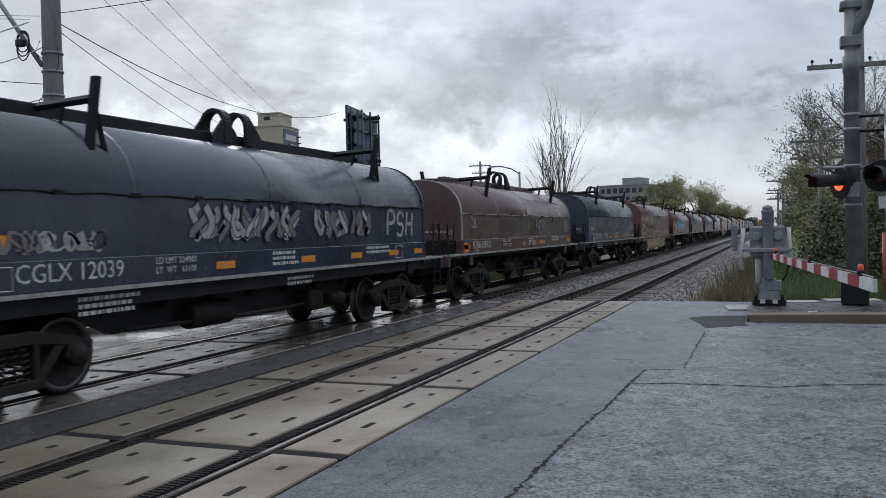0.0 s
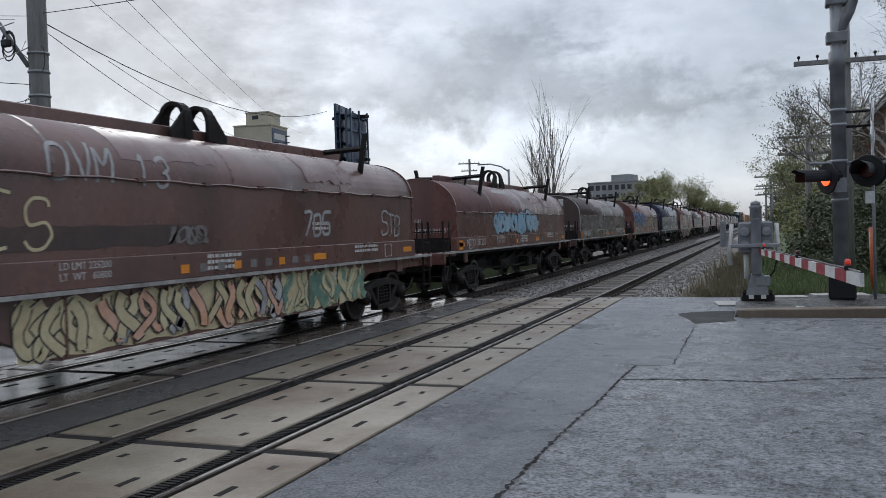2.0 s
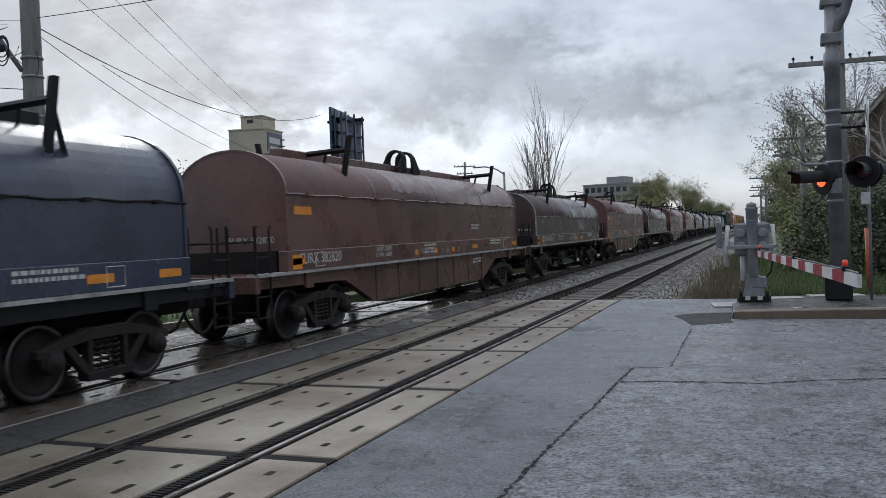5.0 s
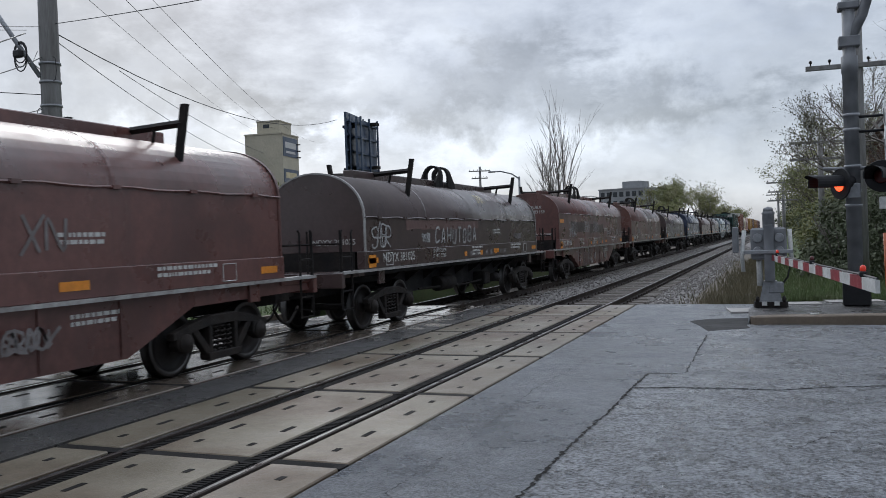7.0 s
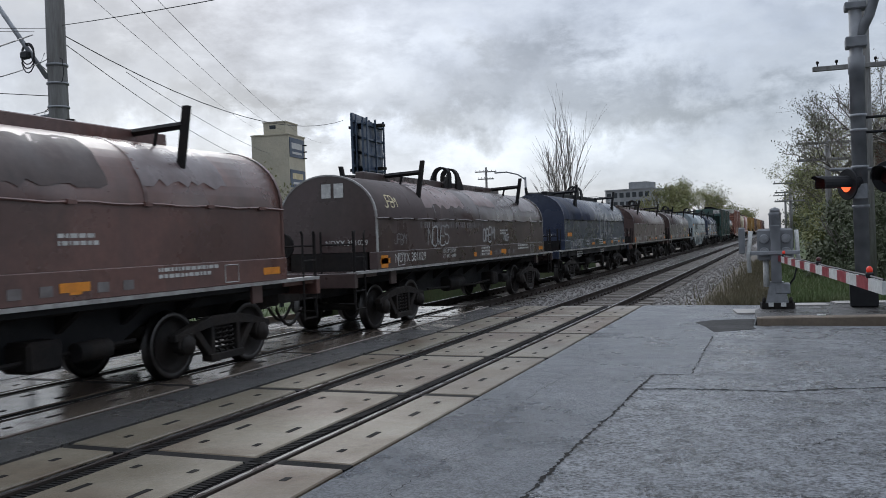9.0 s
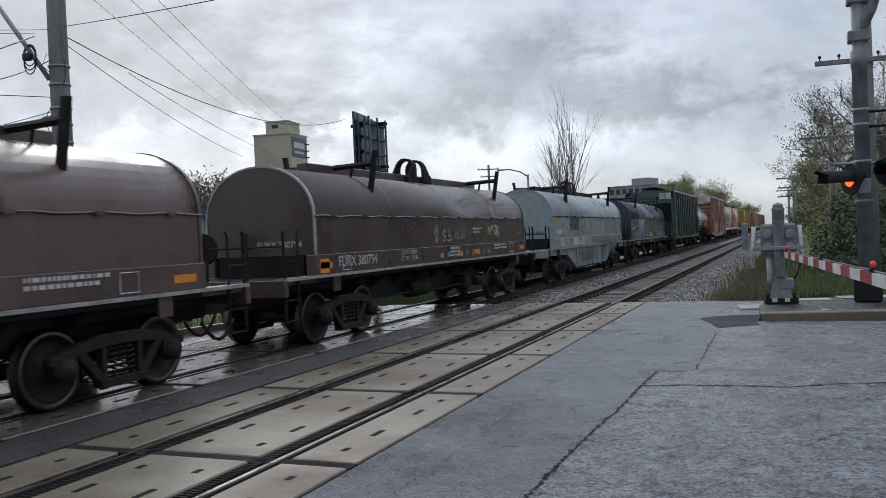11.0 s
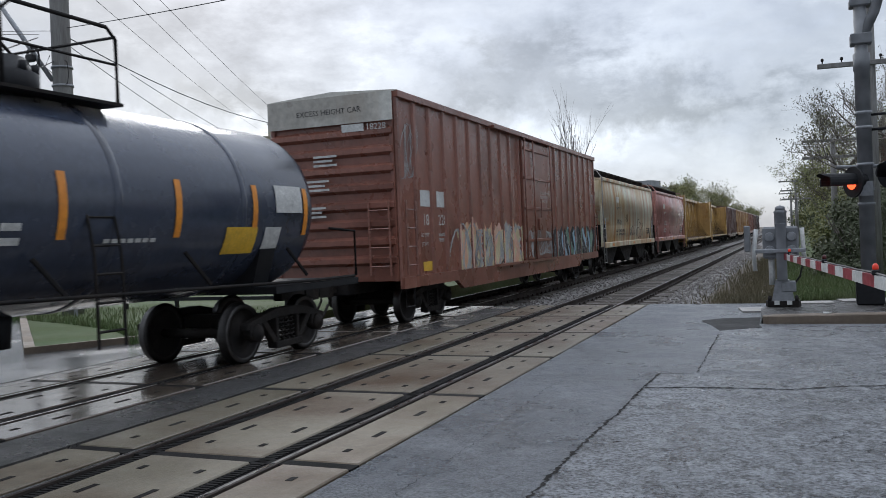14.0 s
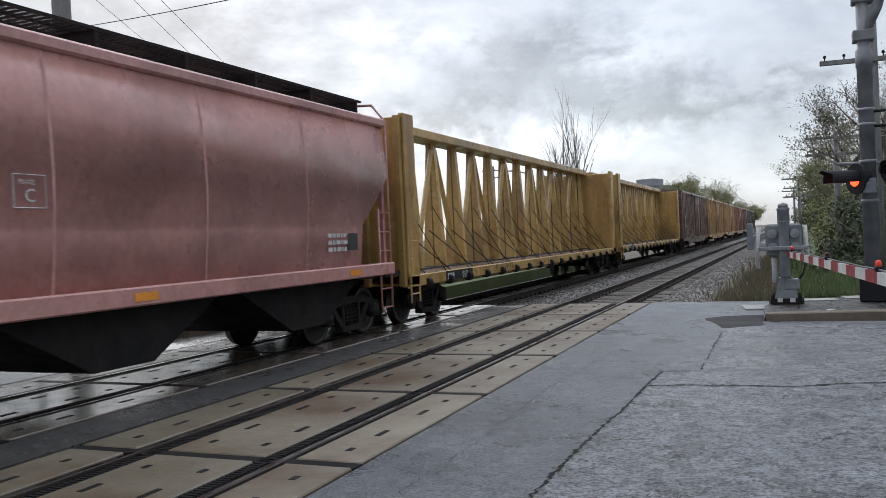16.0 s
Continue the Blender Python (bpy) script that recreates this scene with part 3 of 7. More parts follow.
CREAM_RUST = material("rust_streaked_cream", (0.66, 0.67, 0.54), 0.45, other=(0.6, 0.5, 0.3), grain=9, stain=0.4, edge=(0.45, 0.62), bump=0.06, bump_scale=14, streak=(0.46, 0.18, 0.055), streak_amount=0.8)
PINK_RED = paint("faded_pink_red", (0.5, 0.25, 0.225), (0.44, 0.21, 0.18), 0.25, 0.45, 0.72)
YELLOW = paint("weathered_yellow", (0.5, 0.32, 0.11), (0.27, 0.14, 0.05), 0.5)
TAN = paint("tan_boxcar_paint", (0.4, 0.22, 0.08), (0.25, 0.12, 0.05), 0.4)
WHITE_TOP = paint("dirty_white_paint", (0.6, 0.59, 0.54), (0.4, 0.33, 0.26), 0.2)
LIP = material("scuffed_pale_edge", (0.4, 0.4, 0.39), 0.5, other=(0.2, 0.18, 0.17), grain=14, stain=3, bump=0)

# faded paint; its pale grey also paints the sky's dull sheen on upper hoods
FADED_SHEEN = material("washed_out_sheen_paint", (0.2, 0.17, 0.17), 0.36, other=(0.13, 0.095, 0.092), grain=9, stain=1.4, mix=0.8, bump=0.05, bump_scale=14)
FADED_RED = material("washed_out_red_paint", (0.185, 0.115, 0.108), 0.38, other=(0.13, 0.078, 0.072), grain=9, stain=1.4, mix=0.8, bump=0.05, bump_scale=14)
SCORCHED = material("dark_scorched_paint", (0.05, 0.038, 0.036), 0.5, other=(0.09, 0.058, 0.05), grain=9, stain=1.4, mix=0.8, bump=0.05, bump_scale=14)

SHARED = {}


def shared(key, build, mats, smooth=False):
    if key not in SHARED:
        b = B()
        build(b)
        fix(b)
        mesh = bpy.data.meshes.new(key)
        b.to_mesh(mesh)
        b.free()
        for m in mats:
            mesh.materials.append(m)
        SHARED[key] = mesh
    return SHARED[key]


def wheel_shape(b):
    lathe(b, [(0.05, 0.05), (0.11, 0.05), (0.12, 0.02), (0.3, -0.005), (0.37, 0.025), (0.38, 0.062), (0.452, 0.066), (0.457, 0.05), (0.46, -0.04), (0.485, -0.055), (0.485, -0.075), (0.38, -0.075), (0.36, -0.05), (0.1, -0.04), (0.05, -0.05)], "x", 28)
    for f_ in b.faces:
        c = f_.calc_center_median()
        r = math.hypot(c.y, c.z)
        if r > 0.4 and abs(f_.normal.x) < 0.9:
            f_.material_index = 1


def frame_shape(b):
    """Cast side frame: arched top chord, dropped bottom chord, two columns, pedestals."""
    top = [(-1.12, 0.52), (-1.12, 0.62), (-0.7, 0.72), (-0.3, 0.8), (0.3, 0.8), (0.7, 0.72), (1.12, 0.62), (1.12, 0.52), (0.75, 0.6), (0.3, 0.66), (-0.3, 0.66), (-0.75, 0.6)]
    prism(b, top, -0.07, 0.07, "x")
    for s in (-1, 1):
        prism(b, [(s * 0.72, 0.6), (s * 0.6, 0.64), (s * 0.26, 0.26), (s * 0.36, 0.2)], -0.06, 0.06, "x")
        prism(b, [(s * 0.26, 0.68), (s * 0.34, 0.68), (s * 0.34, 0.24), (s * 0.26, 0.24)], -0.065, 0.065, "x")
        prism(b, [(s * 0.74, 0.62), (s * 1.06, 0.62), (s * 1.06, 0.44), (s * 1.0, 0.36), (s * 0.8, 0.36), (s * 0.72, 0.44)], -0.075, 0.075, "x")
    prism(b, [(-0.38, 0.16), (0.38, 0.16), (0.4, 0.27), (-0.4, 0.27)], -0.09, 0.09, "x")
    bmesh.ops.bevel(b, geom=b.edges[:], offset=0.012, segments=1, affect="EDGES")


def spring_shape(b):
    pts = [(0.055 * math.cos(a), 0.062 * math.sin(a), 0.28 + 0.34 * a / (10 * math.pi)) for a in [i * math.pi / 4 for i in range(41)]]
    tube(b, pts, 0.016, 5)


def cap_shape(b):
    lathe(b, [(0.14, -0.1), (0.14, 0.02), (0.125, 0.05), (0.07, 0.06), (0.06, 0.075), (0.001, 0.08)], "x", 14)


def truck(car, y):
    t = part("truck", None, None, car, mesh=shared("bolster", lambda b: (box(b, -0.95, 0.95, -0.2, 0.2, 0.45, 0.68, bevel=0.03), tube(b, [(-0.72, -0.89, 0.457), (0.72, -0.89, 0.457)], 0.075, 10), tube(b, [(-0.72, 0.89, 0.457), (0.72, 0.89, 0.457)], 0.075, 10)), [TRUCK_STEEL]))
    t.location = (0, y, 0)
    for sx in (-1, 1):
        o = part("side_frame", None, None, t, mesh=shared("side_frame", frame_shape, [TRUCK_STEEL]))
        o.location.x = sx * 0.99
        for dy in (-0.15, 0.0, 0.15):
            o = part("spring", None, None, t, mesh=shared("spring", spring_shape, [TRUCK_STEEL]))
            o.location = (sx * 0.99, dy, 0)
        for dy in (-0.89, 0.89):
            o = part("wheel", None, None, t, mesh=shared("wheel", wheel_shape, [WHEEL_STEEL, TREAD]))
            o.location = (sx * 0.765, dy, 0.457)
            o.rotation_euler = (random.uniform(0, 6), 0, 0 if sx > 0 else math.pi)
            o = part("bearing_cap", None, None, t, mesh=shared("bearing_cap", cap_shape, [TRUCK_STEEL]))
            o.location = (sx * 1.06, dy, 0.46)
            o.rotation_euler.z = 0 if sx > 0 else math.pi
    return t


def coupler_shape(b):
    box(b, -0.09, 0.09, -0.55, 0.3, 0.78, 0.96, bevel=0.02)
    prism(b, [(-0.17, 0.25), (-0.2, 0.45), (-0.08, 0.62), (-0.02, 0.48), (0.1, 0.46), (0.2, 0.58), (0.22, 0.34), (0.13, 0.24)], 0.73, 1.0, "z")
    pts = [(0.32, -0.1, 0.8)] + [(0.32 + 0.06 * i / 6, -0.1 + 0.72 * i / 6, 0.62 - 0.28 * math.sin(math.pi * i / 6)) for i in range(7)]
    tube(b, pts, 0.028, 6)


def running_gear(car, half, truck_at, sill=True, offset=0.3):
    """Trucks, couplers, centre sill; half: to the end sill."""
    for s in (-1, 1):
        truck(car, s * truck_at + offset)
        c = part("coupler", None, None, car, mesh=shared("coupler", coupler_shape, [TRUCK_STEEL]))
        c.location = (0, s * (half + 0.05), 0)
        c.rotation_euler.z = 0 if s > 0 else math.pi
    if sill:
        part("centre_sill", box(B(), -0.35, 0.35, -half, half, 0.72, 1.08, bevel=0.02), STEEL, car)


def ladder(parent, x, y, z0, z1, w=0.42, axis="y", mat=None, rungs=5):
    b = B()
    d = Vector((0, w, 0)) if axis == "y" else Vector((w, 0, 0))
    p = Vector((x, y, 0))
    for q in (p, p + d):
        tube(b, [q + Vector((0, 0, z0)), q + Vector((0, 0, z1))], 0.022, 5)
    for i in range(rungs):
        z = z0 + (z1 - z0) * (i + 0.5) / rungs
        tube(b, [p + Vector((0, 0, z)), p + d + Vector((0, 0, z))], 0.016, 5)
    return part("ladder", b, mat or STEEL, parent)


def ribbon(b, pts, w, x, mi=0, lift=0.0):
    """A flat painted stroke on a side, through (y, z) points; x: the side's place, or a function of the height."""
    prev = None
    for i, p in enumerate(pts):
        a, c = pts[max(i - 1, 0)], pts[min(i + 1, len(pts) - 1)]
        d = Vector((c[0] - a[0], c[1] - a[1]))
        d = Vector((-d.y, d.x)).normalized() * w if d.length > 1e-6 else Vector((0, w))
        ends = ((p[0] + d.x, p[1] + d.y), (p[0] - d.x, p[1] - d.y))
        q = tuple(b.verts.new(((x(zz) if callable(x) else x) + lift, yy, zz)) for yy, zz in ends)
        if prev:
            b.faces.new((prev[0], prev[1], q[1], q[0])).material_index = mi
        prev = q


# single-stroke capitals on a 4 by 6 grid, as a spray can writes them
STROKES = {"A": "002640 1232", "B": "00063645330333423000", "C": "4536160501103041", "D": "00062645412000", "E": "46060040 0333", "F": "460600 0333", "G": "45361605011030414323", "H": "0006 4046 0343", "I": "2026",
           "J": "4641301001", "K": "0006 460340", "L": "060040", "M": "0006234640", "N": "00064046", "O": "100105163645413010", "P": "00063645443303", "R": "0006364544330340", "S": "453616050413334241301001", "T": "2026 0646",
           "U": "060110304146", "V": "062046", "W": "0610233046", "X": "0046 0640", "Y": "0623 462320", "Z": "06460040", "0": "100105163645413010", "1": "152620", "2": "05163645440040", "4": "3036014 1".replace(" ", ""), "6": "45361605011030414313", "8": "13040516364544330201103041423313", "3": "05163645443323 33424130100 1".replace("0 1", "01"),
           "5": "460603334241301001", "7": "064610", "9": "43130405163645413010", "*": "102630044410", "!": "2622 2120", ".": "2021"}


def curve_through(pts, sub=4):
    out_ = []
    for i in range(len(pts) - 1):
        p0, p1, p2, p3 = pts[max(i - 1, 0)], pts[i], pts[i + 1], pts[min(i + 2, len(pts) - 1)]
        for k in range(sub):
            t = k / sub
            out_.append(tuple(0.5 * (2 * b1 + (c1 - a1) * t + (2 * a1 - 5 * b1 + 4 * c1 - d1) * t * t + (3 * b1 - a1 - 3 * c1 + d1) * t ** 3) for a1, b1, c1, d1 in zip(p0, p1, p2, p3)))
    return out_ + [pts[-1]]


def sprayed(car, text, y, z, hh, mat, x, seed=0, w=None, edge=None, pitch=0.8, lean=0.12, wide=0.62):
    """A sprayed word; with edge: fat letters with an outline in that paint."""
    rnd = random.Random(seed + len(text))
    w = w or hh * 0.055
    lines = []
    for k, ch in enumerate(text):
        oy, oz, hs = y + k * hh * pitch + rnd.uniform(-0.03, 0.03) * hh, z + rnd.uniform(-0.06, 0.06) * hh, hh * rnd.uniform(0.88, 1.1)
        for code in STROKES.get(ch, "").split():
            pts = [(int(code[i]) / 4, int(code[i + 1]) / 6) for i in range(0, len(code), 2)]
            pts = [(oy + (u * wide + v * lean + rnd.gauss(0, 0.025)) * hs, oz + (v + rnd.gauss(0, 0.02)) * hs) for u, v in pts]
            lines.append(curve_through(pts))
    if edge:
        b = B()
        for i, pts in enumerate(lines):
            ribbon(b, pts, w + hh * 0.075, x, 0, 0.0012 + 0.0004 * i)
        tagged(part("graffiti_outline", b, edge, car), kind="stuff")
    b = B()
    for i, pts in enumerate(lines):
        ribbon(b, pts, w, x, 0, (0.012 if edge else 0.002) + 0.0004 * i)
    return tagged(part("graffiti", b, mat, car, "hand-sprayed word"), kind="stuff")


HOOD = [2.3, 3.3]


def hood_side(z):
    """Half width of the coil cars' hood at a height."""
    zs, zt = HOOD
    return 1.125 if z <= zs else 1.12 * math.cos(math.asin(min(1.0, (z - zs) / (zt - zs)) ** (1 / 0.92))) + 0.005


def worn(car, y0, y1, z0, z1, mat, seed):
    """A patch of faded paint with painted-in sheen, or of scorched paint, with ragged edges on the hood."""
    rnd = random.Random(seed)
    b = B()
    rows = []
    n, m = 14, 7
    for i in range(n + 1):
        lo, hi = z0 + rnd.uniform(0, 0.16) * (z1 - z0), z1 - rnd.uniform(0, 0.16) * (z1 - z0)
        yy = y0 + (y1 - y0) * i / n
        rows.append([b.verts.new((hood_side(lo + (hi - lo) * j / m) + 0.001, yy + rnd.uniform(-0.03, 0.03), lo + (hi - lo) * j / m)) for j in range(m + 1)])
    for q, w in zip(rows, rows[1:]):
        for j in range(m):
            b.faces.new((q[j], w[j], w[j + 1], q[j + 1])).smooth = True
    return tagged(part("worn_paint", b, mat, car, "ragged patch of faded, sheen-toned or scorched paint"), kind="stuff")


def scrawl(car, x, y0, y1, z0, z1, mat, seed, w=0.02, n=None):
    """A hand-sprayed tag: looping strokes side by side, no letters."""
    rnd = random.Random(seed)
    b = B()
    n = n or max(3, int((y1 - y0) / ((z1 - z0) * 0.7)))
    lay = 0
    dy = (y1 - y0) / n
    for k in range(n):
        cy, cz, hh = y0 + (k + 0.5) * dy, (z0 + z1) / 2 + rnd.uniform(-0.05, 0.05) * (z1 - z0), (z1 - z0) / 2 * rnd.uniform(0.75, 1.0)
        for s in range(rnd.choice((1, 2, 2, 3))):
            kx, kz, ph = rnd.choice((1, 1, 2, 3)), rnd.choice((1, 2, 2, 3)), rnd.uniform(0, 6.3)
            m = rnd.uniform(0.45, 0.9)
            pts = []
            for i in range(17):
                a = i / 16 * 2 * math.pi * m
                pts.append((cy + dy * 0.55 * math.sin(kx * a + ph) + 0.25 * hh * math.cos(kz * a), cz + hh * math.cos(kz * a + ph * 0.6)))
            lay = lay + 1
            ribbon(b, pts, w * rnd.uniform(0.7, 1.2), x + 0.0012 * lay)
    return tagged(part("graffiti", b, mat, car, "hand-sprayed tag in looping strokes"), kind="stuff")


def mural(car, x, y0, y1, z0, z1, fills, line, seed, backing=False):
    """A block-letter mural without letters: fat blobs in several paints with an outline."""
    rnd = random.Random(seed)
    b, o = B(), B()
    edge = [(y0 + (y1 - y0) * i / 24, z1 - 0.09 * (z1 - z0) * (1 + math.sin(i * 2.1 + seed))) for i in range(25)]
    edge += [(y1 - (y1 - y0) * i / 24, z0 + 0.03 * (z1 - z0) * (1 + math.sin(i * 1.7 + seed))) for i in range(25)]
    if backing:
        b.faces.new([b.verts.new((x, *p)) for p in edge])
    n = max(3, int((y1 - y0) / ((z1 - z0) * 0.5)))
    dy, hh = (y1 - y0) / n, z1 - z0
    lay = 0
    for k in range(n):
        cy = y0 + (k + 0.5) * dy
        for j in range(rnd.choice((2, 3, 3))):
            lay += 1
            px, pz = cy + rnd.uniform(-0.3, 0.3) * dy, z0 + hh * rnd.uniform(0.42, 0.58)
            bend, ph, tip = rnd.uniform(0.15, 0.5), rnd.uniform(0, 6.3), rnd.uniform(-0.3, 0.3)
            pts = [(px + dy * (bend * math.sin(i * 1.1 + ph) + tip * (i - 2) / 2), pz + hh * (0.36 - 0.72 * i / 4)) for i in range(5)]
            if rnd.random() < 0.45:
                pts.append((pts[-1][0] + dy * rnd.uniform(0.3, 0.6), pts[-1][1] + hh * rnd.uniform(0.02, 0.3)))
            line_ = [(min(max(p, y0 + 0.02), y1 - 0.02), min(max(q, z0 + 0.06), z1 - 0.06)) for p, q in curve_through(pts)]
            fat = hh * rnd.uniform(0.06, 0.11)
            ribbon(o, line_, fat + 0.022, x, 0, 0.0008 + 0.0016 * lay)
            ribbon(b, line_, fat, x, rnd.randrange(len(fills)), 0.0016 + 0.0016 * lay)
    tagged(part("graffiti", b, fills, car, "block mural of overlapping painted shapes"), kind="stuff")
    tagged(part("graffiti_outline", o, line, car), kind="stuff")


def bars(car, x, y, z, rows, w, h_, mat=None, name="stencil"):
    """Small stencilled lines too small to read."""
    b = B()
    rnd = random.Random(int(y * 100 + z * 10))
    for i in range(rows):
        yy = y
        while yy < y + w * rnd.uniform(0.75, 1.0):
            l = rnd.uniform(0.5, 2.2) * h_
            box(b, x, x + 0.002, yy, yy + l, z - i * h_ * 1.7 - h_, z - i * h_ * 1.7)
            yy += l + h_ * 0.5
    return tagged(part(name, b, mat or LETTER, car), kind="stuff")


def code_bars(car, x, y, z, size, count=4, mat=None):
    """Owner's code as plain blocks."""
    b = B()
    for i in range(count):
        box(b, x, x + 0.002, y + i * size * 0.72, y + i * size * 0.72 + size * 0.5, z, z + size * 0.72)
    return part("owner_mark", b, mat or LETTER, car)


def reflectors(car, x, z, ys, w=0.45, h_=0.11, mat=None):
    for y in ys:
        part("reflector", box(B(), x, x + 0.004, y - w / 2, y + w / 2, z, z + h_), mat or ORANGE, car)


def coil_car(colour, L, number="", belly=False, label="", hood_colour=None, sill_paint=None, pale_edge=False, decor=None, style="navy", mark="FURX", limits=("225200", "60800"), tall=False):
    """Covered coil-steel car: arched lift-off hood on a trough frame. L: the hood's length."""
    car = empty("coil_car", label=label, category="freight car", group="cars of the freight train")
    hood_colour = hood_colour or colour
    W, zb = 1.12, 1.58
    HOOD[:] = zs, zt = (2.33, 3.34) if style == "navy" else (2.54, 3.35) if belly else (2.35, 3.33) if tall else (2.24, 3.17)
    prof = [(W, zb), (W, zs)]
    for i in range(1, 20):
        a = math.pi * i / 20
        prof.append((W * math.cos(a), zs + (zt - zs) * math.sin(a) ** 0.92))
    prof += [(-W, zs), (-W, zb)]
    b = B()
    prism(b, prof, -L / 2, L / 2, "y")
    fix(b)
    for f_ in b.faces:
        f_.smooth = abs(f_.normal.y) < 0.5 and f_.calc_center_median().z > zs
    hood = part("hood", b, hood_colour, car)
    # rim at both ends, weld ribs, the belt bar with its cleats
    for s in (-1, 1):
        b = B()
        ring = [(x * 1.012, zb + (z - zb) * 1.008) for x, z in prof]
        inner = [(x * 0.985, zb + (z - zb) * 0.988) for x, z in prof]
        n = len(ring)
        vs = [[b.verts.new((x, s * (L / 2 + d), z)) for x, z in r] for r, d in ((ring, -0.05), (ring, 0.012), (inner, 0.012))]
        for q, w in zip(vs, vs[1:]):
            for k in range(n - 1):
                b.faces.new((q[k], q[k + 1], w[k + 1], w[k]))
        part("end_rim", fix(b), LIP if pale_edge else hood_colour, hood)
    for k in range(1, 4):
        y = -L / 2 + L * k / 4
        b = B()
        for (xa, za), (xb, zb_) in zip(prof[1:-1], prof[2:-1]):
            vs = [b.verts.new((x * 1.004, y + d, zs + (z - zs) * 1.006)) for x, z, d in ((xa, za, -0.03), (xb, zb_, -0.03), (xb, zb_, 0.03), (xa, za, 0.03))]
            b.faces.new(vs)
        part("weld_rib", fix(b), hood_colour, hood)
    for s in (-1, 1):
        b = B()
        tube(b, [(s * (W + 0.022), -L / 2 + i * L / 40, zs + 0.01 + 0.012 * math.sin(i * 1.7)) for i in range(41)], 0.016, 5)
        for i in range(10):
            y = -L / 2 + (i + 0.5) * L / 10
            box(b, s * (W + 0.02) - 0.035, s * (W + 0.02) + 0.035, y - 0.07, y + 0.07, zs - 0.015, zs + 0.035)
        part("belt_bar", b, STEEL if style == "navy" else hood_colour, hood)
    # ridge beam, lifting arches, guide frames
    part("ridge_beam", box(B(), -0.11, 0.11, -L / 2 + 1.5, L / 2 - 1.5, zt - 0.04, zt + 0.17, bevel=0.015), hood_colour if style != "navy" else BLACK, hood)
    for dy in (0.12, 0.72):
        b = B()
        arc = [(0.25, zt), (0.25, zt + 0.34)] + [(0.25 * math.cos(a), zt + 0.34 + 0.25 * math.sin(a)) for a in [math.pi * i / 8 for i in range(1, 8)]] + [(-0.25, zt + 0.34), (-0.25, zt)]
        inner = [(x * 0.76, zt + (z - zt) * 0.9) for x, z in arc]
        n = len(arc)
        rows = [[b.verts.new((x, dy + d, z)) for x, z in r] for r, d in ((arc, -0.1), (arc, 0.1), (inner, 0.1), (inner, -0.1))]
        for q, w in zip(rows, rows[1:] + rows[:1]):
            for k in range(n - 1):
                b.faces.new((q[k], q[k + 1], w[k + 1], w[k]))
        for sx in (-0.22, 0.22):
            away = -1 if dy < 0.4 else 1
            prism(b, [(dy + away * 0.08, zt + 0.44), (dy + away * 0.42, zt + 0.1), (dy + away * 0.42, zt - 0.02), (dy + away * 0.08, zt - 0.02)], sx - 0.02, sx + 0.02, "x")
        part("lifting_arch", fix(b), BLACK if style == "navy" else STEEL, hood)
    for s in (-1, 1):
        for dy in (-L / 2 + 2.6, L / 2 - 2.2):
            b = B()
            tube(b, [(0, dy, zt + 0.12), (s * 1.02, dy, zt + 0.16)], 0.055, 4)
            prism(b, [(s * 0.86, zs + (zt - zs) * 0.5), (s * 0.95, zs + (zt - zs) * 0.5), (s * 1.1, zt + 0.42), (s * 1.01, zt + 0.42)], dy - 0.045, dy + 0.045, "y")
            tube(b, [(s * 0.47, dy, zt - 0.1), (s * 0.53, dy, zt + 0.14)], 0.03, 4)
            if style == "navy":
                tube(b, [(s * 0.92, dy + 0.28, zs + (zt - zs) * 0.45), (s * 1.0, dy, zt + 0.14)], 0.04, 4)
            part("guide_frame", fix(b), BLACK if style == "navy" else STEEL, hood)
    # frame: side panel, lip, side sill or deep trough, end decks
    half = L / 2 + 1.0
    side = sill_paint or colour
    for s in (-1, 1):
        x0, x1 = sorted((s * 0.96, s * 1.145))
        part("side_panel", box(B(), x0, x1, -L / 2 - 0.05, L / 2 + 0.05, 1.227, 1.578, bevel=0.01), side, car)
        x0, x1 = sorted((s * 0.95, s * 1.185))
        part("side_lip", box(B(), x0, x1, -half, half, 1.175, 1.225), LIP, car, "scuffed pale ledge along the side")
        b = B()
        x0, x1 = sorted((s * 0.9, s * 1.06))
        if belly:
            prism(b, [(-half, 1.2), (-half, 0.98), (-L / 2 + 2.2, 0.95), (-L / 2 + 3.5, 0.42), (L / 2 - 3.5, 0.42), (L / 2 - 2.2, 0.95), (half, 0.98), (half, 1.2)], x0, x1, "x")
            for k in range(7):
                y = -L / 2 + 3.6 + k * (L - 7.2) / 6
                box(b, s * 1.06 - 0.02, s * 1.06 + 0.02, y - 0.02, y + 0.02, 0.45, 1.2)
        else:
            box(b, x0, x1, -half, half, 0.97 if style == "navy" else 1.1, 1.2)
            x0, x1 = sorted((s * 0.5, s * 0.6))
            prism(b, [(-half, 1.1), (-half, 0.95), (-L / 2 + 2.5, 0.9), (-L / 2 + 3.2, 0.56), (L / 2 - 3.2, 0.56), (L / 2 - 2.5, 0.9), (half, 0.95), (half, 1.1)], x0, x1, "x")
        # without a belly, the black colour stands in for deep shade under the ledge
        part("side_sill", fix(b), side if belly else BLACK, car)
        for y in (-L / 2 + 0.75, L / 2 - 0.75):
            b = B()
            box(b, s * 1.08 - 0.03, s * 1.08 + 0.03, y - 0.13, y + 0.13, 0.9, 1.2, bevel=0.01)
            part("jacking_pad", b, side if style != "navy" else BLACK, car)
    part("trough_floor", box(B(), -0.89, 0.89, -L / 2, L / 2, 1.06, 1.57), STEEL, car)
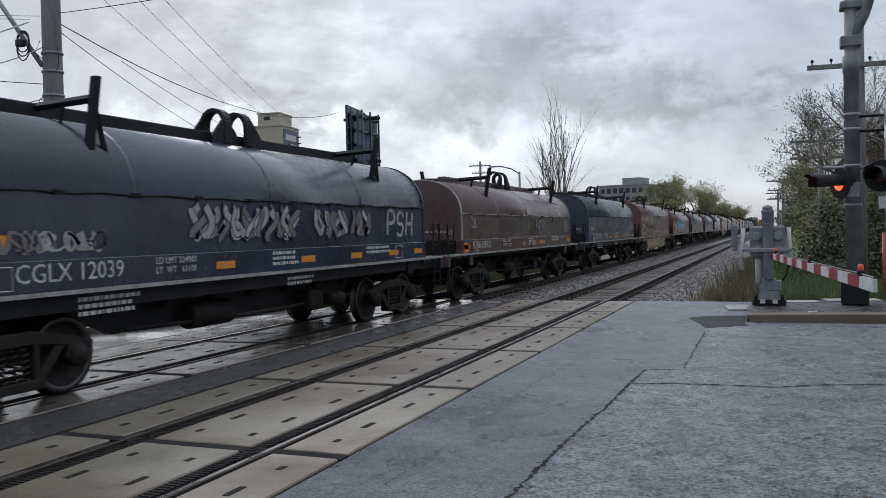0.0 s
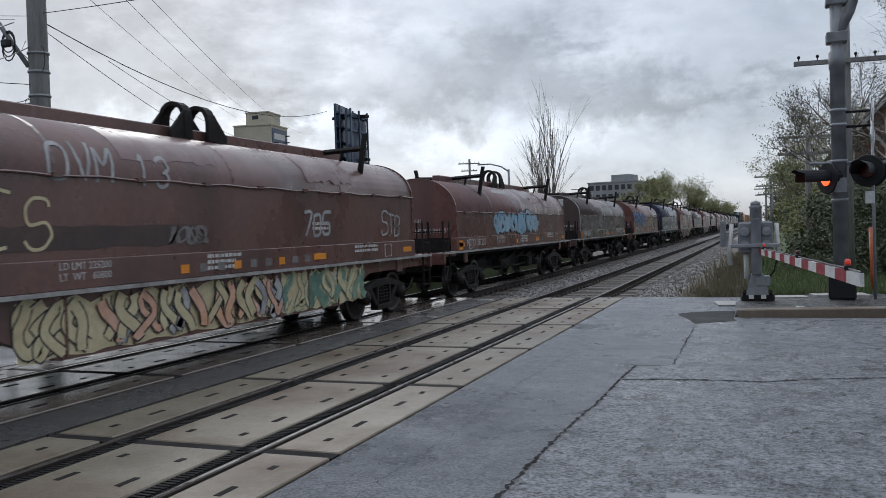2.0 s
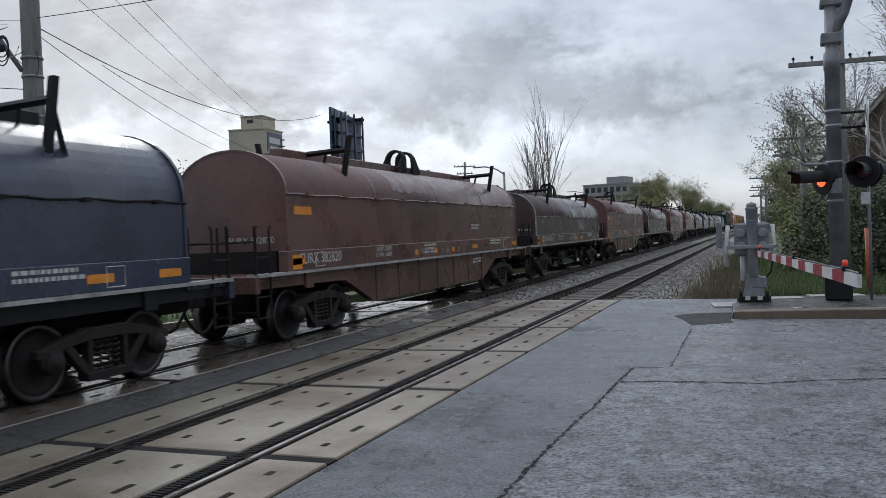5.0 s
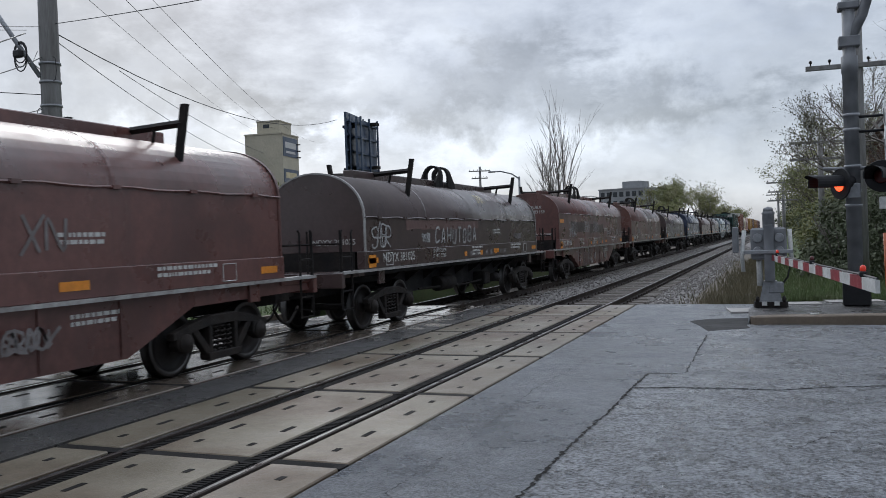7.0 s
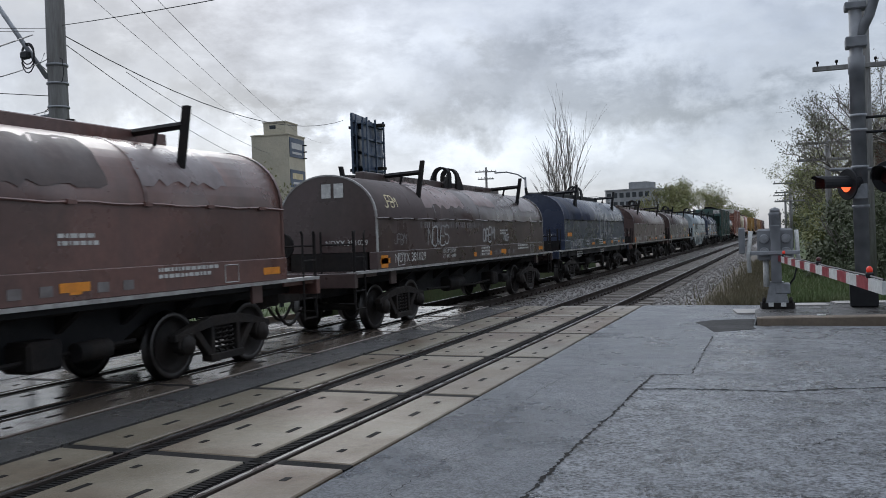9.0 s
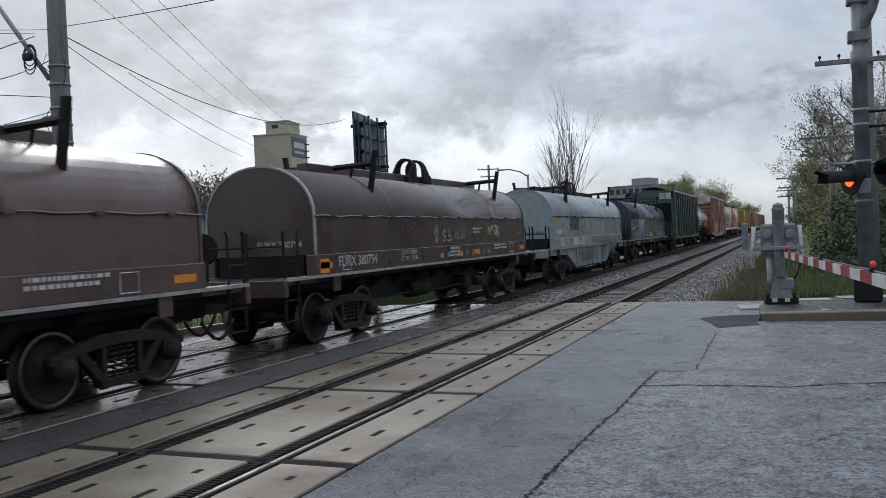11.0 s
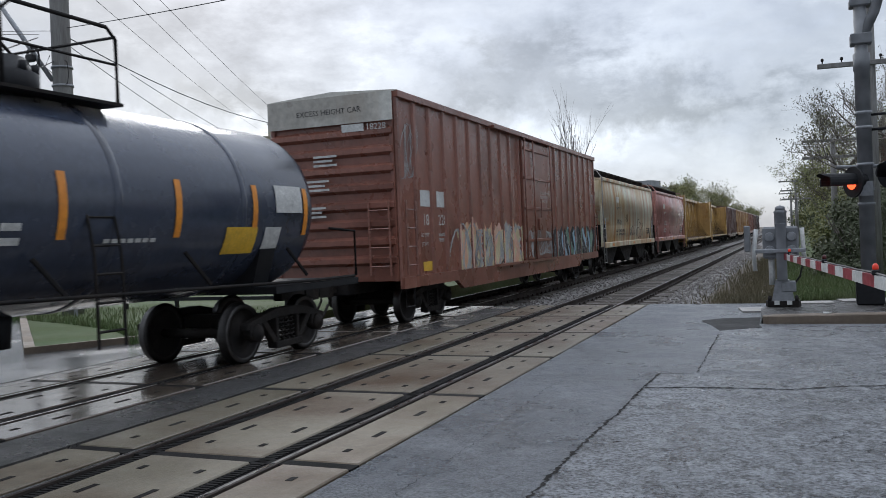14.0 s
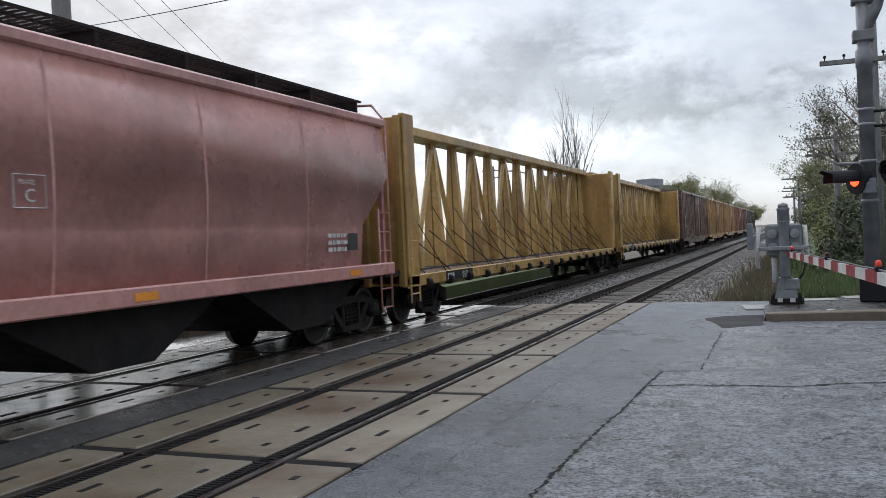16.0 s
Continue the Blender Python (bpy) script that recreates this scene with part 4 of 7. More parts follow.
    for k in range(9):
        y = -L / 2 + 2.0 + k * (L - 4.0) / 8
        part("cross_bearer", fix(prism(B(), [(-1.0, 1.1), (1.0, 1.1), (0.55, 0.78), (-0.55, 0.78)], y - 0.05, y + 0.05, "y")), STEEL, car)
    if not belly:
        b = B()
        lathe(b, [(0.16, -0.5), (0.19, -0.47), (0.19, 0.47), (0.16, 0.5)], "y", 14, (0.72, -1.2, 0.66))
        part("air_tank", b, STEEL, car)
        b = B()
        box(b, 0.5, 0.95, 1.4, 1.9, 0.45, 0.8, bevel=0.04)
        tube(b, [(0.8, -3, 0.62), (0.85, 0, 0.55), (0.8, 3.2, 0.62)], 0.03, 5)
        lathe(b, [(0.12, -0.3), (0.13, 0.2), (0.05, 0.25)], "y", 10, (0.9, 2.4, 0.6))
        part("brake_rigging", b, STEEL, car)
    for s in (-1, 1):
        y0, y1 = sorted((s * (L / 2 + 0.02), s * half))
        part("end_deck", box(B(), -1.1, 1.1, y0, y1, 1.1, 1.2, bevel=0.01), side, car)
        part("end_sill", box(B(), -1.16, 1.16, s * half - 0.06, s * half + 0.06, 0.92, 1.2, bevel=0.01), side, car)
        for x in (-1.1, -0.4, 0.4, 1.1):
            part("handrail_post", tube(B(), [(x, s * (half - 0.02), 0.6 if abs(x) > 1 else 1.2), (x, s * (half - 0.02), 2.0)], 0.022, 5), STEEL, car)
        for xa, xb, z in ((-1.1, -0.4, 1.75), (0.4, 1.1, 1.75), (0.75, 1.1, 0.62)):
            part("handrail", tube(B(), [(xa, s * (half - 0.02), z), (xb, s * (half - 0.02), z)], 0.018, 5), STEEL, car)
        for x in (-1.12, 1.12):
            b = B()
            for dy in (0.02, 0.42):
                tube(b, [(x, s * (half - dy), 0.5), (x, s * (half - dy), 1.95), (x, s * (half - dy) - s * 0.05, 2.0)], 0.02, 5)
            for z in (0.52, 0.86, 1.5):
                tube(b, [(x, s * (half - 0.02), z), (x, s * (half - 0.42), z)], 0.016, 5)
            part("corner_ladder", b, STEEL, car)
        b = B()
        lathe(b, [(0.25, -0.02), (0.27, 0.0), (0.25, 0.02)], "y", 16, (-0.6, s * (half - 0.25), 1.75))
        part("brake_wheel", b, STEEL, car)
    running_gear(car, half, L / 2 - 1.4, offset=-0.1)
    X = 1.147
    if number:
        y1 = {True: 1.25, False: 0.35 if belly else 0.75}[style == "navy"]
        ink = LETTER_DARK if colour is PALE else LETTER
        if colour is PALE:
            part("number_board", box(B(), X - 0.002, X + 0.0005, -L / 2 + 0.9, -L / 2 + 5.0, 1.29, 1.585), WHITE_TOP, car, "pale painted board behind the car number")
        lettering(mark + " " + number, 0.3 if style == "navy" else 0.27, car, (X + 0.001, -L / 2 + y1, 1.335), mat=ink)
        lettering("LD LMT " + limits[0] + "\nLT  WT   " + limits[1], 0.125, car, (X + 0.001, -L / 2 + 3.45, 1.46), mat=ink)
        lettering(mark + " " + number, 0.16, car, (-0.05, -L / 2 - 0.014, 1.72), "y", ink)
        bars(car, X, -L / 2 + 6.2, 1.54, 3, 0.8, 0.05)
        bars(car, 1.1485, L / 2 - 3.0, 1.54, 2, 1.2, 0.05)
    reflectors(car, X, 1.33, [-L / 2 + 4.95, -L / 2 + 7.3, L / 2 - 3.4, L / 2 - 1.7, L / 2 - 0.4] if style == "navy" else [-L / 2 + 0.3, L / 2 - 4.4, L / 2 - 0.4])
    if style == "navy":
        bars(car, 1.0655, -L / 2 + 2.2, 1.12, 3, 1.1, 0.05)
        bars(car, 1.0655, 0.5, 1.1, 2, 0.9, 0.05)
    if style == "red":
        part("reflector", box(B(), X, X + 0.004, -L / 2 + 0.1, -L / 2 + 0.42, 1.25, 1.5), ORANGE, car)
        for k in range(9):
            part("faded_reflector", box(B(), X, X + 0.003, -L / 2 + 5.6 + k * 0.42, -L / 2 + 5.78 + k * 0.42, 1.3, 1.42), SPRAY_GREY if k % 3 else ORANGE, car)
        bars(car, W + 0.004, L / 2 - 4.6, 2.0, 2, 0.7, 0.05)
    else:
        part("warning_plate", box(B(), W + 0.002, W + 0.006, -L / 2 + 0.5, -L / 2 + 1.2, 1.72, 1.86), ORANGE if colour is NAVY else LETTER, car, "small warning plate")
    for yy in (-L / 2 + 0.9, L / 2 - 1.6):
        part("stencil_frame", tube(B(), [(X + 0.002, yy, 1.27), (X + 0.002, yy + 0.32, 1.27), (X + 0.002, yy + 0.32, 1.52), (X + 0.002, yy, 1.52), (X + 0.002, yy, 1.27)], 0.008, 4), LETTER, car)
    if belly:
        bars(car, 1.0655, L / 2 - 4.4, 1.05, 2, 0.9, 0.05)
        part("warning_plate", box(B(), W + 0.002, W + 0.006, -L / 2 + 0.25, -L / 2 + 0.85, 2.2, 2.34), ORANGE, car, "small orange warning plate")
    if decor:
        decor(car, W + 0.004, L)
    return car


RUSTY = paint("rusted_panel", (0.17, 0.078, 0.045), (0.08, 0.07, 0.055), 0.4)


def hopper_body(car, h, zt, zb, cut, mat, bulge=0.0, top_in=0.0):
    """Hopper body: sloped ends, sides that may bulge. cut: (top of slope, run of slope, its foot)."""
    z1, run, z2 = cut
    b = B()
    rows = []
    zs = [zb, zb + 0.25 * (zt - zb), zb + 0.5 * (zt - zb), zb + 0.75 * (zt - zb), zt]

    def end_at(z):
        if z >= z1:
            return h
        if z <= z2:
            return h - run
        return h - run + run * (z - z2) / (z1 - z2)
    zs = sorted(set(zs + [z1, z2]))
    for z in zs:
        k = (z - zb) / (zt - zb)
        x = 1.5 - top_in * k ** 3 + bulge * math.sin(math.pi * k) - bulge
        e_ = end_at(z)
        rows.append([b.verts.new(p) for p in ((x, -e_, z), (x, e_, z), (-x, e_, z), (-x, -e_, z))])
    for q, w in zip(rows, rows[1:]):
        for k in range(4):
            f_ = b.faces.new((q[k], q[(k + 1) % 4], w[(k + 1) % 4], w[k]))
            f_.smooth = bulge > 0
    b.faces.new(rows[0][::-1])
    b.faces.new(rows[-1])
    return part("body", fix(b), mat, car)


def end_steps(car, h, z0, z1, mat):
    for s in (-1, 1):
        ladder(car, 1.47, s * h - (0.0 if s < 0 else 0.42), z0, z1, 0.42, "y", mat, 6)
        ladder(car, 0.95, s * (h + 0.03), z0 + 0.3, z1 - 0.6, 0.45, "x", mat, 4)


def roof_walk(car, h, z, mat, w=0.42, x=0.0):
    b = B()
    n = int(2 * h / 0.12)
    for i in range(n):
        y = -h + i * 2 * h / n
        box(b, x - w, x + w, y, y + 0.035, z, z + 0.03)
    for xx in (x - w, x, x + w - 0.03):
        box(b, xx, xx + 0.03, -h, h, z - 0.005, z + 0.035)
    tagged(part("roof_walk", b, mat, car, "open grating walkway along the roof"), kind="stuff")
    for k in range(9):
        y = -h + 0.2 + k * (2 * h - 0.4) / 8
        part("walk_bracket", box(B(), x - w, x + w, y - 0.03, y + 0.03, z - 0.3, z - 0.004), mat, car)


def ribbed_hopper():
    car = empty("hopper_car", label="faded green ribbed hopper car with rust patches", category="freight car", group="cars of the freight train")
    h, zt, zb = 7.65, 4.2, 1.06
    body = hopper_body(car, h, zt, zb, (3.45, 1.5, 2.05), GREEN)
    for k in range(14):
        y = -h + 0.1 + k * (2 * h - 0.2) / 13
        for s in (-1, 1):
            x0, x1 = sorted((s * 1.5, s * 1.65))
            z0 = zb if abs(y) < h - 1.5 else (1.06 if abs(y) > h - 0.3 else 2.6)
            part("rib", box(B(), x0, x1, y - 0.07, y + 0.07, z0, zt, bevel=0.015), GREEN, body)
    for s in (-1, 1):
        x0, x1 = sorted((s * 1.5, s * 1.6))
        part("top_chord", box(B(), x0, x1, -h, h, zt - 0.02, zt + 0.1, bevel=0.01), GREEN, body)
        part("bottom_chord", box(B(), x0, x1, -h, h, 0.98, 1.16, bevel=0.01), GREEN, body)
        part("corner_post", box(B(), 1.38, 1.5, s * h - 0.06, s * h + 0.06, 1.06, zt), GREEN, body)
        part("corner_post", box(B(), -1.5, -1.38, s * h - 0.06, s * h + 0.06, 1.06, zt), GREEN, body)
        part("end_platform", box(B(), -1.5, 1.5, min(s * (h - 1.5), s * h), max(s * (h - 1.5), s * h), 1.0, 1.08), STEEL, car)
        b = B()
        prism(b, [(-1.5, 3.85), (1.5, 3.85), (1.5, zt + 0.06), (0, zt + 0.16), (-1.5, zt + 0.06)], min(s * h, s * (h + 0.06)), max(s * h, s * (h + 0.06)), "y")
        part("end_gable", fix(b), GREEN, body)
        part("slope_brace", box(B(), -0.06, 0.06, min(s * (h - 1.4), s * (h - 0.02)), max(s * (h - 1.4), s * (h - 0.02)), 1.08, 2.0), GREEN, body)
        b = B()
        for x in (-1.2, 1.2):
            tube(b, [(x, s * (h + 0.02), 1.1), (x, s * (h + 0.02), 3.5)], 0.03, 5)
        for z in (1.7, 2.2):
            tube(b, [(-1.45, s * (h + 0.02), z), (1.45, s * (h + 0.02), z)], 0.018, 5)
        part("end_handrail", b, STEEL, car)
    part("number_board", box(B(), 0.62, 1.38, -h - 0.066, -h - 0.06, 3.72, 4.14), LETTER, car, "pale painted number board")
    lettering("AEX\n25536", 0.18, car, (0.72, -h - 0.07, 3.95), "y", LETTER_DARK)
    for k in (5, 6, 9):
        y = -h + 0.1 + k * (2 * h - 0.2) / 13
        part("rusty_panel", box(B(), 1.5, 1.504, y + 0.075, y + (2 * h - 0.2) / 13 - 0.075, 1.17, zt - 0.03), RUSTY, body, "side panel gone to brown rust")
    part("roof", fix(prism(B(), [(-1.55, zt + 0.06), (1.55, zt + 0.06), (0, zt + 0.15)], -h, h, "y")), GREEN, car)
    roof_walk(car, h - 0.2, zt + 0.34, STEEL)
    for k in range(3):
        y = -3.6 + 3.6 * k
        b = B()
        prism(b, [(y - 1.5, 1.0), (y + 1.5, 1.0), (y + 0.5, 0.42), (y - 0.5, 0.42)], -1.1, 1.1, "x")
        part("hopper_bay", fix(b), STEEL, car)
    end_steps(car, h, 0.5, 2.9, GREEN)
    running_gear(car, h + 0.1, h - 1.75)
    lettering("AEX", 0.36, car, (1.505, -h + 2.55, 2.1), mat=LETTER_DARK)
    lettering("255", 0.36, car, (1.505, -h + 2.55, 1.72), mat=LETTER_DARK)
    lettering("36", 0.36, car, (1.505, -h + 3.65, 1.72), mat=LETTER_DARK)
    bars(car, 1.504, -h + 2.55, 1.55, 3, 0.8, 0.08, LETTER_DARK)
    reflectors(car, 1.504, 1.3, [-h + 1.75, -1.8, h - 3.2], 0.1, 0.5, YELLOW_MARK)
    part("placard", box(B(), 1.503, 1.508, h - 1.75, h - 1.3, 1.35, 1.9), LETTER, car)
    return car


def tank_car():
    car = empty("tank_car", label="dark blue-black tank car with white stencils", category="freight car", group="cars of the freight train")
    h, r, zc = 5.9, 1.34, 2.40
    b = B()
    prof = [(0.01, -h)] + [(r * math.sin(a), -h + 0.75 * (1 - math.cos(a))) for a in [math.pi / 2 * i / 7 for i in range(1, 8)]]
    prof += [(rr, -y) for rr, y in prof[::-1]]
    lathe(b, prof, "y", 44, (0, 0, zc))
    shell = part("tank_shell", fix(b), TANK_BLUE, car)
    for y in (-3.4, 0.9, 3.4):
        b = B()
        lathe(b, [(r + 0.001, y - 0.07), (r + 0.009, y - 0.06), (r + 0.009, y + 0.06), (r + 0.001, y + 0.07)], "y", 44, (0, 0, zc))
        part("weld_band", fix(b), TANK_BLUE, shell)
    b = B()
    lathe(b, [(0.45, zc + r - 0.1), (0.45, zc + r + 0.22), (0.36, zc + r + 0.27), (0.3, zc + r + 0.42), (0.01, zc + r + 0.44)], "z", 18, (0, 0.46, 0))
    for k in range(8):
        a = k * math.pi / 4
        lathe(b, [(0.05, zc + r + 0.2), (0.05, zc + r + 0.34), (0.01, zc + r + 0.35)], "z", 8, (0.4 * math.cos(a), 0.46 + 0.4 * math.sin(a), 0))
    part("valve_dome", fix(b), BLACK, car)
    top = zc + r
    part("dome_platform", box(B(), -0.92, 0.92, -0.3, 1.5, top - 0.12, top - 0.08), STEEL, car)
    b = B()
    for x in (-0.88, 0.88):
        tube(b, [(x, -0.25, top - 0.1), (x, -0.25, top + 0.72), (x, -0.1, top + 0.85), (x, 1.3, top + 0.85), (x, 1.45, top + 0.72), (x, 1.45, top - 0.1)], 0.025, 6)
        tube(b, [(x, -0.25, top + 0.4), (x, 1.45, top + 0.4)], 0.018, 5)
    tube(b, [(-0.88, 1.45, top + 0.75), (0.88, 1.45, top + 0.75)], 0.02, 5)
    part("platform_rail", b, STEEL, car)
    for s in (-1, 1):
        b = B()
        for dy in (0.0, 0.42):
            pts = [(s * (0.62 + 0.8 * math.sin(min(1.0, t * 1.4) * math.pi / 2)), 0.41 + dy, top - 0.1 - 2.95 * t) for t in [i / 8 for i in range(9)]]
            tube(b, pts, 0.02, 5)
        for i in range(9):
            t = (i + 0.4) / 9
            x = s * (0.62 + 0.8 * math.sin(min(1.0, t * 1.4) * math.pi / 2))
            tube(b, [(x, 0.41, top - 0.1 - 2.95 * t), (x, 0.83, top - 0.1 - 2.95 * t)], 0.016, 5)
        part("side_ladder", b, STEEL, car)
        b = B()
        tube(b, [(s * 1.42, -h - 0.6, 1.45), (s * 1.42, -h + 0.9, 1.42), (s * 1.42, h - 0.9, 1.2), (s * 1.42, h + 0.6, 1.2)], 0.026, 6)
        for k in range(5):
            y = -h + 1 + k * (2 * h - 2) / 4
            tube(b, [(s * 1.42, y, 1.3), (s * 1.25, y - 0.3, 1.75)], 0.03, 5)
        part("running_rail", b, STEEL, car)
        b = B()
        tube(b, [(s * 1.4, -h - 0.7, 1.2), (s * 1.4, -h - 0.7, 2.0), (s * 1.4, -h - 0.5, 2.1), (s * 1.4, -h + 0.7, 2.1), (s * 1.4, -h + 0.8, 2.0), (s * 1.4, -h + 0.8, 1.2)], 0.025, 6)
        tube(b, [(s * 1.4, h + 0.7, 1.2), (s * 1.4, h + 0.7, 2.0), (s * 1.4, h - 0.2, 2.05)], 0.025, 6)
        part("end_handrail", b, STEEL, car)
        y0, y1 = sorted((s * (h - 1.9), s * (h + 0.75)))
        part("stub_deck", box(B(), -1.42, 1.42, y0 if s > 0 else y0, y1, 1.05, 1.17, bevel=0.01), BLACK, car)
        b = B()
        prism(b, [(-1.0, 1.1), (1.0, 1.1), (1.2, 1.75), (0.9, 1.55), (0, 1.22), (-0.9, 1.55), (-1.2, 1.75)], s * (h - 1.75) - 0.2, s * (h - 1.75) + 0.2, "y")
        part("saddle", fix(b), BLACK, car)
    b = B()
    lathe(b, [(0.2, zc - r - 0.35), (0.24, zc - r + 0.1)], "z", 12, (0, 0.2, 0))
    box(b, -0.3, 0.3, -1.6, -0.6, 0.75, 1.0)
    part("bottom_valve", fix(b), BLACK, car)
    running_gear(car, h + 0.75, h - 1.35, False)

    def on_shell(y, z, w_, h_, mat, name="reflector"):
        a0, a1 = math.asin(max(-1, min(1, (z - zc) / r))), math.asin(max(-1, min(1, (z + h_ - zc) / r)))
        b_ = B()
        prev = None
        for i in range(7):
            a = a0 + (a1 - a0) * i / 6
            q = [b_.verts.new(((r + 0.011) * math.cos(a), yy, zc + (r + 0.011) * math.sin(a))) for yy in (y, y + w_)]
            if prev:
                b_.faces.new((prev[0], prev[1], q[1], q[0]))
            prev = q
        return part(name, fix(b_), mat, car)
    for y in (-4.9, -2.9, 0.0, 1.9, 3.6, 5.0):
        on_shell(y, 1.95, 0.12, 0.75, ORANGE)
    on_shell(3.0, 1.7, 0.75, 0.38, YELLOW_MARK, "placard")
    on_shell(4.2, 2.3, 0.75, 0.42, LETTER, "data_panel")
    on_shell(3.95, 1.72, 0.42, 0.36, LETTER, "data_panel")
    for i in range(4):
        on_shell(-2.8 + i * 0.26, 2.26, 0.19, 0.25, LETTER, "owner_mark")
    t = lettering("6063", 0.36, car, (r + 0.012, -1.6, 2.26))
    t.rotation_euler.y = radians(2)
    for z in (2.05, 1.9):
        for k in range(9):
            on_shell(-2.8 + k * 0.26, z, 0.19 + 0.03 * (k % 3), 0.08, LETTER, "stencil")
    for k in range(7):
        on_shell(-1.9 + 2.6 + k * 0.13, 1.9, 0.1, 0.05, LETTER, "stencil")
    return car


def boxcar(colour, L=18.4, label="", detailed=False, zt=4.78):
    car = empty("boxcar", label=label, category="freight car", group="cars of the freight train")
    h, zb = L / 2, 0.98
    body = part("body", box(B(), -1.44, 1.44, -h, h, zb, zt, bevel=0.01), colour, car)
    y0, y1 = -h + 8.3, -h + 11.4
    for s in (-1, 1):
        n = 11 if detailed else 9
        for a, c in ((-h, y0), (y1, h)):
            m = max(4, int((c - a) / 0.82))
            for k in range(m + 1):
                y = a + 0.07 + k * (c - a - 0.14) / m
                b = B()
                prism(b, [(s * 1.44, y - 0.09), (s * 1.485, y - 0.05), (s * 1.485, y + 0.05), (s * 1.44, y + 0.09)], zb - 0.1, zt - 0.12, "z")
                part("post", fix(b), colour, body)
        xa, xb = sorted((s * 1.43, s * 1.53))
        part("top_rail", box(B(), xa, xb, -h, h, zt - 0.12, zt + 0.02, bevel=0.01), colour, body)
        b = B()
        prism(b, [(-h, 1.05), (h, 1.05), (h, 0.82), (h - 2.9, 0.82), (h - 3.3, 0.62), (-h + 3.3, 0.62), (-h + 2.9, 0.82), (-h, 0.82)], xa, xb, "x")
        part("side_sill", fix(b), colour, body)
        door = part("door", box(B(), *sorted((s * 1.45, s * 1.535)), y0 + 0.08, y1 - 0.08, 1.08, zt - 0.2, bevel=0.015), colour, car)
        for z in (1.6, 2.55, 3.45, 4.3):
            part("door_rib", box(B(), *sorted((s * 1.535, s * 1.57)), y0 + 0.1, y1 - 0.1, z, z + 0.09, bevel=0.01), colour, door)
        for y in (y0 + 0.1, y0 + 1.0, y1 - 0.16):
            b = B()
            tube(b, [(s * 1.6, y, 1.05), (s * 1.6, y, zt - 0.15)], 0.024, 6)
            part("lock_rod", b, colour, door)
        b = B()
        box(b, *sorted((s * 1.535, s * 1.6)), y0 + 1.5, y0 + 1.8, 1.95, 2.3, bevel=0.01)
        tube(b, [(s * 1.62, y0 + 1.65, 2.3), (s * 1.62, y0 + 1.65, 2.9)], 0.02, 5)
        part("door_latch", b, colour, door)
        for z, lab in ((1.0, "lower"), (zt - 0.14, "upper")):
            part("door_track", box(B(), *sorted((s * 1.5, s * 1.62)), y0 - 2.6, y1 + 0.2, z, z + 0.07), colour, car)
        e0, e1 = sorted((s * h, s * (h + 0.1)))
        for k in range(8):
            z = 1.3 + k * 0.37
            b = B()
            prism(b, [(s * h, z), (s * (h + 0.1), z + 0.06), (s * (h + 0.1), z + 0.16), (s * h, z + 0.22)], -1.4, 1.4, "x")
            part("end_corrugation", fix(b), colour, body)
        for x in (-1.42, 1.34):
            part("end_post", box(B(), x, x + 0.08, s * h - 0.06, s * h + 0.08, zb, zt), colour, body)
        ladder(car, 1.56, s * h - (-0.12 if s < 0 else 0.55), 1.1, 2.6, 0.45, "y", colour, 4)
        ladder(car, 0.85, s * (h + 0.14), 1.1, 2.6, 0.45, "x", colour, 4)
        b = B()
        yy = s * (h - 0.3)
        tube(b, [(1.5, yy - 0.2, 0.85), (1.5, yy - 0.2, 0.45), (1.5, yy + 0.2, 0.45), (1.5, yy + 0.2, 0.85)], 0.02, 5)
        part("sill_step", b, STEEL, car)
    part("roof", fix(prism(B(), [(-1.5, zt), (1.5, zt), (1.5, zt + 0.03), (0, zt + 0.12), (-1.5, zt + 0.03)], -h, h, "y")), WHITE_TOP if detailed else colour, car)
    running_gear(car, h + 0.2, h - 2.2)
    if detailed:
        part("end_band", box(B(), -1.45, 1.45, -h - 0.115, -h - 0.11, zt - 0.58, zt), WHITE_TOP, car, "dirty white band across the end")
        lettering("EXCESS HEIGHT CAR", 0.16, car, (-0.75, -h - 0.12, zt - 0.36), "y", LETTER_DARK)
        part("number_patch", box(B(), 0.3, 0.8, -h - 0.112, -h - 0.106, zt - 0.75, zt - 0.6), LETTER, car)
        lettering("18228", 0.18, car, (0.85, -h - 0.115, zt - 0.74), "y")
        for k, (x, z) in enumerate(((-0.4, 3.55), (-0.6, 3.05), (-0.7, 2.5))):
            b = B()
            for i in range(3):
                box(b, x, x + 0.55 - 0.1 * (i % 2), -h - 0.104, -h - 0.1, z - i * 0.09, z - i * 0.09 + 0.045)
            part("stencil", b, LETTER, car)
        lettering("18", 0.34, car, (1.445, -h + 1.2, 2.1))
        lettering("228", 0.34, car, (1.445, -h + 2.05, 2.1))
        lettering("LD LMT", 0.12, car, (1.445, -h + 1.1, 1.85))
        lettering("LT WT", 0.12, car, (1.445, -h + 1.1, 1.65))
        lettering("206900\n79100", 0.12, car, (1.445, -h + 2.05, 1.85))
        part("number_patch", box(B(), 1.444, 1.447, -h + 1.1, -h + 1.65, 2.5, 2.85), WHITE, car)
        part("number_patch", box(B(), 1.444, 1.447, -h + 2.0, -h + 2.55, 2.5, 2.85), WHITE, car)
        lettering("CLOSE AND LOCK\nDOOR BEFORE\nMOVING CAR", 0.13, car, (1.537, y0 + 1.85, 3.05))
        part("placard", box(B(), 1.444, 1.447, -h + 1.15, -h + 1.65, 1.12, 1.32), YELLOW_MARK, car)
        rr = random.Random(77)
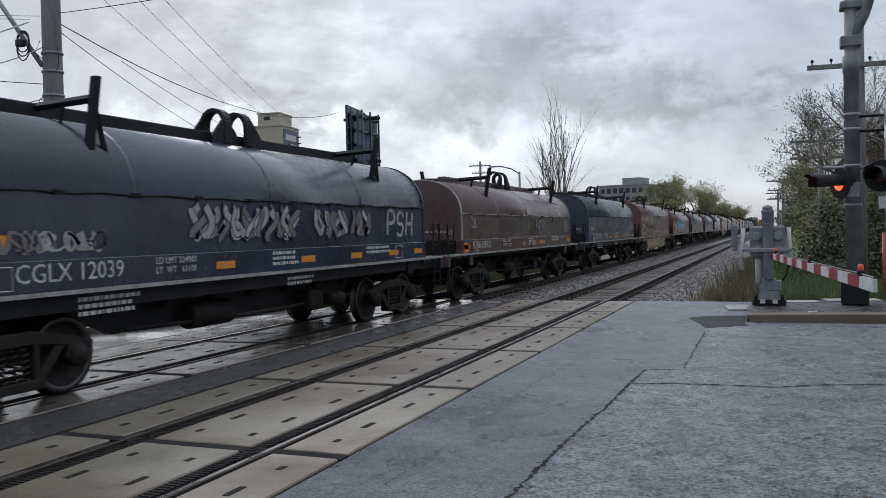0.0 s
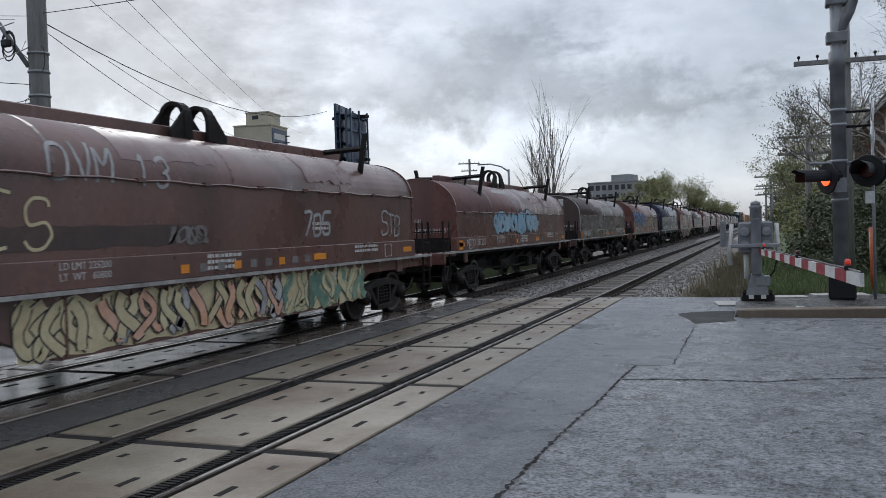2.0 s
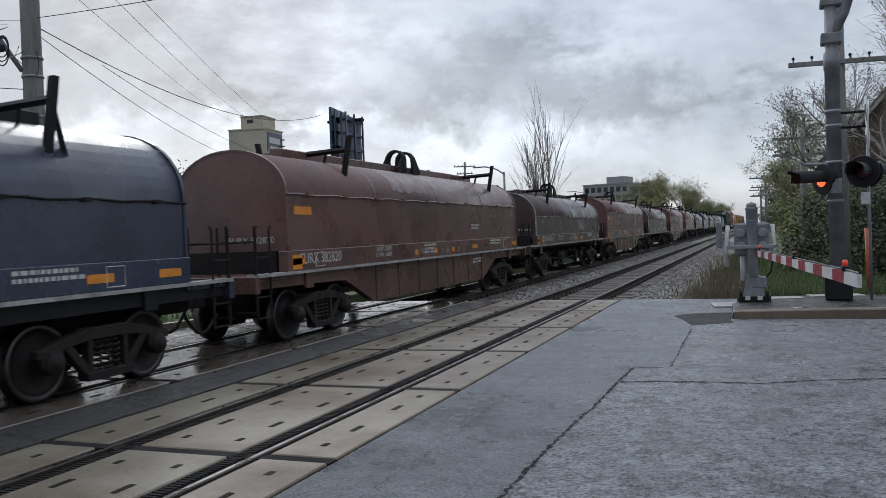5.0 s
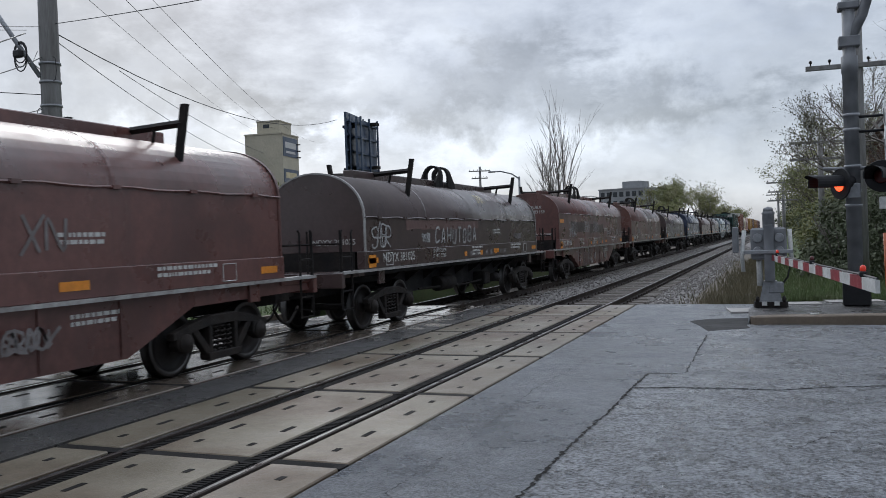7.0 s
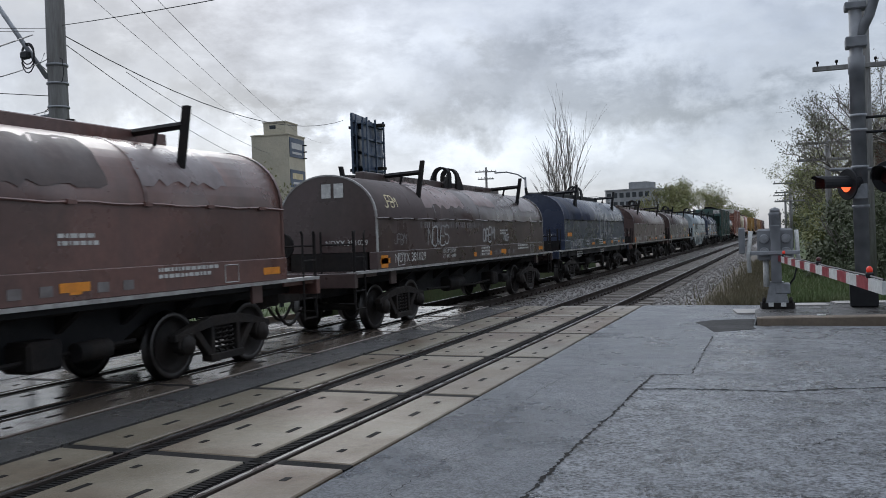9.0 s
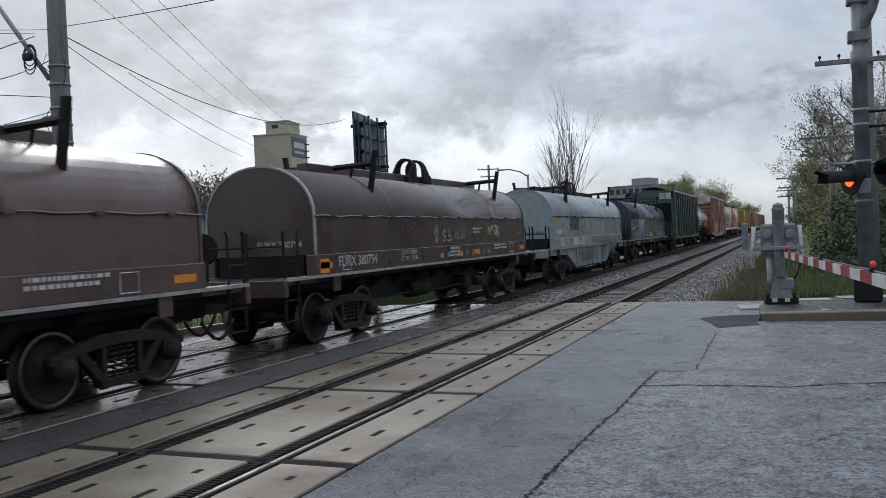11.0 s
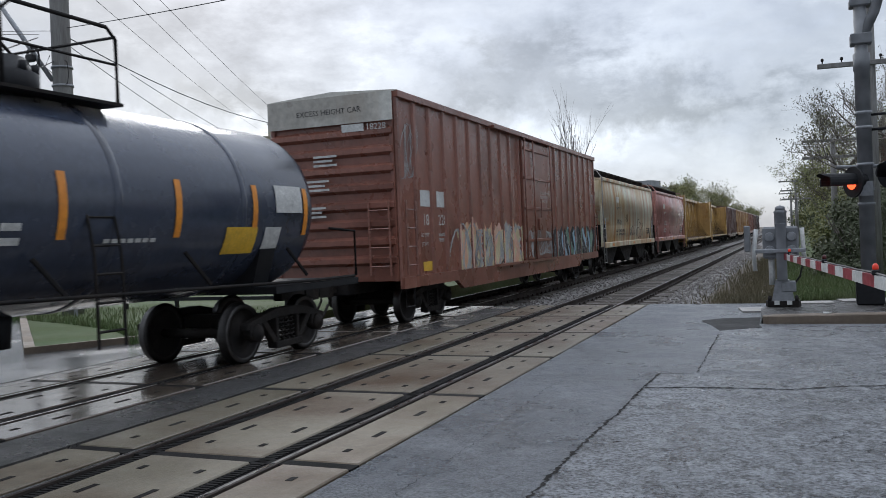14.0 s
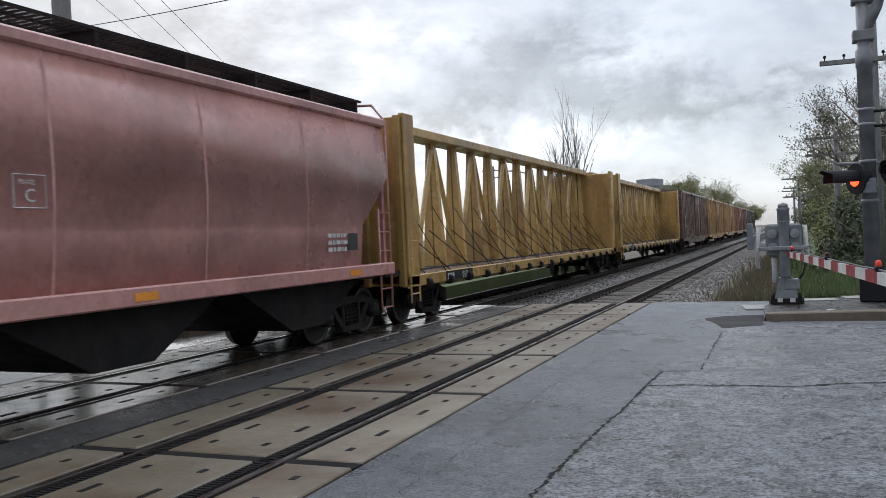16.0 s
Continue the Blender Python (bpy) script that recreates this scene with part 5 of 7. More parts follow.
        for a, c, fills in ((-h, y0, (SPRAY_PEACH, SPRAY_CREAM, SPRAY_PEACH)), (y1, h, (SPRAY_GREEN, SPRAY_WHITE, SPRAY_BLACK))):
            m = max(4, int((c - a) / 0.82))
            for k in range(m + 1):
                y = a + 0.07 + k * (c - a - 0.14) / m
                if y > -h + 3.2:
                    z = 0.9
                    while z < 1.9:
                        z2 = z + rr.uniform(0.15, 0.45)
                        part("graffiti", box(B(), 1.46, 1.4865, y - 0.05, y + 0.05, z, z2), rr.choice(fills), car)
                        z = z2
        mural(car, 1.446, -h + 3.3, y0 - 0.2, 0.7, 2.2, [SPRAY_PEACH, SPRAY_CREAM, SPRAY_PEACH, SPRAY_WHITE], SPRAY_CREAM, 5, True)
        scrawl(car, 1.458, -h + 2.6, y0 - 0.1, 0.9, 2.1, SPRAY_WHITE, 15, 0.03)
        mural(car, 1.446, y1 + 0.3, h - 0.5, 0.75, 2.1, [SPRAY_BLACK, SPRAY_GREEN, SPRAY_BLACK, SPRAY_BLUE], SPRAY_WHITE, 6, True)
        sprayed(car, "2015.", h - 1.0, 3.0, 0.28, SPRAY_WHITE, 1.449, 9)
        scrawl(car, 1.539, y0 + 0.2, y1 - 0.2, 1.1, 2.0, SPRAY_WHITE, 16, 0.02)
        scrawl(car, 1.447, -h + 0.25, -h + 0.95, 3.0, 4.2, SPRAY_WHITE, 17, 0.012, 2)
    else:
        bars(car, 1.445, -h + 1.3, 2.6, 4, 1.6, 0.12)
        scrawl(car, 1.447, -h + 2.5, -h + 6.5, 1.1, 2.0, SPRAY_WHITE, int(L * 10), 0.03)
    return car


def covered_hopper(colour, label, number, streaked):
    car = empty("covered_hopper", label=label, category="freight car", group="cars of the freight train")
    h, zt, zb = 6.72, 4.0, 1.36
    body = hopper_body(car, h, zt, zb, (3.0, 1.05, 2.1), colour, bulge=0.1)
    for s in (-1, 1):
        x0, x1 = sorted((s * 1.34, s * 1.47))
        part("top_chord", box(B(), x0, x1, -h - 0.05, h + 0.05, zt - 0.03, zt + 0.13, bevel=0.03), colour, body)
        x0, x1 = sorted((s * 1.36, s * 1.53))
        part("side_sill", box(B(), x0, x1, -h - 0.1, h + 0.1, 1.14, 1.37, bevel=0.02), colour, body)
        for k in range(1, 5):
            y = -h + 0.4 + k * (2 * h - 0.8) / 5
            b = B()
            prev = None
            for i in range(9):
                kk = i / 8
                x = s * (1.403 + 0.1 * math.sin(math.pi * kk))
                q = [b.verts.new((x, y + d, zb + (zt - zb) * kk)) for d in (-0.02, 0.02)]
                if prev:
                    b.faces.new((prev[0], prev[1], q[1], q[0]))
                prev = q
            part("side_seam", fix(b), LIP if streaked else colour, body)
        y0, y1 = sorted((s * (h - 1.2), s * (h + 0.55)))
        part("end_platform", box(B(), -1.42, 1.42, y0, y1, 1.1, 1.18), STEEL, car)
        for x in (-1.38, 1.3):
            part("corner_post", box(B(), x, x + 0.08, s * h - 0.05, s * h + 0.05, 1.15, zt), colour, body)
        b = B()
        lathe(b, [(0.26, -0.02), (0.28, 0.0), (0.26, 0.02)], "y", 18, (0.4, s * (h - 0.45), 1.7))
        part("brake_wheel", b, STEEL, car)
        part("end_bulkhead", box(B(), -1.3, 1.3, min(s * (h - 1.1), s * (h - 1.0)), max(s * (h - 1.1), s * (h - 1.0)), 1.18, 2.4), STEEL, car)
        b = B()
        tube(b, [(1.44, s * (h + 0.1), 0.5), (1.44, s * (h + 0.1), zt + 0.1), (1.2, s * (h + 0.05), zt + 0.42), (0.5, s * (h + 0.05), zt + 0.46)], 0.026, 6)
        tube(b, [(1.44, s * (h + 0.1) - s * 0.45, 0.5), (1.44, s * (h + 0.1) - s * 0.45, 2.4)], 0.022, 6)
        for k in range(6):
            z = 0.52 + k * 0.36
            tube(b, [(1.44, s * (h + 0.1), z), (1.44, s * (h + 0.1) - s * 0.45, z)], 0.016, 5)
        part("corner_ladder", b, LIP if streaked else colour, car)
    part("roof", fix(prism(B(), [(-1.42, zt), (1.42, zt), (1.3, zt + 0.1), (0.5, zt + 0.24), (-0.5, zt + 0.24), (-1.3, zt + 0.1)], -h, h, "y")), colour, car)
    roof_walk(car, h + 0.1, zt + 0.5, STEEL, 0.34, 0.62)
    roof_walk(car, h + 0.1, zt + 0.5, STEEL, 0.34, -0.62)
    for k in range(3):
        y = -4.2 + 4.2 * k
        b = B()
        prism(b, [(y - 2.0, 1.2), (y + 2.0, 1.2), (y + 0.5, 0.4), (y - 0.5, 0.4)], -1.15, 1.15, "x")
        part("hopper_bay", fix(b), STEEL, car)
    running_gear(car, h + 0.55, h - 1.15)
    mt = LETTER_DARK if streaked else LETTER
    x = 1.408
    lettering("MOCX", 0.38, car, (x + 0.088, -h + 2.65, 2.66), mat=mt)
    part("placard", box(B(), x + 0.084, x + 0.087, -h + 2.55, -h + 3.3, 3.12, 3.38), WHITE_TOP, car, "small pale owner's plate")
    lettering("PLATE", 0.07, car, (x + 0.09, -h + 5.02, 2.52), mat=mt)
    lettering("C", 0.2, car, (x + 0.09, -h + 5.08, 2.34), mat=mt)
    part("plate_border", fix(tube(B(), [(x + 0.088, -h + 4.95, 2.28), (x + 0.088, -h + 5.35, 2.28), (x + 0.088, -h + 5.35, 2.62), (x + 0.088, -h + 4.95, 2.62), (x + 0.088, -h + 4.95, 2.28)], 0.008, 4)), mt, car)
    lettering(number, 0.36, car, (x + 0.088, -h + 2.65, 2.12), mat=mt)
    lettering("LD LMT 227600 LBS  103450 KG\nLT WT    55400 LBS  26550  4-99" if streaked else "LD LMT   226200\nLT WT    59800", 0.16, car, (x + 0.066, -h + 2.5, 1.8), mat=mt)
    bars(car, x + 0.06, h - 2.3, 1.95, 3, 0.7, 0.07, mt)
    part("placard", box(B(), x + 0.05, x + 0.055, h - 1.6, h - 1.25, 1.65, 1.98), LETTER_DARK, car)
    if streaked:
        scrawl(car, x + 0.075, -h + 5.9, -h + 7.3, 1.6, 2.1, SPRAY_BLACK, 31, 0.016)
        sprayed(car, "WESM", -h + 7.5, 1.5, 0.75, SPRAY_BLACK, x + 0.085, 32, 0.02, pitch=0.72)
    reflectors(car, 1.533, 1.2, [-h + 1.5, 0, h - 1.5], 0.4, 0.1)
    return car


def centre_beam(label):
    car = empty("lumber_flatcar", label=label, category="freight car", group="cars of the freight train")
    h = 10.75
    for s in (-1, 1):
        bulk = part("bulkhead", box(B(), -1.45, 1.45, min(s * h, s * (h - 0.12)), max(s * h, s * (h - 0.12)), 0.85, 4.3, bevel=0.02), YELLOW, car)
        for x in (-1.42, -0.5, 0.5, 1.3):
            part("bulkhead_rib", box(B(), x, x + 0.12, min(s * h, s * (h + 0.14)), max(s * h, s * (h + 0.14)), 0.85, 4.3), YELLOW, bulk)
        for x in (-1.48, 1.36):
            y0, y1 = sorted((s * h, s * (h - 0.5)))
            part("end_post", box(B(), x, x + 0.12, y0, y1, 0.85, 4.36, bevel=0.015), YELLOW, bulk)
        part("deck_side", box(B(), *sorted((s * 1.3, s * 1.48)), -h, h, 0.82, 1.06, bevel=0.015), YELLOW, car)
        for k in range(17):
            y = -h + 0.9 + k * (2 * h - 1.8) / 16
            b = B()
            lathe(b, [(0.1, -0.09), (0.11, 0.0), (0.1, 0.09)], "y", 10, (s * 1.47, y, 0.86))
            part("winch", b, STEEL, car)
    part("deck", box(B(), -1.35, 1.35, -h, h, 0.9, 1.05), BROWN_GREY, car)
    part("top_beam", box(B(), -0.32, 0.32, -h + 0.1, h - 0.1, 4.28, 4.5, bevel=0.02), YELLOW, car)
    n = 14
    dy = (2 * h - 0.8) / n
    for k in range(n + 1):
        y = -h + 0.4 + k * dy
        b = B()
        for s in (-1, 1):
            prism(b, [(s * 0.02, 4.3), (s * 0.1, 4.3), (s * 0.3, 1.05), (s * 0.02, 1.05)], y - 0.09, y + 0.09, "y")
        part("upright", fix(b), YELLOW, car)
        if k < n:
            b = B()
            lo, hi = ((1.1, 4.1) if k % 2 == 0 else (4.1, 1.1))
            tube(b, [(0.05, y + 0.1, lo), (0.05, y + dy - 0.1, hi)], 0.07, 4)
            part("diagonal", b, YELLOW, car)
            b = B()
            tube(b, [(1.4, y + 0.3, 1.0), (0.4, y + 0.45, 2.6)], 0.012, 4)
            tube(b, [(1.4, y + 0.7, 1.0), (0.4, y + 0.2, 2.0)], 0.012, 4)
            part("tie_cable", b, STEEL, car)
    b = B()
    prism(b, [(-h + 3.2, 0.85), (h - 3.2, 0.85), (h - 4.2, 0.6), (-h + 4.2, 0.6)], -0.3, 0.3, "x")
    part("belly_sill", fix(b), YELLOW, car)
    ladder(car, 1.47, -h + 0.05, 0.5, 2.3, 0.42, "y", YELLOW, 5)
    running_gear(car, h + 0.15, h - 1.5)
    code_bars(car, 1.483, -h + 2.0, 0.86, 0.2, 3)
    part("number_patch", box(B(), 1.4815, 1.4835, -h + 1.9, -h + 3.6, 0.83, 1.05), BLACK, car)
    lettering("017", 0.22, car, (1.486, -h + 2.9, 0.86))
    return car


# decoration of single cars: x of the hood side, hood length
def tags(seed, *spots):
    def go(car, x, L):
        for k, (a, c, z0, z1, mat) in enumerate(spots):
            scrawl(car, x, -L / 2 + a, -L / 2 + c, z0, z1, mat, seed * 10 + k, 0.02 if z1 - z0 < 0.45 else 0.034)
    return go


def big_letters(mat, y, z, hh):
    """A large owner's name as plain blocks."""
    def go(car, x, L):
        for k in range(4):
            part("owner_mark", box(B(), x, x + 0.002, -L / 2 + y + k * hh * 0.85, -L / 2 + y + k * hh * 0.85 + hh * 0.62, z, z + hh), mat, car)
    return go


def both(*fs):
    def go(car, x, L):
        for f_ in fs:
            f_(car, x, L)
    return go


def painted(y0, y1, z0, z1, fills, line, seed, dx=0.0):
    def go(car, x, L):
        mural(car, x + dx, -L / 2 + y0, -L / 2 + y1, z0, z1, fills, line, seed, dx < 0)
    return go


def end_text(text, size, z, mat=None, x0=-0.5):
    def go(car, x, L):
        lettering(text, size, car, (x0, -L / 2 - 0.014, z), "y", mat or LETTER)
    return go


def word(text, y, z, hh, mat=None, edge=None, w=None, seed=1, pitch=0.8, wide=0.62):
    def go(car, x, L):
        sprayed(car, text, -L / 2 + y, z, hh, mat or SPRAY_WHITE, hood_side if z > 1.3 else 1.064, seed, w, edge, pitch, 0.12, wide)
    return go


def faded(*spots):
    def go(car, x, L):
        for k, (y0, y1, z0, z1, mat) in enumerate(spots):
            worn(car, -L / 2 + y0, -L / 2 + y1, z0, z1, mat, int(L * 100) + k)
    return go


def end_blocks(z, size, mat=None):
    """An owner's emblem on the end as two plain blocks."""
    def go(car, x, L):
        for k in range(2):
            part("owner_mark", box(B(), -0.1 + k * size * 0.8, -0.1 + k * size * 0.8 + size * 0.6, -L / 2 - 0.016, -L / 2 - 0.013, z, z + size * 0.8), mat or LETTER, car)
    return go


def faded_name(y0, y1, z, hh, mat):
    """A worn-off railway name as a row of plain bars."""
    def go(car, x, L):
        rnd = random.Random(int(y0 * 10))
        yy = -L / 2 + y0
        while yy < -L / 2 + y1:
            part("owner_mark", box(B(), x, x + 0.0015, yy, yy + hh * 0.62, z, z + hh), mat, car)
            yy += hh * (0.9 if rnd.random() < 0.85 else 1.5)
    return go


TRAIN = []


def add(car, u):
    TRAIN.append((car, u))


W_, SB, SC, SN, SG = SPRAY_WHITE, SPRAY_BLUE, SPRAY_CREAM, SPRAY_NAVY, SPRAY_GREY
# extra car outside the view, added only for what it reflects and blocks
add(coil_car(NAVY, 12.6, "12044", label="added out-of-view navy covered coil car with black guide frames", mark="CGLX"), -3.4)
add(coil_car(NAVY, 12.5, "12039", label="navy covered coil car with pale spray-painted tags", mark="CGLX", limits=("224900", "61100"), decor=both(tags(1, (0.3, 1.6, 1.66, 1.9, SG), (1.6, 2.6, 1.66, 1.9, W_)), painted(4.2, 7.0, 1.7, 2.3, [W_, SG, W_], SPRAY_BLACK, 11), painted(7.6, 9.7, 1.72, 2.3, [W_, SG], SPRAY_BLACK, 12), word("PSH", 10.55, 1.74, 0.5, W_, None, 0.04, 3, 0.95))), 11.67)
add(coil_car(BROWN_GREY, 12.25, "380953", label="dusty brown covered coil car with faint tags", style="red", pale_edge=True, limits=("234900", "51100"), decor=both(faded((6.4, 8.8, 2.75, 3.3, FADED_SHEEN), (9.0, 11.4, 2.7, 3.2, FADED_RED), (3.2, 5.6, 1.7, 2.2, SCORCHED)), tags(2, (0.7, 1.1, 1.85, 2.2, W_), (11.3, 11.8, 1.7, 2.15, W_), (8.6, 10.2, 1.85, 2.2, SG)), word("SMOKI", 4.6, 1.72, 0.45, SG, None, 0.02, 4), word("HOP", 7.2, 1.72, 0.42, W_, SPRAY_BLACK, 0.035, 5, 0.9))), 26.58)
add(coil_car(NAVY_DULL, 12.2, "11983", label="faded navy covered coil car with white spray tags", mark="CGLX", limits=("224600", "61400"), decor=both(word("VOPR", 0.5, 1.75, 0.42, W_, None, 0.016, 6, 0.62), word("SMOKE", 4.3, 2.62, 0.3, W_, None, 0.018, 7), word("UNO", 6.2, 1.72, 0.9, W_, None, 0.022, 8, 0.95), word("KAGE", 8.1, 2.55, 0.3, W_, None, 0.02, 9), word("COLD", 11.0, 2.5, 0.22, W_, None, 0.014, 10), tags(3, (2.0, 3.4, 1.66, 1.85, SG), (9.4, 10.1, 1.7, 1.95, SG), (10.4, 11.0, 1.64, 1.95, W_), (11.2, 12.2, 1.64, 2.15, W_)))), 42.33)
add(coil_car(BROWN, 13.9, "382969", True, "brown deep-sided coil car with a painted mural", style="red", decor=both(faded((4.6, 6.6, 2.8, 3.3, FADED_RED), (9.2, 11.0, 2.7, 3.3, FADED_RED), (2.0, 6.0, 1.68, 2.0, SCORCHED)), end_text("FOR USE ON FURX\n382800 THRU 383189", 0.17, 2.75, x0=-0.95), word("DUKES", 0.7, 1.72, 0.6, SC, None, 0.02, 11, 0.95), word("OVM 13", 3.4, 2.5, 0.42, W_, None, 0.026, 12, 0.85), word("705", 9.0, 1.76, 0.42, W_, None, 0.03, 13), word("STB", 12.2, 1.72, 0.45, W_, None, 0.02, 14, 0.75), tags(4, (5.2, 6.2, 1.7, 1.95, SG)), painted(2.9, 8.2, 0.44, 1.18, [SC, W_, SPRAY_PEACH, SC], SPRAY_BLACK, 41, -0.06), painted(8.3, 11.4, 0.44, 1.18, [SC, SPRAY_GREEN, SC], SPRAY_GREEN, 42, -0.06))), 58.5)
add(coil_car(OXIDE, 12.7, "381251", label="oxide red coil car with a pale blue mural", style="red", mark="NDYX", limits=("232700", "53300"), decor=both(faded((4.2, 5.8, 2.85, 3.3, FADED_SHEEN), (7.2, 9.0, 2.75, 3.35, FADED_SHEEN), (9.6, 11.4, 2.5, 3.1, FADED_RED)), end_text("FOR USE ON", 0.13, 2.0, x0=-0.6), painted(3.3, 8.2, 1.62, 2.3, [SB, SB], SB, 51), word("CAMER", 3.7, 1.7, 0.52, SB, SPRAY_BLACK, 0.06, 15, 1.5, 1.15), word("CAKE", 10.2, 1.68, 0.22, W_, None, 0.014, 16))), 74.75)
add(coil_car(MAROON, 12.5, "380991", label="weathered dark brown covered coil car with white scrawls", style="red", pale_edge=True, limits=("232800", "53200"), decor=both(faded((4.0, 6.2, 2.6, 3.3, FADED_RED), (6.6, 8.2, 2.7, 3.35, FADED_SHEEN), (9.0, 10.6, 2.5, 3.2, FADED_SHEEN), (8.6, 10.4, 1.75, 2.3, FADED_RED)), end_blocks(2.7, 0.36), faded_name(1.6, 4.8, 2.02, 0.15, SG), word("ORBITS", 4.6, 1.7, 0.45, W_, None, 0.032, 17, 0.6), word("CPTMR", 7.2, 1.7, 0.55, SG, None, 0.03, 18, 0.75), word("JFBM", 9.0, 2.42, 0.22, W_, None, 0.014, 19, 0.7), tags(6, (2.4, 3.0, 1.75, 1.95, W_)))), 90.55)
add(coil_car(OXIDE, 12.3, "380664", label="rust red coil car with blue and cream murals", style="red", limits=("234800", "51200"), decor=both(faded((7.6, 9.4, 2.3, 3.0, FADED_RED), (9.6, 11.2, 2.6, 3.2, FADED_RED)), end_text("SUO", 0.4, 2.65, LETTER_DARK, -0.5), word("MASH", 0.5, 1.76, 0.66, SN, SC, 0.15, 21, 1.85, 1.25), word("KING", 7.2, 1.68, 0.56, SC, SG, 0.08, 22, 1.15, 0.8), word("SUO", 9.9, 1.66, 0.55, W_, SPRAY_BLACK, 0.04, 23, 0.75), tags(7, (6.3, 7.0, 1.66, 1.95, W_)))), 106.55)
add(coil_car(NAVY, 12.4, "12069", label="clean navy covered coil car with dark arches", mark="CGLX", decor=both(end_text("CGLX 12069", 0.15, 2.9), tags(8, (3.2, 4.0, 1.7, 1.9, SG)))), 122.24)
add(coil_car(BROWN, 14.4, "382820", True, "brown deep-sided covered coil car", style="red", decor=faded((4.6, 6.6, 2.7, 3.3, FADED_RED))), 138.35)
add(coil_car(MAROON, 12.5, "381040", label="dark maroon covered coil car with one white tag", style="red", mark="NDYX", pale_edge=True, decor=both(faded((6.6, 8.4, 2.7, 3.3, FADED_SHEEN)), tags(9, (7.6, 9.0, 1.7, 2.2, W_)))), 154.5)
add(coil_car(OXIDE, 14.75, "382838", True, "oxide red deep-sided coil car with a round tag", style="red", mark="WFRX", limits=("225500", "60500"), decor=both(end_text("FOR USE ON FURX\n382800 THRU 383189", 0.17, 2.75, x0=-0.95), word("SIMR", 4.4, 1.74, 0.5, SPRAY_GREY, W_, 0.03, 24, 0.72), word("KYD XN", 8.2, 1.78, 0.42, SG, None, 0.022, 25, 0.85), tags(10, (9.4, 10.2, 0.7, 1.0, SG)))), 170.77)
add(coil_car(MAROON, 12.65, "381025", label="dark brown covered coil car with white tags", style="red", mark="NDYX", pale_edge=True, limits=("232700", "53300"), decor=both(faded((8.2, 9.8, 2.75, 3.35, FADED_SHEEN), (10.2, 11.3, 2.7, 3.3, FADED_SHEEN), (2.0, 6.8, 1.98, 2.24, FADED_RED)), faded_name(2.2, 6.6, 2.03, 0.15, SPRAY_BLACK), word("SABR", 0.3, 1.66, 0.45, W_, None, 0.018, 26, 0.45), word("CAHUTOBA", 3.7, 1.68, 0.34, W_, None, 0.026, 27, 1.1), word("JFBM", 7.3, 2.75, 0.2, SC, None, 0.014, 28, 0.7), tags(11, (2.9, 3.3, 1.7, 1.9, W_), (10.2, 10.8, 1.7, 1.85, SG)))), 187.5)
add(coil_car(OXIDE, 13.5, "382990", True, "oxide red deep-sided coil car with sprayed sides", style="red", limits=("224700", "61300"), decor=both(faded((2.0, 4.6, 1.8, 2.28, SCORCHED), (5.6, 8.6, 1.75, 2.2, SCORCHED), (9.2, 11.4, 2.6, 3.3, FADED_RED)), end_text("FOR USE ON FURX\n382800 THRU 383189", 0.17, 2.75, x0=-0.95), word("SNEWO", 1.6, 1.7, 0.48, W_, None, 0.02, 29, 0.55), word("DESK*", 4.4, 1.85, 0.38, W_, None, 0.018, 30, 0.55), word("SMEKD", 6.3, 1.85, 0.38, W_, None, 0.018, 31, 0.6), word("SAHWTSK 9.19. QUOBE YELL", 9.4, 1.68, 0.24, W_, None, 0.014, 32, 0.68), word("TKO", 3.0, 0.66, 0.34, W_, None, 0.022, 33, 0.95), word("LAKAI", 4.6, 0.5, 0.62, W_, None, 0.024, 34, 1.05), word("OWL", 8.7, 0.86, 0.16, W_, None, 0.014, 35), word("GANG", 8.9, 0.62, 0.16, W_, None, 0.014, 36))), 203.85)
add(coil_car(BROWN, 12.6, "54854", label="brown covered coil car with a small pale mark", style="red", mark="GACX", tall=True, limits=("232800", "53200"), decor=both(faded((6.8, 8.8, 2.5, 3.2, SCORCHED), (9.4, 11.2, 2.6, 3.3, FADED_SHEEN), (4.8, 6.2, 2.85, 3.3, FADED_RED)), end_text("FOR USE ON GACX 54840\nTHRU         GACX 54869", 0.11, 2.2, x0=-0.75), word("KEMR!", 2.4, 1.68, 0.2, W_, None, 0.022, 37, 0.85))), 220.17)
add(coil_car(MAROON, 12.5, "381029", label="dark maroon coil car with a pale hood rim", style="red", mark="NDYX", pale_edge=True, decor=both(faded((2.6, 5.2, 2.5, 3.3, FADED_RED), (6.2, 7.8, 2.6, 3.3, FADED_RED), (10.2, 11.8, 2.5, 3.2, FADED_SHEEN)), end_blocks(2.7, 0.36), faded_name(2.2, 6.4, 2.05, 0.14, SG), word("JFBM", 0.5, 2.5, 0.22, SC, None, 0.014, 38, 0.7), word("JFBM", 0.8, 1.72, 0.22, SG, None, 0.014, 39, 0.7), word("NOVES", 2.6, 1.66, 0.42, W_, None, 0.018, 40, 0.6), word("OPEM", 6.4, 1.7, 0.34, W_, None, 0.03, 41, 0.7), word("MUG", 8.2, 1.68, 0.2, W_, None, 0.02, 42))), 236.13)
add(coil_car(NAVY, 12.6, "12011", label="navy covered coil car with a tall white tag", mark="CGLX", decor=both(end_text("12011", 0.15, 2.9), word("CK", 6.6, 1.66, 0.95, W_, None, 0.07, 43, 0.9), tags(16, (8.4, 9.2, 1.66, 2.1, W_)))), 251.7)
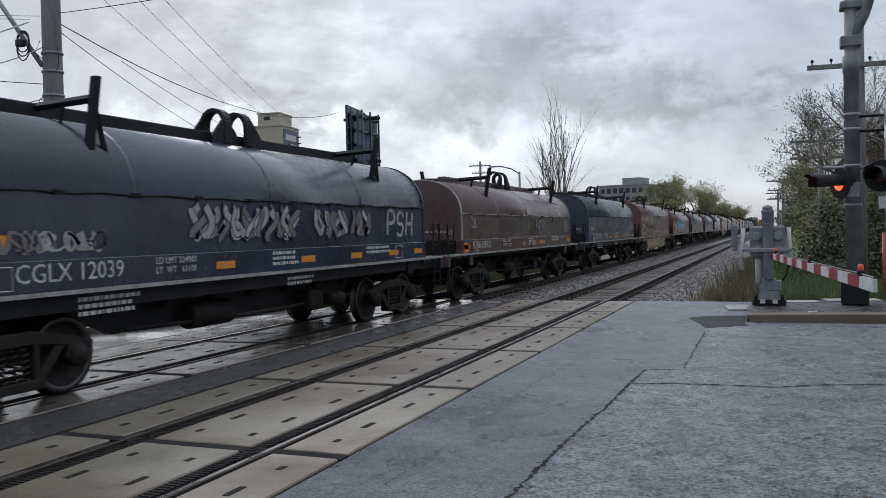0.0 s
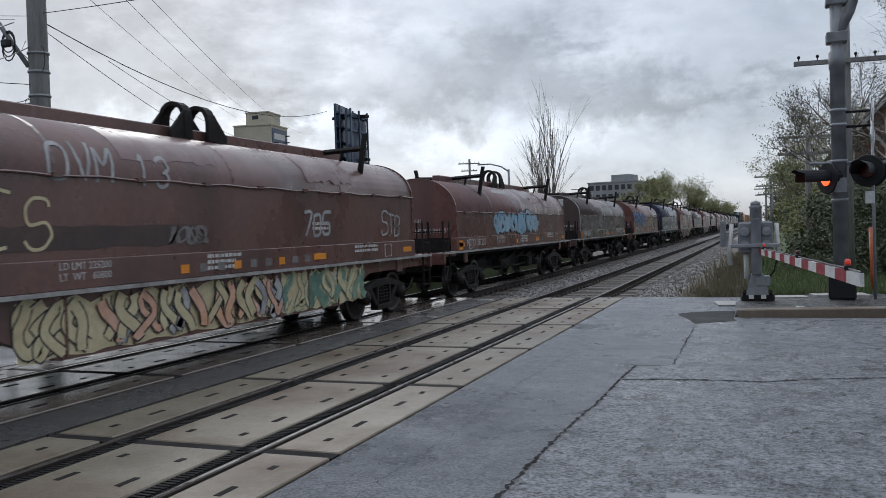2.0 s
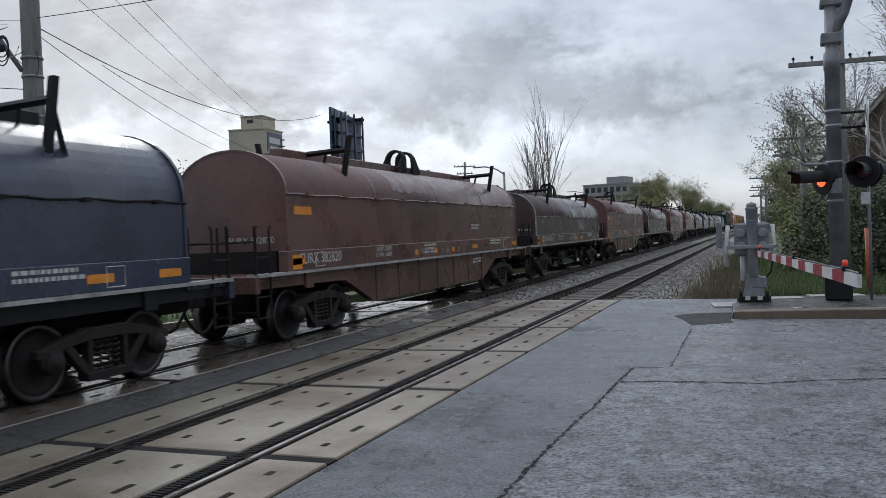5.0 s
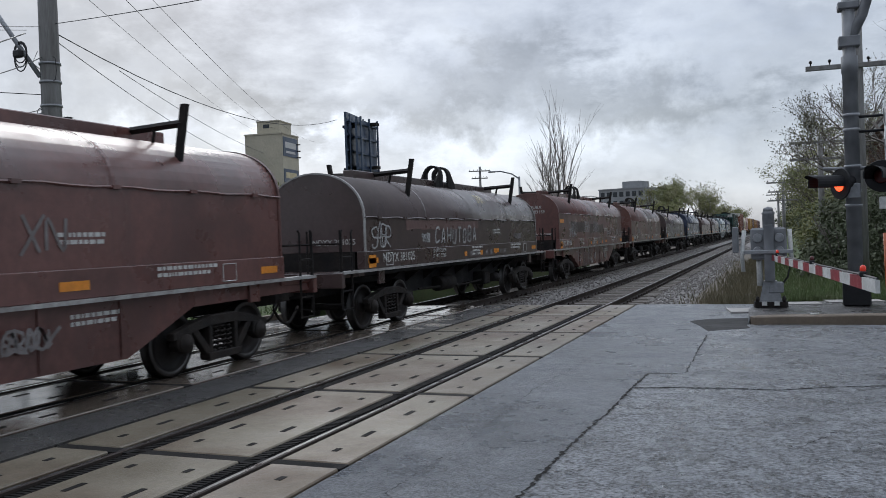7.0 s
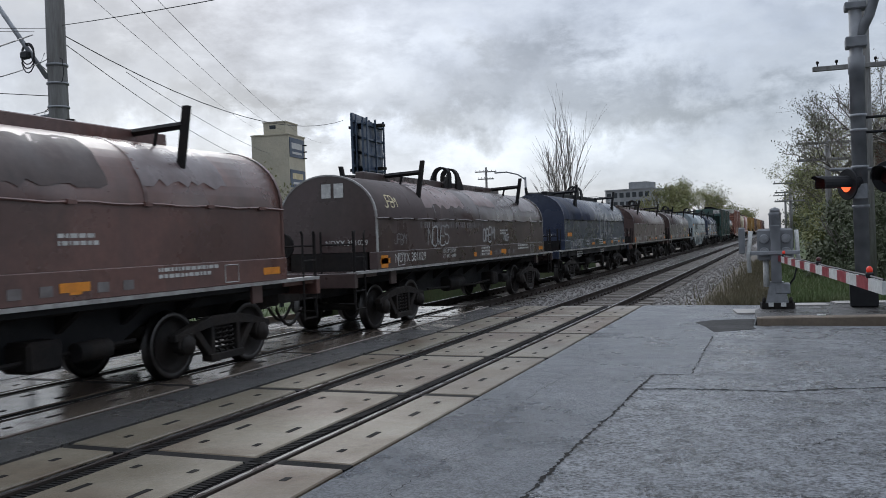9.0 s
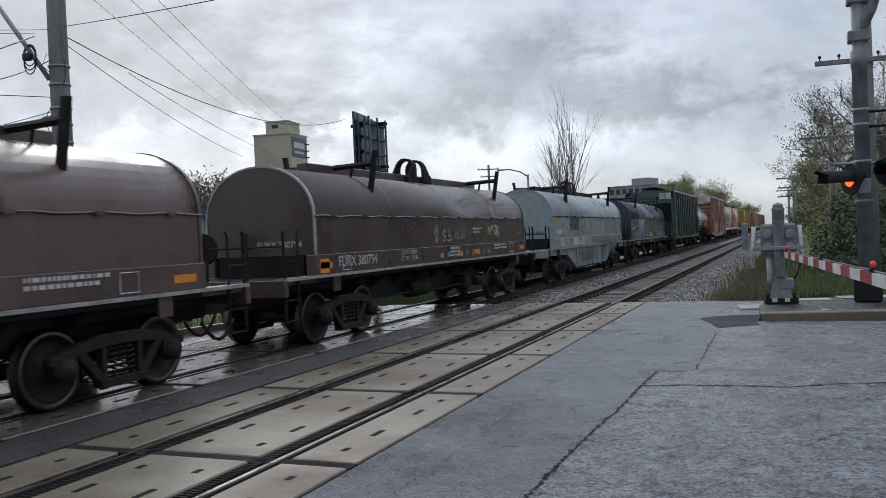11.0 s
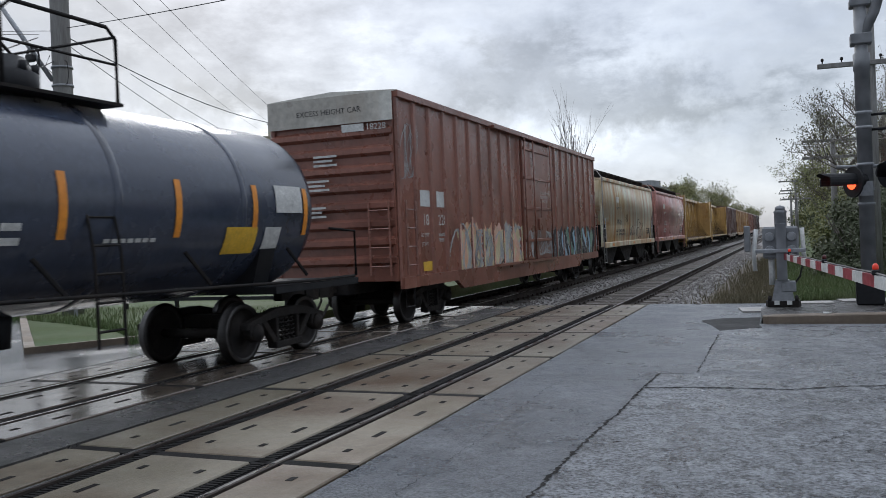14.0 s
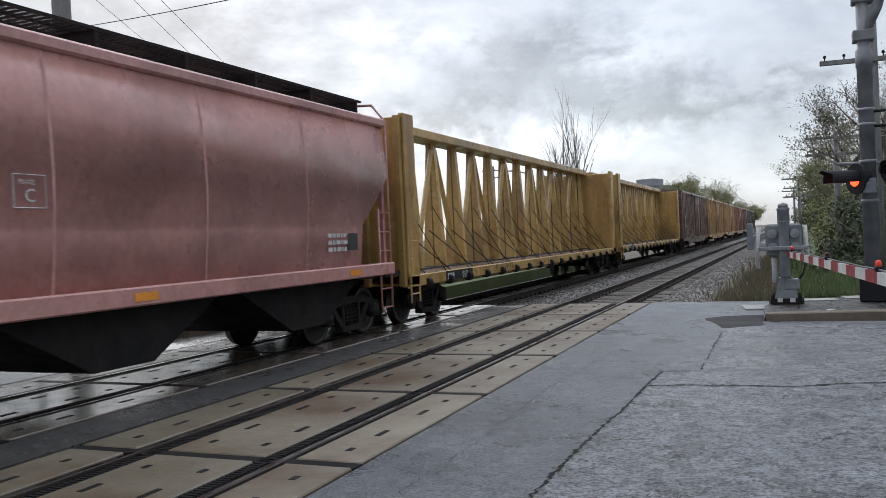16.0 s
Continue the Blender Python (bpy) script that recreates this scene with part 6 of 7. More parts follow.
add(coil_car(BROWN_GREY, 12.6, "380790", label="grey-brown covered coil car", style="red", decor=faded((4.8, 7.0, 2.7, 3.3, FADED_SHEEN))), 267.35)
add(coil_car(MAROON, 12.5, "380794", label="dark brown covered coil car with a pale tag", style="red", pale_edge=True, limits=("234800", "51200"), decor=both(faded((9.6, 10.9, 2.6, 3.3, FADED_RED)), word("*", 5.3, 1.68, 0.44, W_, None, 0.02, 44), word("S.S.", 5.85, 1.7, 0.26, W_, None, 0.02, 45, 0.6), tags(18, (6.6, 7.3, 1.72, 2.0, SG), (9.0, 10.0, 1.75, 2.05, SC)))), 282.95)
add(coil_car(PALE, 12.85, "12081", True, "pale blue-grey deep-sided coil car with scuffed frame", mark="CGLX", limits=("227400", "58600"), decor=both(big_letters(LETTER_DARK, 2.5, 1.84, 0.46), painted(6.2, 11.6, 1.3, 1.56, [SC, SPRAY_WHITE, SPRAY_NAVY, SPRAY_PEACH], SG, 46, 0.026), word("KEA", 8.2, 0.6, 0.46, SPRAY_BLACK, None, 0.03, 47, 0.45), tags(19, (4.4, 6.8, 0.62, 1.0, SG), (10.0, 11.0, 0.7, 1.05, SG)))), 299.15)
add(coil_car(NAVY, 12.8, "12019", label="navy covered coil car with large pale lettering", mark="CGLX", limits=("224700", "61300"), decor=both(big_letters(LETTER, 2.75, 1.92, 0.46), end_blocks(2.85, 0.2), word("HORSEQH", 2.5, 1.64, 0.28, SB, None, 0.032, 48, 1.25), word("REMZ", 8.3, 1.68, 0.32, W_, None, 0.022, 49, 0.75), word("THDSQUAD", 10.0, 1.7, 0.2, W_, None, 0.016, 50, 0.85))), 314.88)
add(ribbed_hopper(), 330.9)
add(tank_car(), 345.9)
add(boxcar(BOX_RED, 18.4, "tall oxide red boxcar with a white-topped end and murals", True), 363.5)
add(covered_hopper(CREAM_RUST, "cream covered hopper streaked with orange rust", "499118", True), 381.2)
add(covered_hopper(PINK_RED, "faded pink-red covered hopper with white stencils", "412292", False), 396.55)
add(centre_beam("empty yellow centre-beam lumber flatcar"), 414.9)
add(centre_beam("empty yellow centre-beam lumber flatcar"), 437.6)
for k, (c, lab, u) in enumerate(((BROWN, "brown boxcar with outside posts", 459.2), (TAN, "tan boxcar with outside posts", 479.0), (TAN, "tan boxcar with outside posts", 498.8), (BOX_RED, "oxide red boxcar with outside posts", 518.6), (BROWN, "brown boxcar with outside posts", 538.4), (MAROON, "dark maroon boxcar with outside posts", 558.2))):
    add(boxcar(c, 18.2, lab, False, 4.4), u)


# ---- signal equipment on the island ----
def crossing_gate():
    g_ = empty("crossing_gate", (-0.17, 19.05, 0.1), "lowered crossing gate with red and white striped arm", "crossing gate")
    b = B()
    prism(b, [(-0.3, -0.22), (0.3, -0.22), (0.34, 0.0), (0.3, 0.22), (-0.3, 0.22), (-0.34, 0.0)], 0.0, 0.12, "z")
    for x in (-0.26, 0.26):
        for y in (-0.18, 0.18):
            lathe(b, [(0.035, 0.12), (0.035, 0.2), (0.01, 0.21)], "z", 8, (x, y, 0))
    part("base_casting", fix(b), STEEL, g_)
    for x in (-0.12, 0.12):
        part("base_bolt_cover", box(B(), x - 0.05, x + 0.05, -0.26, -0.22, 0.05, 0.13), WHITE, g_)
    b = B()
    prism(b, [(-0.22, 0.12), (0.22, 0.12), (0.13, 0.55), (-0.13, 0.55)], -0.14, 0.14, "y")
    box(b, -0.03, 0.26, -0.16, 0.12, 0.3, 0.52, bevel=0.02)
    part("pedestal", fix(b), GALV, g_)
    b = B()
    lathe(b, [(0.075, 0.5), (0.075, 2.0), (0.1, 2.0), (0.1, 2.06), (0.075, 2.07), (0.075, 1.98 + 0.1)], "z", 16)
    part("mast", fix(b), GALV_DARK, g_)
    b = B()
    lathe(b, [(0.12, 1.62), (0.12, 1.94), (0.14, 1.96), (0.02, 2.1)], "z", 6)
    part("mast_cap", fix(b), GALV, g_)
    body = part("gate_mechanism", box(B(), -0.36, 0.34, -0.2, 0.22, 1.0, 1.66, bevel=0.04), GALV_DARK, g_, "grey cast gate mechanism box")
    for x in (-0.22, 0.2):
        for z in (1.18, 1.45):
            b = B()
            lathe(b, [(0.085, -0.26), (0.095, -0.2)], "y", 14, (x, 0, z))
            lathe(b, [(0.03, -0.29), (0.03, -0.2)], "y", 8, (x + 0.02, 0, z))
            part("cover_plate", fix(b), GALV, body)
    part("support_channel", box(B(), -0.1, 0.1, -0.27, -0.2, 0.55, 1.72, bevel=0.01), GALV_DARK, body)
    for x in (-0.52, 0.44):
        b = B()
        tube(b, [(x, -0.1, 0.75 if x < 0 else 0.95), (x - 0.02, -0.1, 1.1), (x + (0.04 if x < 0 else -0.04), -0.1, 1.62)], 0.045, 6)
        part("counterweight_arm", b, WHITE, g_)
    part("counterweight", box(B(), -0.72, -0.6, -0.2, 0.1, 1.15, 1.7, bevel=0.02), GALV_DARK, g_)
    part("cross_bar", box(B(), -0.5, 0.46, -0.3, -0.24, 1.12, 1.2, bevel=0.01), GALV, g_)
    b = B()
    tube(b, [(0.18, 0.0, 0.4), (0.34, -0.05, 0.62), (0.4, -0.05, 0.9), (0.34, -0.05, 1.05)], 0.022, 6)
    part("cable_loop", b, WIRE, g_)
    b = B()
    lathe(b, [(0.06, 0.45), (0.06, 1.0)], "z", 8, (-0.2, -0.05, 0))
    part("peeling_post", fix(b), WHITE, g_)
    # the arm: stripes one by one, towards the road
    a0, a1 = Vector((0.06, -0.2, 1.04)), Vector((1.0, -10.4, 1.1))
    n = 16
    d = a1 - a0
    side = d.cross(Vector((0, 0, 1))).normalized()
    for i in range(n):
        p, q = a0 + d * (i / n), a0 + d * ((i + 1) / n)
        b = B()
        vs = []
        for o in (p, q):
            for sx, sz in ((-0.02, -0.06), (0.02, -0.06), (0.02, 0.06), (-0.02, 0.06)):
                vs.append(b.verts.new(o + side * sx + Vector((0, 0, sz))))
        for k in range(4):
            b.faces.new((vs[k], vs[(k + 1) % 4], vs[4 + (k + 1) % 4], vs[4 + k]))
        b.faces.new(vs[:4][::-1])
        b.faces.new(vs[4:])
        part("arm_stripe", fix(b), RED if i % 2 == 0 else WHITE, g_)
    b = B()
    tube(b, [a0 + d * (i / 12) + Vector((0, 0, 0.075 + 0.006 * (i % 2))) for i in range(13)], 0.012, 5)
    part("arm_cable", b, WIRE, g_)
    for k, (fr, on) in enumerate(((0.1, True), (0.58, False), (0.935, True))):
        o = a0 + d * fr + Vector((0, 0, 0.06))
        b = B()
        box(b, -0.035, 0.035, -0.05, 0.05, 0, 0.055, Matrix.Translation(o), 0.01)
        holder = part("lamp_base", b, BLACK, g_)
        b = B()
        lathe(b, [(0.026, 0.055), (0.03, 0.07), (0.026, 0.1), (0.012, 0.115)], "z", 12, o)
        part("gate_lamp", fix(b), GATE_RED if on else LAMP_DARK, holder)
    return g_


crossing_gate()


def signal_head(name, at, aim_z, lit, parent):
    """Round flashing light with hood, backing disc."""
    hd = part(name, fix(lathe(lathe(B(), [(0.24, 0.0), (0.25, 0.02), (0.24, 0.03)], "y", 22), [(0.12, 0.03), (0.13, 0.2), (0.06, 0.25)], "y", 14)), BLACK, parent)
    hd.location = at
    hd.rotation_euler.z = aim_z
    b = B()
    prev = None
    for i in range(13):
        a = radians(-20 + 220 * i / 12)
        q = [b.verts.new((r * math.cos(a), y, r * math.sin(a))) for r, y in ((0.14, 0.0), (0.145, -0.56 if 40 < math.degrees(a) < 140 else -0.46))]
        q += [b.verts.new((r * math.cos(a), y, r * math.sin(a))) for r, y in ((0.125, -0.46), (0.125, 0.0))]
        if prev:
            for k in range(4):
                b.faces.new((prev[k], prev[(k + 1) % 4], q[(k + 1) % 4], q[k]))
        prev = q
    part("hood", fix(b), BLACK, hd)
    part("lens", fix(lathe(B(), [(0.12, -0.012), (0.1, -0.03), (0.02, -0.04)], "y", 18)), SIGNAL_RED if lit else LAMP_DARK, hd)
    hd.scale = (1.3, 1.3, 1.3)
    return hd


def signal_mast():
    m = empty("crossing_signal_mast", (1.47, 19.35, 0.1), "grey steel signal mast with red flashing lights", "crossing signal")
    b = B()
    lathe(b, [(0.145, 0.5), (0.145, 4.75), (0.16, 4.76), (0.16, 5.1), (0.125, 5.12), (0.115, 8.6), (0.02, 8.62)], "z", 20)
    part("pole", fix(b), GALV_DARK, m)
    b = B()
    prism(b, [(-0.26, -0.25), (0.26, -0.25), (0.24, 0.25), (-0.24, 0.25)], 0.0, 0.5, "z")
    bmesh.ops.bevel(b, geom=b.edges[:], offset=0.03, segments=1, affect="EDGES")
    part("base_shroud", fix(b), BLACK, m)
    for z in (2.85, 3.6, 3.9, 2.35, 2.05):
        b = B()
        lathe(b, [(0.15, z - 0.03), (0.165, z - 0.03), (0.165, z + 0.03), (0.15, z + 0.03)], "z", 18)
        part("band", fix(b), GALV, m)
    part("junction_box", box(B(), -0.12, 0.12, -0.23, -0.15, 2.2, 2.5, bevel=0.01), GALV, m)
    b = B()
    tube(b, [(-0.55, -0.05, 2.83), (0.85, -0.05, 2.78)], 0.035, 8)
    part("light_arm", b, GALV_DARK, m)
    signal_head("flashing_light", (-0.26, -0.2, 2.5), radians(-58), True, m)
    signal_head("flashing_light", (0.5, -0.2, 2.62), radians(-20), False, m)
    signal_head("flashing_light", (0.62, 0.1, 2.62), radians(150), False, m)
    # cantilever arm rising to the top
    b = B()
    tube(b, [(-0.02, 0.0, 5.35), (0.25, -0.1, 5.9), (0.55, -0.3, 6.9), (1.2, -0.8, 7.9), (2.6, -2.0, 8.4)], 0.1, 10)
    part("cantilever_arm", b, GALV_DARK, m)
    part("clamp", box(B(), -0.2, 0.2, -0.18, 0.18, 5.28, 5.5, bevel=0.02), GALV_DARK, m)
    part("clamp", box(B(), -0.2, 0.2, -0.18, 0.18, 6.05, 6.2, bevel=0.02), GALV_DARK, m)
    # crossbuck seen nearly edge on
    for a in (40, -40):
        b = B()
        box(b, -0.6, 0.6, -0.012, 0.012, -0.11, 0.11, Matrix.Translation((0.62, -0.1, 3.62)) @ Matrix.Rotation(radians(80), 4, "Z") @ Matrix.Rotation(radians(a), 4, "Y"))
        part("crossbuck_blade", b, WHITE, m)
    for z in (3.55, 3.85):
        b = B()
        tube(b, [(0.1, -0.02, z), (0.62, -0.06, z)], 0.03, 6)
        part("sign_bracket", b, BLACK, m)
    part("small_sign", box(B(), 0.45, 0.62, -0.24, -0.2, 1.95, 2.2, bevel=0.01), WHITE, m)
    b = B()
    tube(b, [(0.62, -0.05, 0.0), (0.62, -0.05, 3.9)], 0.03, 8)
    part("sign_post", b, GALV, m)
    return m


signal_mast()
b = B()
for k in range(7):
    lathe(b, [(0.05 - 0.004 * k, 0), (0.03, 0.03)], "z", 7, (0.55 + 0.014 * k, 16.9 + 0.01 * (k % 3), 0.15))
tagged(part("litter", fix(b), WHITE), "crumpled white litter lying on the kerb", "litter")
part_ob = empty("marker_post", (2.25, 21.2, 0.05), "orange plastic marker post in the grass", "marker post")
b = B()
tube(b, [(0, 0, 0), (-0.02, 0.02, 1.5)], 0.045, 10)
part("post", b, material("faded_orange_plastic", (0.5, 0.12, 0.04), 0.5, grain=10, bump=0.05), part_ob)


# ---- poles and wires ----
def utility_pole(at, height, r=0.16, arms=(), label="", wood=True, lean=0.0):
    p = empty("utility_pole", at, label, "utility pole")
    b = B()
    tube(b, [(0, 0, -0.2), (lean * 0.5, 0, height * 0.5), (lean, 0, height)], r, 14, r * 0.75)
    part("pole", b, POLE_WOOD if wood else GALV_DARK, p)
    for z, l, ang in arms:
        mm = Matrix.Translation((0, -r, z)) @ Matrix.Rotation(radians(ang), 4, "Z")
        arm = part("crossarm", box(B(), -l / 2, l / 2, -0.05, 0.05, -0.06, 0.06, mm, 0.008), POLE_WOOD, p)
        for k in range(6):
            x = -l / 2 + 0.12 + k * (l - 0.24) / 5
            b = B()
            lathe(b, [(0.015, 0.06), (0.015, 0.12), (0.035, 0.13), (0.04, 0.17), (0.02, 0.2)], "z", 8, mm @ Vector((x, 0, 0)))
            part("insulator", fix(b), STEEL, arm)
    return p


lp = utility_pole((-19.12, 18.54, -0.89), 11.5, 0.2, (), "weathered grey timber utility pole with hanging cables")
b = B()
for z in (5.0, 5.35, 4.55, 4.25, 3.9, 3.4, 2.9):
    lathe(b, [(0.19, z - 0.02), (0.2, z - 0.02), (0.2, z + 0.02), (0.19, z + 0.02)], "z", 14)
tagged(part("strap", fix(b), GALV, lp), kind="stuff")
part("camera_box", box(B(), -0.28, -0.1, -0.35, -0.12, 3.75, 3.95, Matrix.Rotation(0.4, 4, "Z"), 0.02), WHITE, lp, "small white camera box")
b = B()
tube(b, [(-0.1, -0.15, 5.1), (-0.9, -0.6, 6.6)], 0.045, 8)
part("brace", b, GALV, lp)
b = B()
for k in range(3):
    tube(b, [(-0.35 + 0.16 * math.cos(a + k), -0.35, 5.55 - 0.05 * k + (0.2 + 0.03 * k) * math.sin(a + k)) for a in [i * 0.45 for i in range(15)]], 0.012, 5)
box(b, -0.5, -0.3, -0.42, -0.3, 5.45, 5.6, None, 0.03)
part("cable_coil", b, WIRE, lp)
lp.scale = (1.5, 1.5, 1.5)
go = empty("station_sign", (-18.45, 18.0, 0.15), "white and green station direction sign on the pole", "road sign")
part("plate", box(B(), -0.3, 0.3, -0.2, -0.17, 1.78, 2.5, Matrix.Rotation(0.75, 4, "Z"), 0.01), WHITE, go)
for x0, x1, z0, z1 in ((-0.22, -0.02, 2.2, 2.4), (0.03, 0.22, 2.2, 2.4), (-0.15, 0.15, 1.95, 2.0), (0.1, 0.15, 1.84, 1.95), (-0.2, -0.12, 1.92, 2.03)):
    part("marking", box(B(), x0, x1, -0.206, -0.202, z0, z1, Matrix.Rotation(0.75, 4, "Z")), SIGN_GREEN if z0 > 2.1 else LETTER_DARK, go)
part("bracket", box(B(), -0.08, 0.08, -0.18, 0.05, 1.9, 2.4, Matrix.Rotation(0.75, 4, "Z")), GALV, go)
part("post", box(B(), -0.05, 0.05, -0.17, -0.1, -0.1, 2.3, Matrix.Rotation(0.75, 4, "Z")), GALV, go)

utility_pole((1.9, 42.0, 0), 5.75, 0.15, ((5.5, 2.6, 8), (4.75, 2.6, 8)), "old grey telegraph pole with two crossarms")
utility_pole((0.55, 75.0, 0), 5.6, 0.15, ((5.35, 2.6, 8), (4.6, 2.4, 8), (3.9, 2.2, 8)), "old grey telegraph pole with three crossarms")
utility_pole((0.2, 105.0, 0), 5.8, 0.15, ((5.4, 2.6, 8), (4.7, 2.4, 8)), "far grey telegraph pole with two crossarms")
ca = utility_pole((2.04, 24.2, 0), 9.4, 0.13, ((5.8, 2.5, 6),), "timber pole with a long crossarm behind the mast")
utility_pole((-30.62, 89.66, 0), 9.6, 0.16, ((9.1, 2.4, 20), (8.3, 1.8, 20)), "distant utility pole with crossarm")


def wire(pts, r=0.012, sag=0.0, label="thin black overhead wire"):
    a, c = Vector(pts[0]), Vector(pts[1])
    b = B()
    tube(b, [a.lerp(c, i / 14) - Vector((0, 0, sag * 4 * (i / 14) * (1 - i / 14))) for i in range(15)], r, 5)
    tagged(part("overhead_wire", b, WIRE), label, "wire", "overhead wires")


# cables from the pole along the road beyond the tracks
for a_, c_, r_, sag_ in (((-18.89, 18.57, 7.99), (-27.77, 51.55, 10.15), 0.016, 1.25), ((-20.75, 23.1, 7.9), (-34.74, 53.06, 8.47), 0.011, 0.25), ((-18.9, 18.56, 7.78), (-33.12, 47.24, 7.66), 0.012, 0.3),
                         ((-10.75, 10.91, 6.22), (-39.78, 59.7, 11.22), 0.005, 0.3), ((-10.15, 11.15, 6.2), (-37.87, 60.46, 11.15), 0.005, 0.5), ((-9.72, 11.31, 6.18), (-37.81, 65.86, 10.72), 0.005, 0.6),
                         ((-18.91, 18.56, 8.26), (-9.86, 14.5, 6.85), 0.011, 0.03), ((-19.26, 18.42, 8.19), (-17.2, 14.82, 7.15), 0.008, 0.0), ((-19.65, 18.27, 8.11), (-17.2, 14.81, 7.07), 0.008, 0.0),
                         ((-19.68, 18.25, 8.02), (-15.49, 13.33, 6.18), 0.018, 0.0), ((-19.25, 18.41, 7.34), (-15.51, 13.31, 5.54), 0.013, 0.05), ((-19.25, 18.4, 6.26), (-18.96, 16.25, 6.0), 0.012, 0.0), ((-19.29, 18.38, 5.85), (-18.12, 15.5, 5.01), 0.012, 0.0)):
    wire((a_, c_), r_, sag_)
# loose loops hanging at the pole
for loop_ in ([(-18.86, 18.4, 7.3), (-18.78, 18.4, 7.25), (-18.74, 18.4, 6.9), (-18.8, 18.4, 6.65), (-18.9, 18.4, 6.6)], [(-19.25, 18.4, 5.95), (-19.5, 18.4, 5.85), (-19.55, 18.4, 5.5), (-19.4, 18.4, 5.2)], [(-19.4, 18.38, 7.5), (-19.6, 18.38, 7.2), (-19.35, 18.38, 7.0), (-19.2, 18.4, 6.95)]):
    tagged(part("hanging_cable", tube(B(), loop_, 0.012, 5), WIRE), "slack black cable looping beside the utility pole", "cable", "overhead wires")


def street_lamp(at, height, reach, label):
    s = empty("street_lamp", at, label, "street lamp")
    b = B()
    tube(b, [(0, 0, -0.1), (0, 0, height - 0.6)], 0.14, 8, 0.1)
    part("pole", b, GALV_DARK, s)
    b = B()
    tube(b, [(0, 0, height - 0.8), (reach * 0.3, 0, height - 0.3), (reach * 0.75, 0, height), (reach, 0, height)], 0.07, 6)
    part("arm", b, GALV_DARK, s)
    part("lamp_head", box(B(), min(reach, reach * 1.25), max(reach, reach * 1.25), -0.12, 0.12, height - 0.07, height + 0.06, bevel=0.02), GALV_DARK, s)
    return s


street_lamp((-22.35, 76.74, 0), 7.9, -2.4, "tall grey street lamp with a curved arm")
street_lamp((-27.85, 147.27, 0), 8.2, -3.0, "distant grey street lamp with a curved arm")
street_lamp((-25.16, 22.61, 0), 6.6, 1.4, "grey street lamp beyond the far road")


# ---- buildings and signs ----
def billboard():
    s = empty("billboard", (-20.62, 40.91, 0), "dark back of a double billboard on a steel post", "billboard")
    b = B()
    tube(b, [(0, 0, -0.2), (0, 0, 8.2)], 0.28, 12)
    part("post", b, STEEL, s)
    for k, (rot, off, w) in enumerate(((99, -0.5, 2.6), (93, 0.45, 2.5))):
        m = Matrix.Translation((off, -0.3 if k else 0.1, 6.75 if k else 7.0)) @ Matrix.Rotation(radians(rot), 4, "Z")
        pn = part("panel", box(B(), -w / 2, w / 2, -0.06, 0.06, -1.6, 1.6 if not k else 1.35, m), SIGN_BLUE, s)
        for z in (-1.2, -0.4, 0.4, 1.15):
            part("stringer", box(B(), -w / 2 - 0.1, w / 2 + 0.1, -0.16, -0.06, z - 0.05, z + 0.05, m), SIGN_BLUE, pn)
        for x in (-w / 2 + 0.15, 0, w / 2 - 0.15):
            part("upright", box(B(), x - 0.05, x + 0.05, -0.24, -0.16, -1.7, 1.5, m), SIGN_BLUE, pn)
    for z in (5.6, 7.9):
        part("bracket", box(B(), -1.0, 1.0, -0.2, 0.2, z, z + 0.14), STEEL, s)
    return s


billboard()


def tower_block():
    x, y, z = (-64.25, 100.23, 0)
    s = empty("self_storage_tower", (x, y, 0), "beige stair tower with dark blue sign panels", "building")
    m = Matrix.Rotation(radians(8), 4, "Z")
    part("wall", box(B(), -2.7, 2.7, -2.7, 2.7, -0.1, 16.7, m), BEIGE_WALL, s)
    part("upper_wall", box(B(), -1.2, 2.0, -2.0, 2.0, 16.7, 18.4, m), BEIGE_WALL, s)
    part("parapet", box(B(), -2.8, 2.8, -2.8, 2.8, 16.55, 16.72, m), BEIGE_WALL, s)
    part("parapet", box(B(), -1.3, 2.1, -2.1, 2.1, 18.36, 18.5, m), BEIGE_WALL, s)
    part("window", box(B(), -0.3, 0.6, -2.03, -2.0, 17.5, 18.0, m), GLASS, s)
    for k, (z0, z1) in enumerate(((13.6, 16.2), (9.5, 11.9))):
        sg = part("sign_panel", box(B(), 2.7, 2.78, -2.5, 2.3, z0, z1, m), SIGN_BLUE, s)
        part("sign_mark", box(B(), 2.781, 2.79, -1.9, 1.6, z0 + 1.15, z0 + 1.95, m), LETTER if k == 0 else SPRAY_CREAM, sg)
        part("sign_mark", box(B(), 2.781, 2.79, -1.7, 1.4, z0 + 0.45, z0 + 0.75, m), LETTER, sg)
    for k in range(3):
        part("light", box(B(), 2.75, 3.3, 1.9, 2.05, 13.6 + 0.9 * k, 13.75 + 0.9 * k, m), STEEL, s)
    part("low_wing", box(B(), -22, 14, 3, 18, -0.1, 5.5, m), BEIGE_WALL, s)
    return s


tower_block()


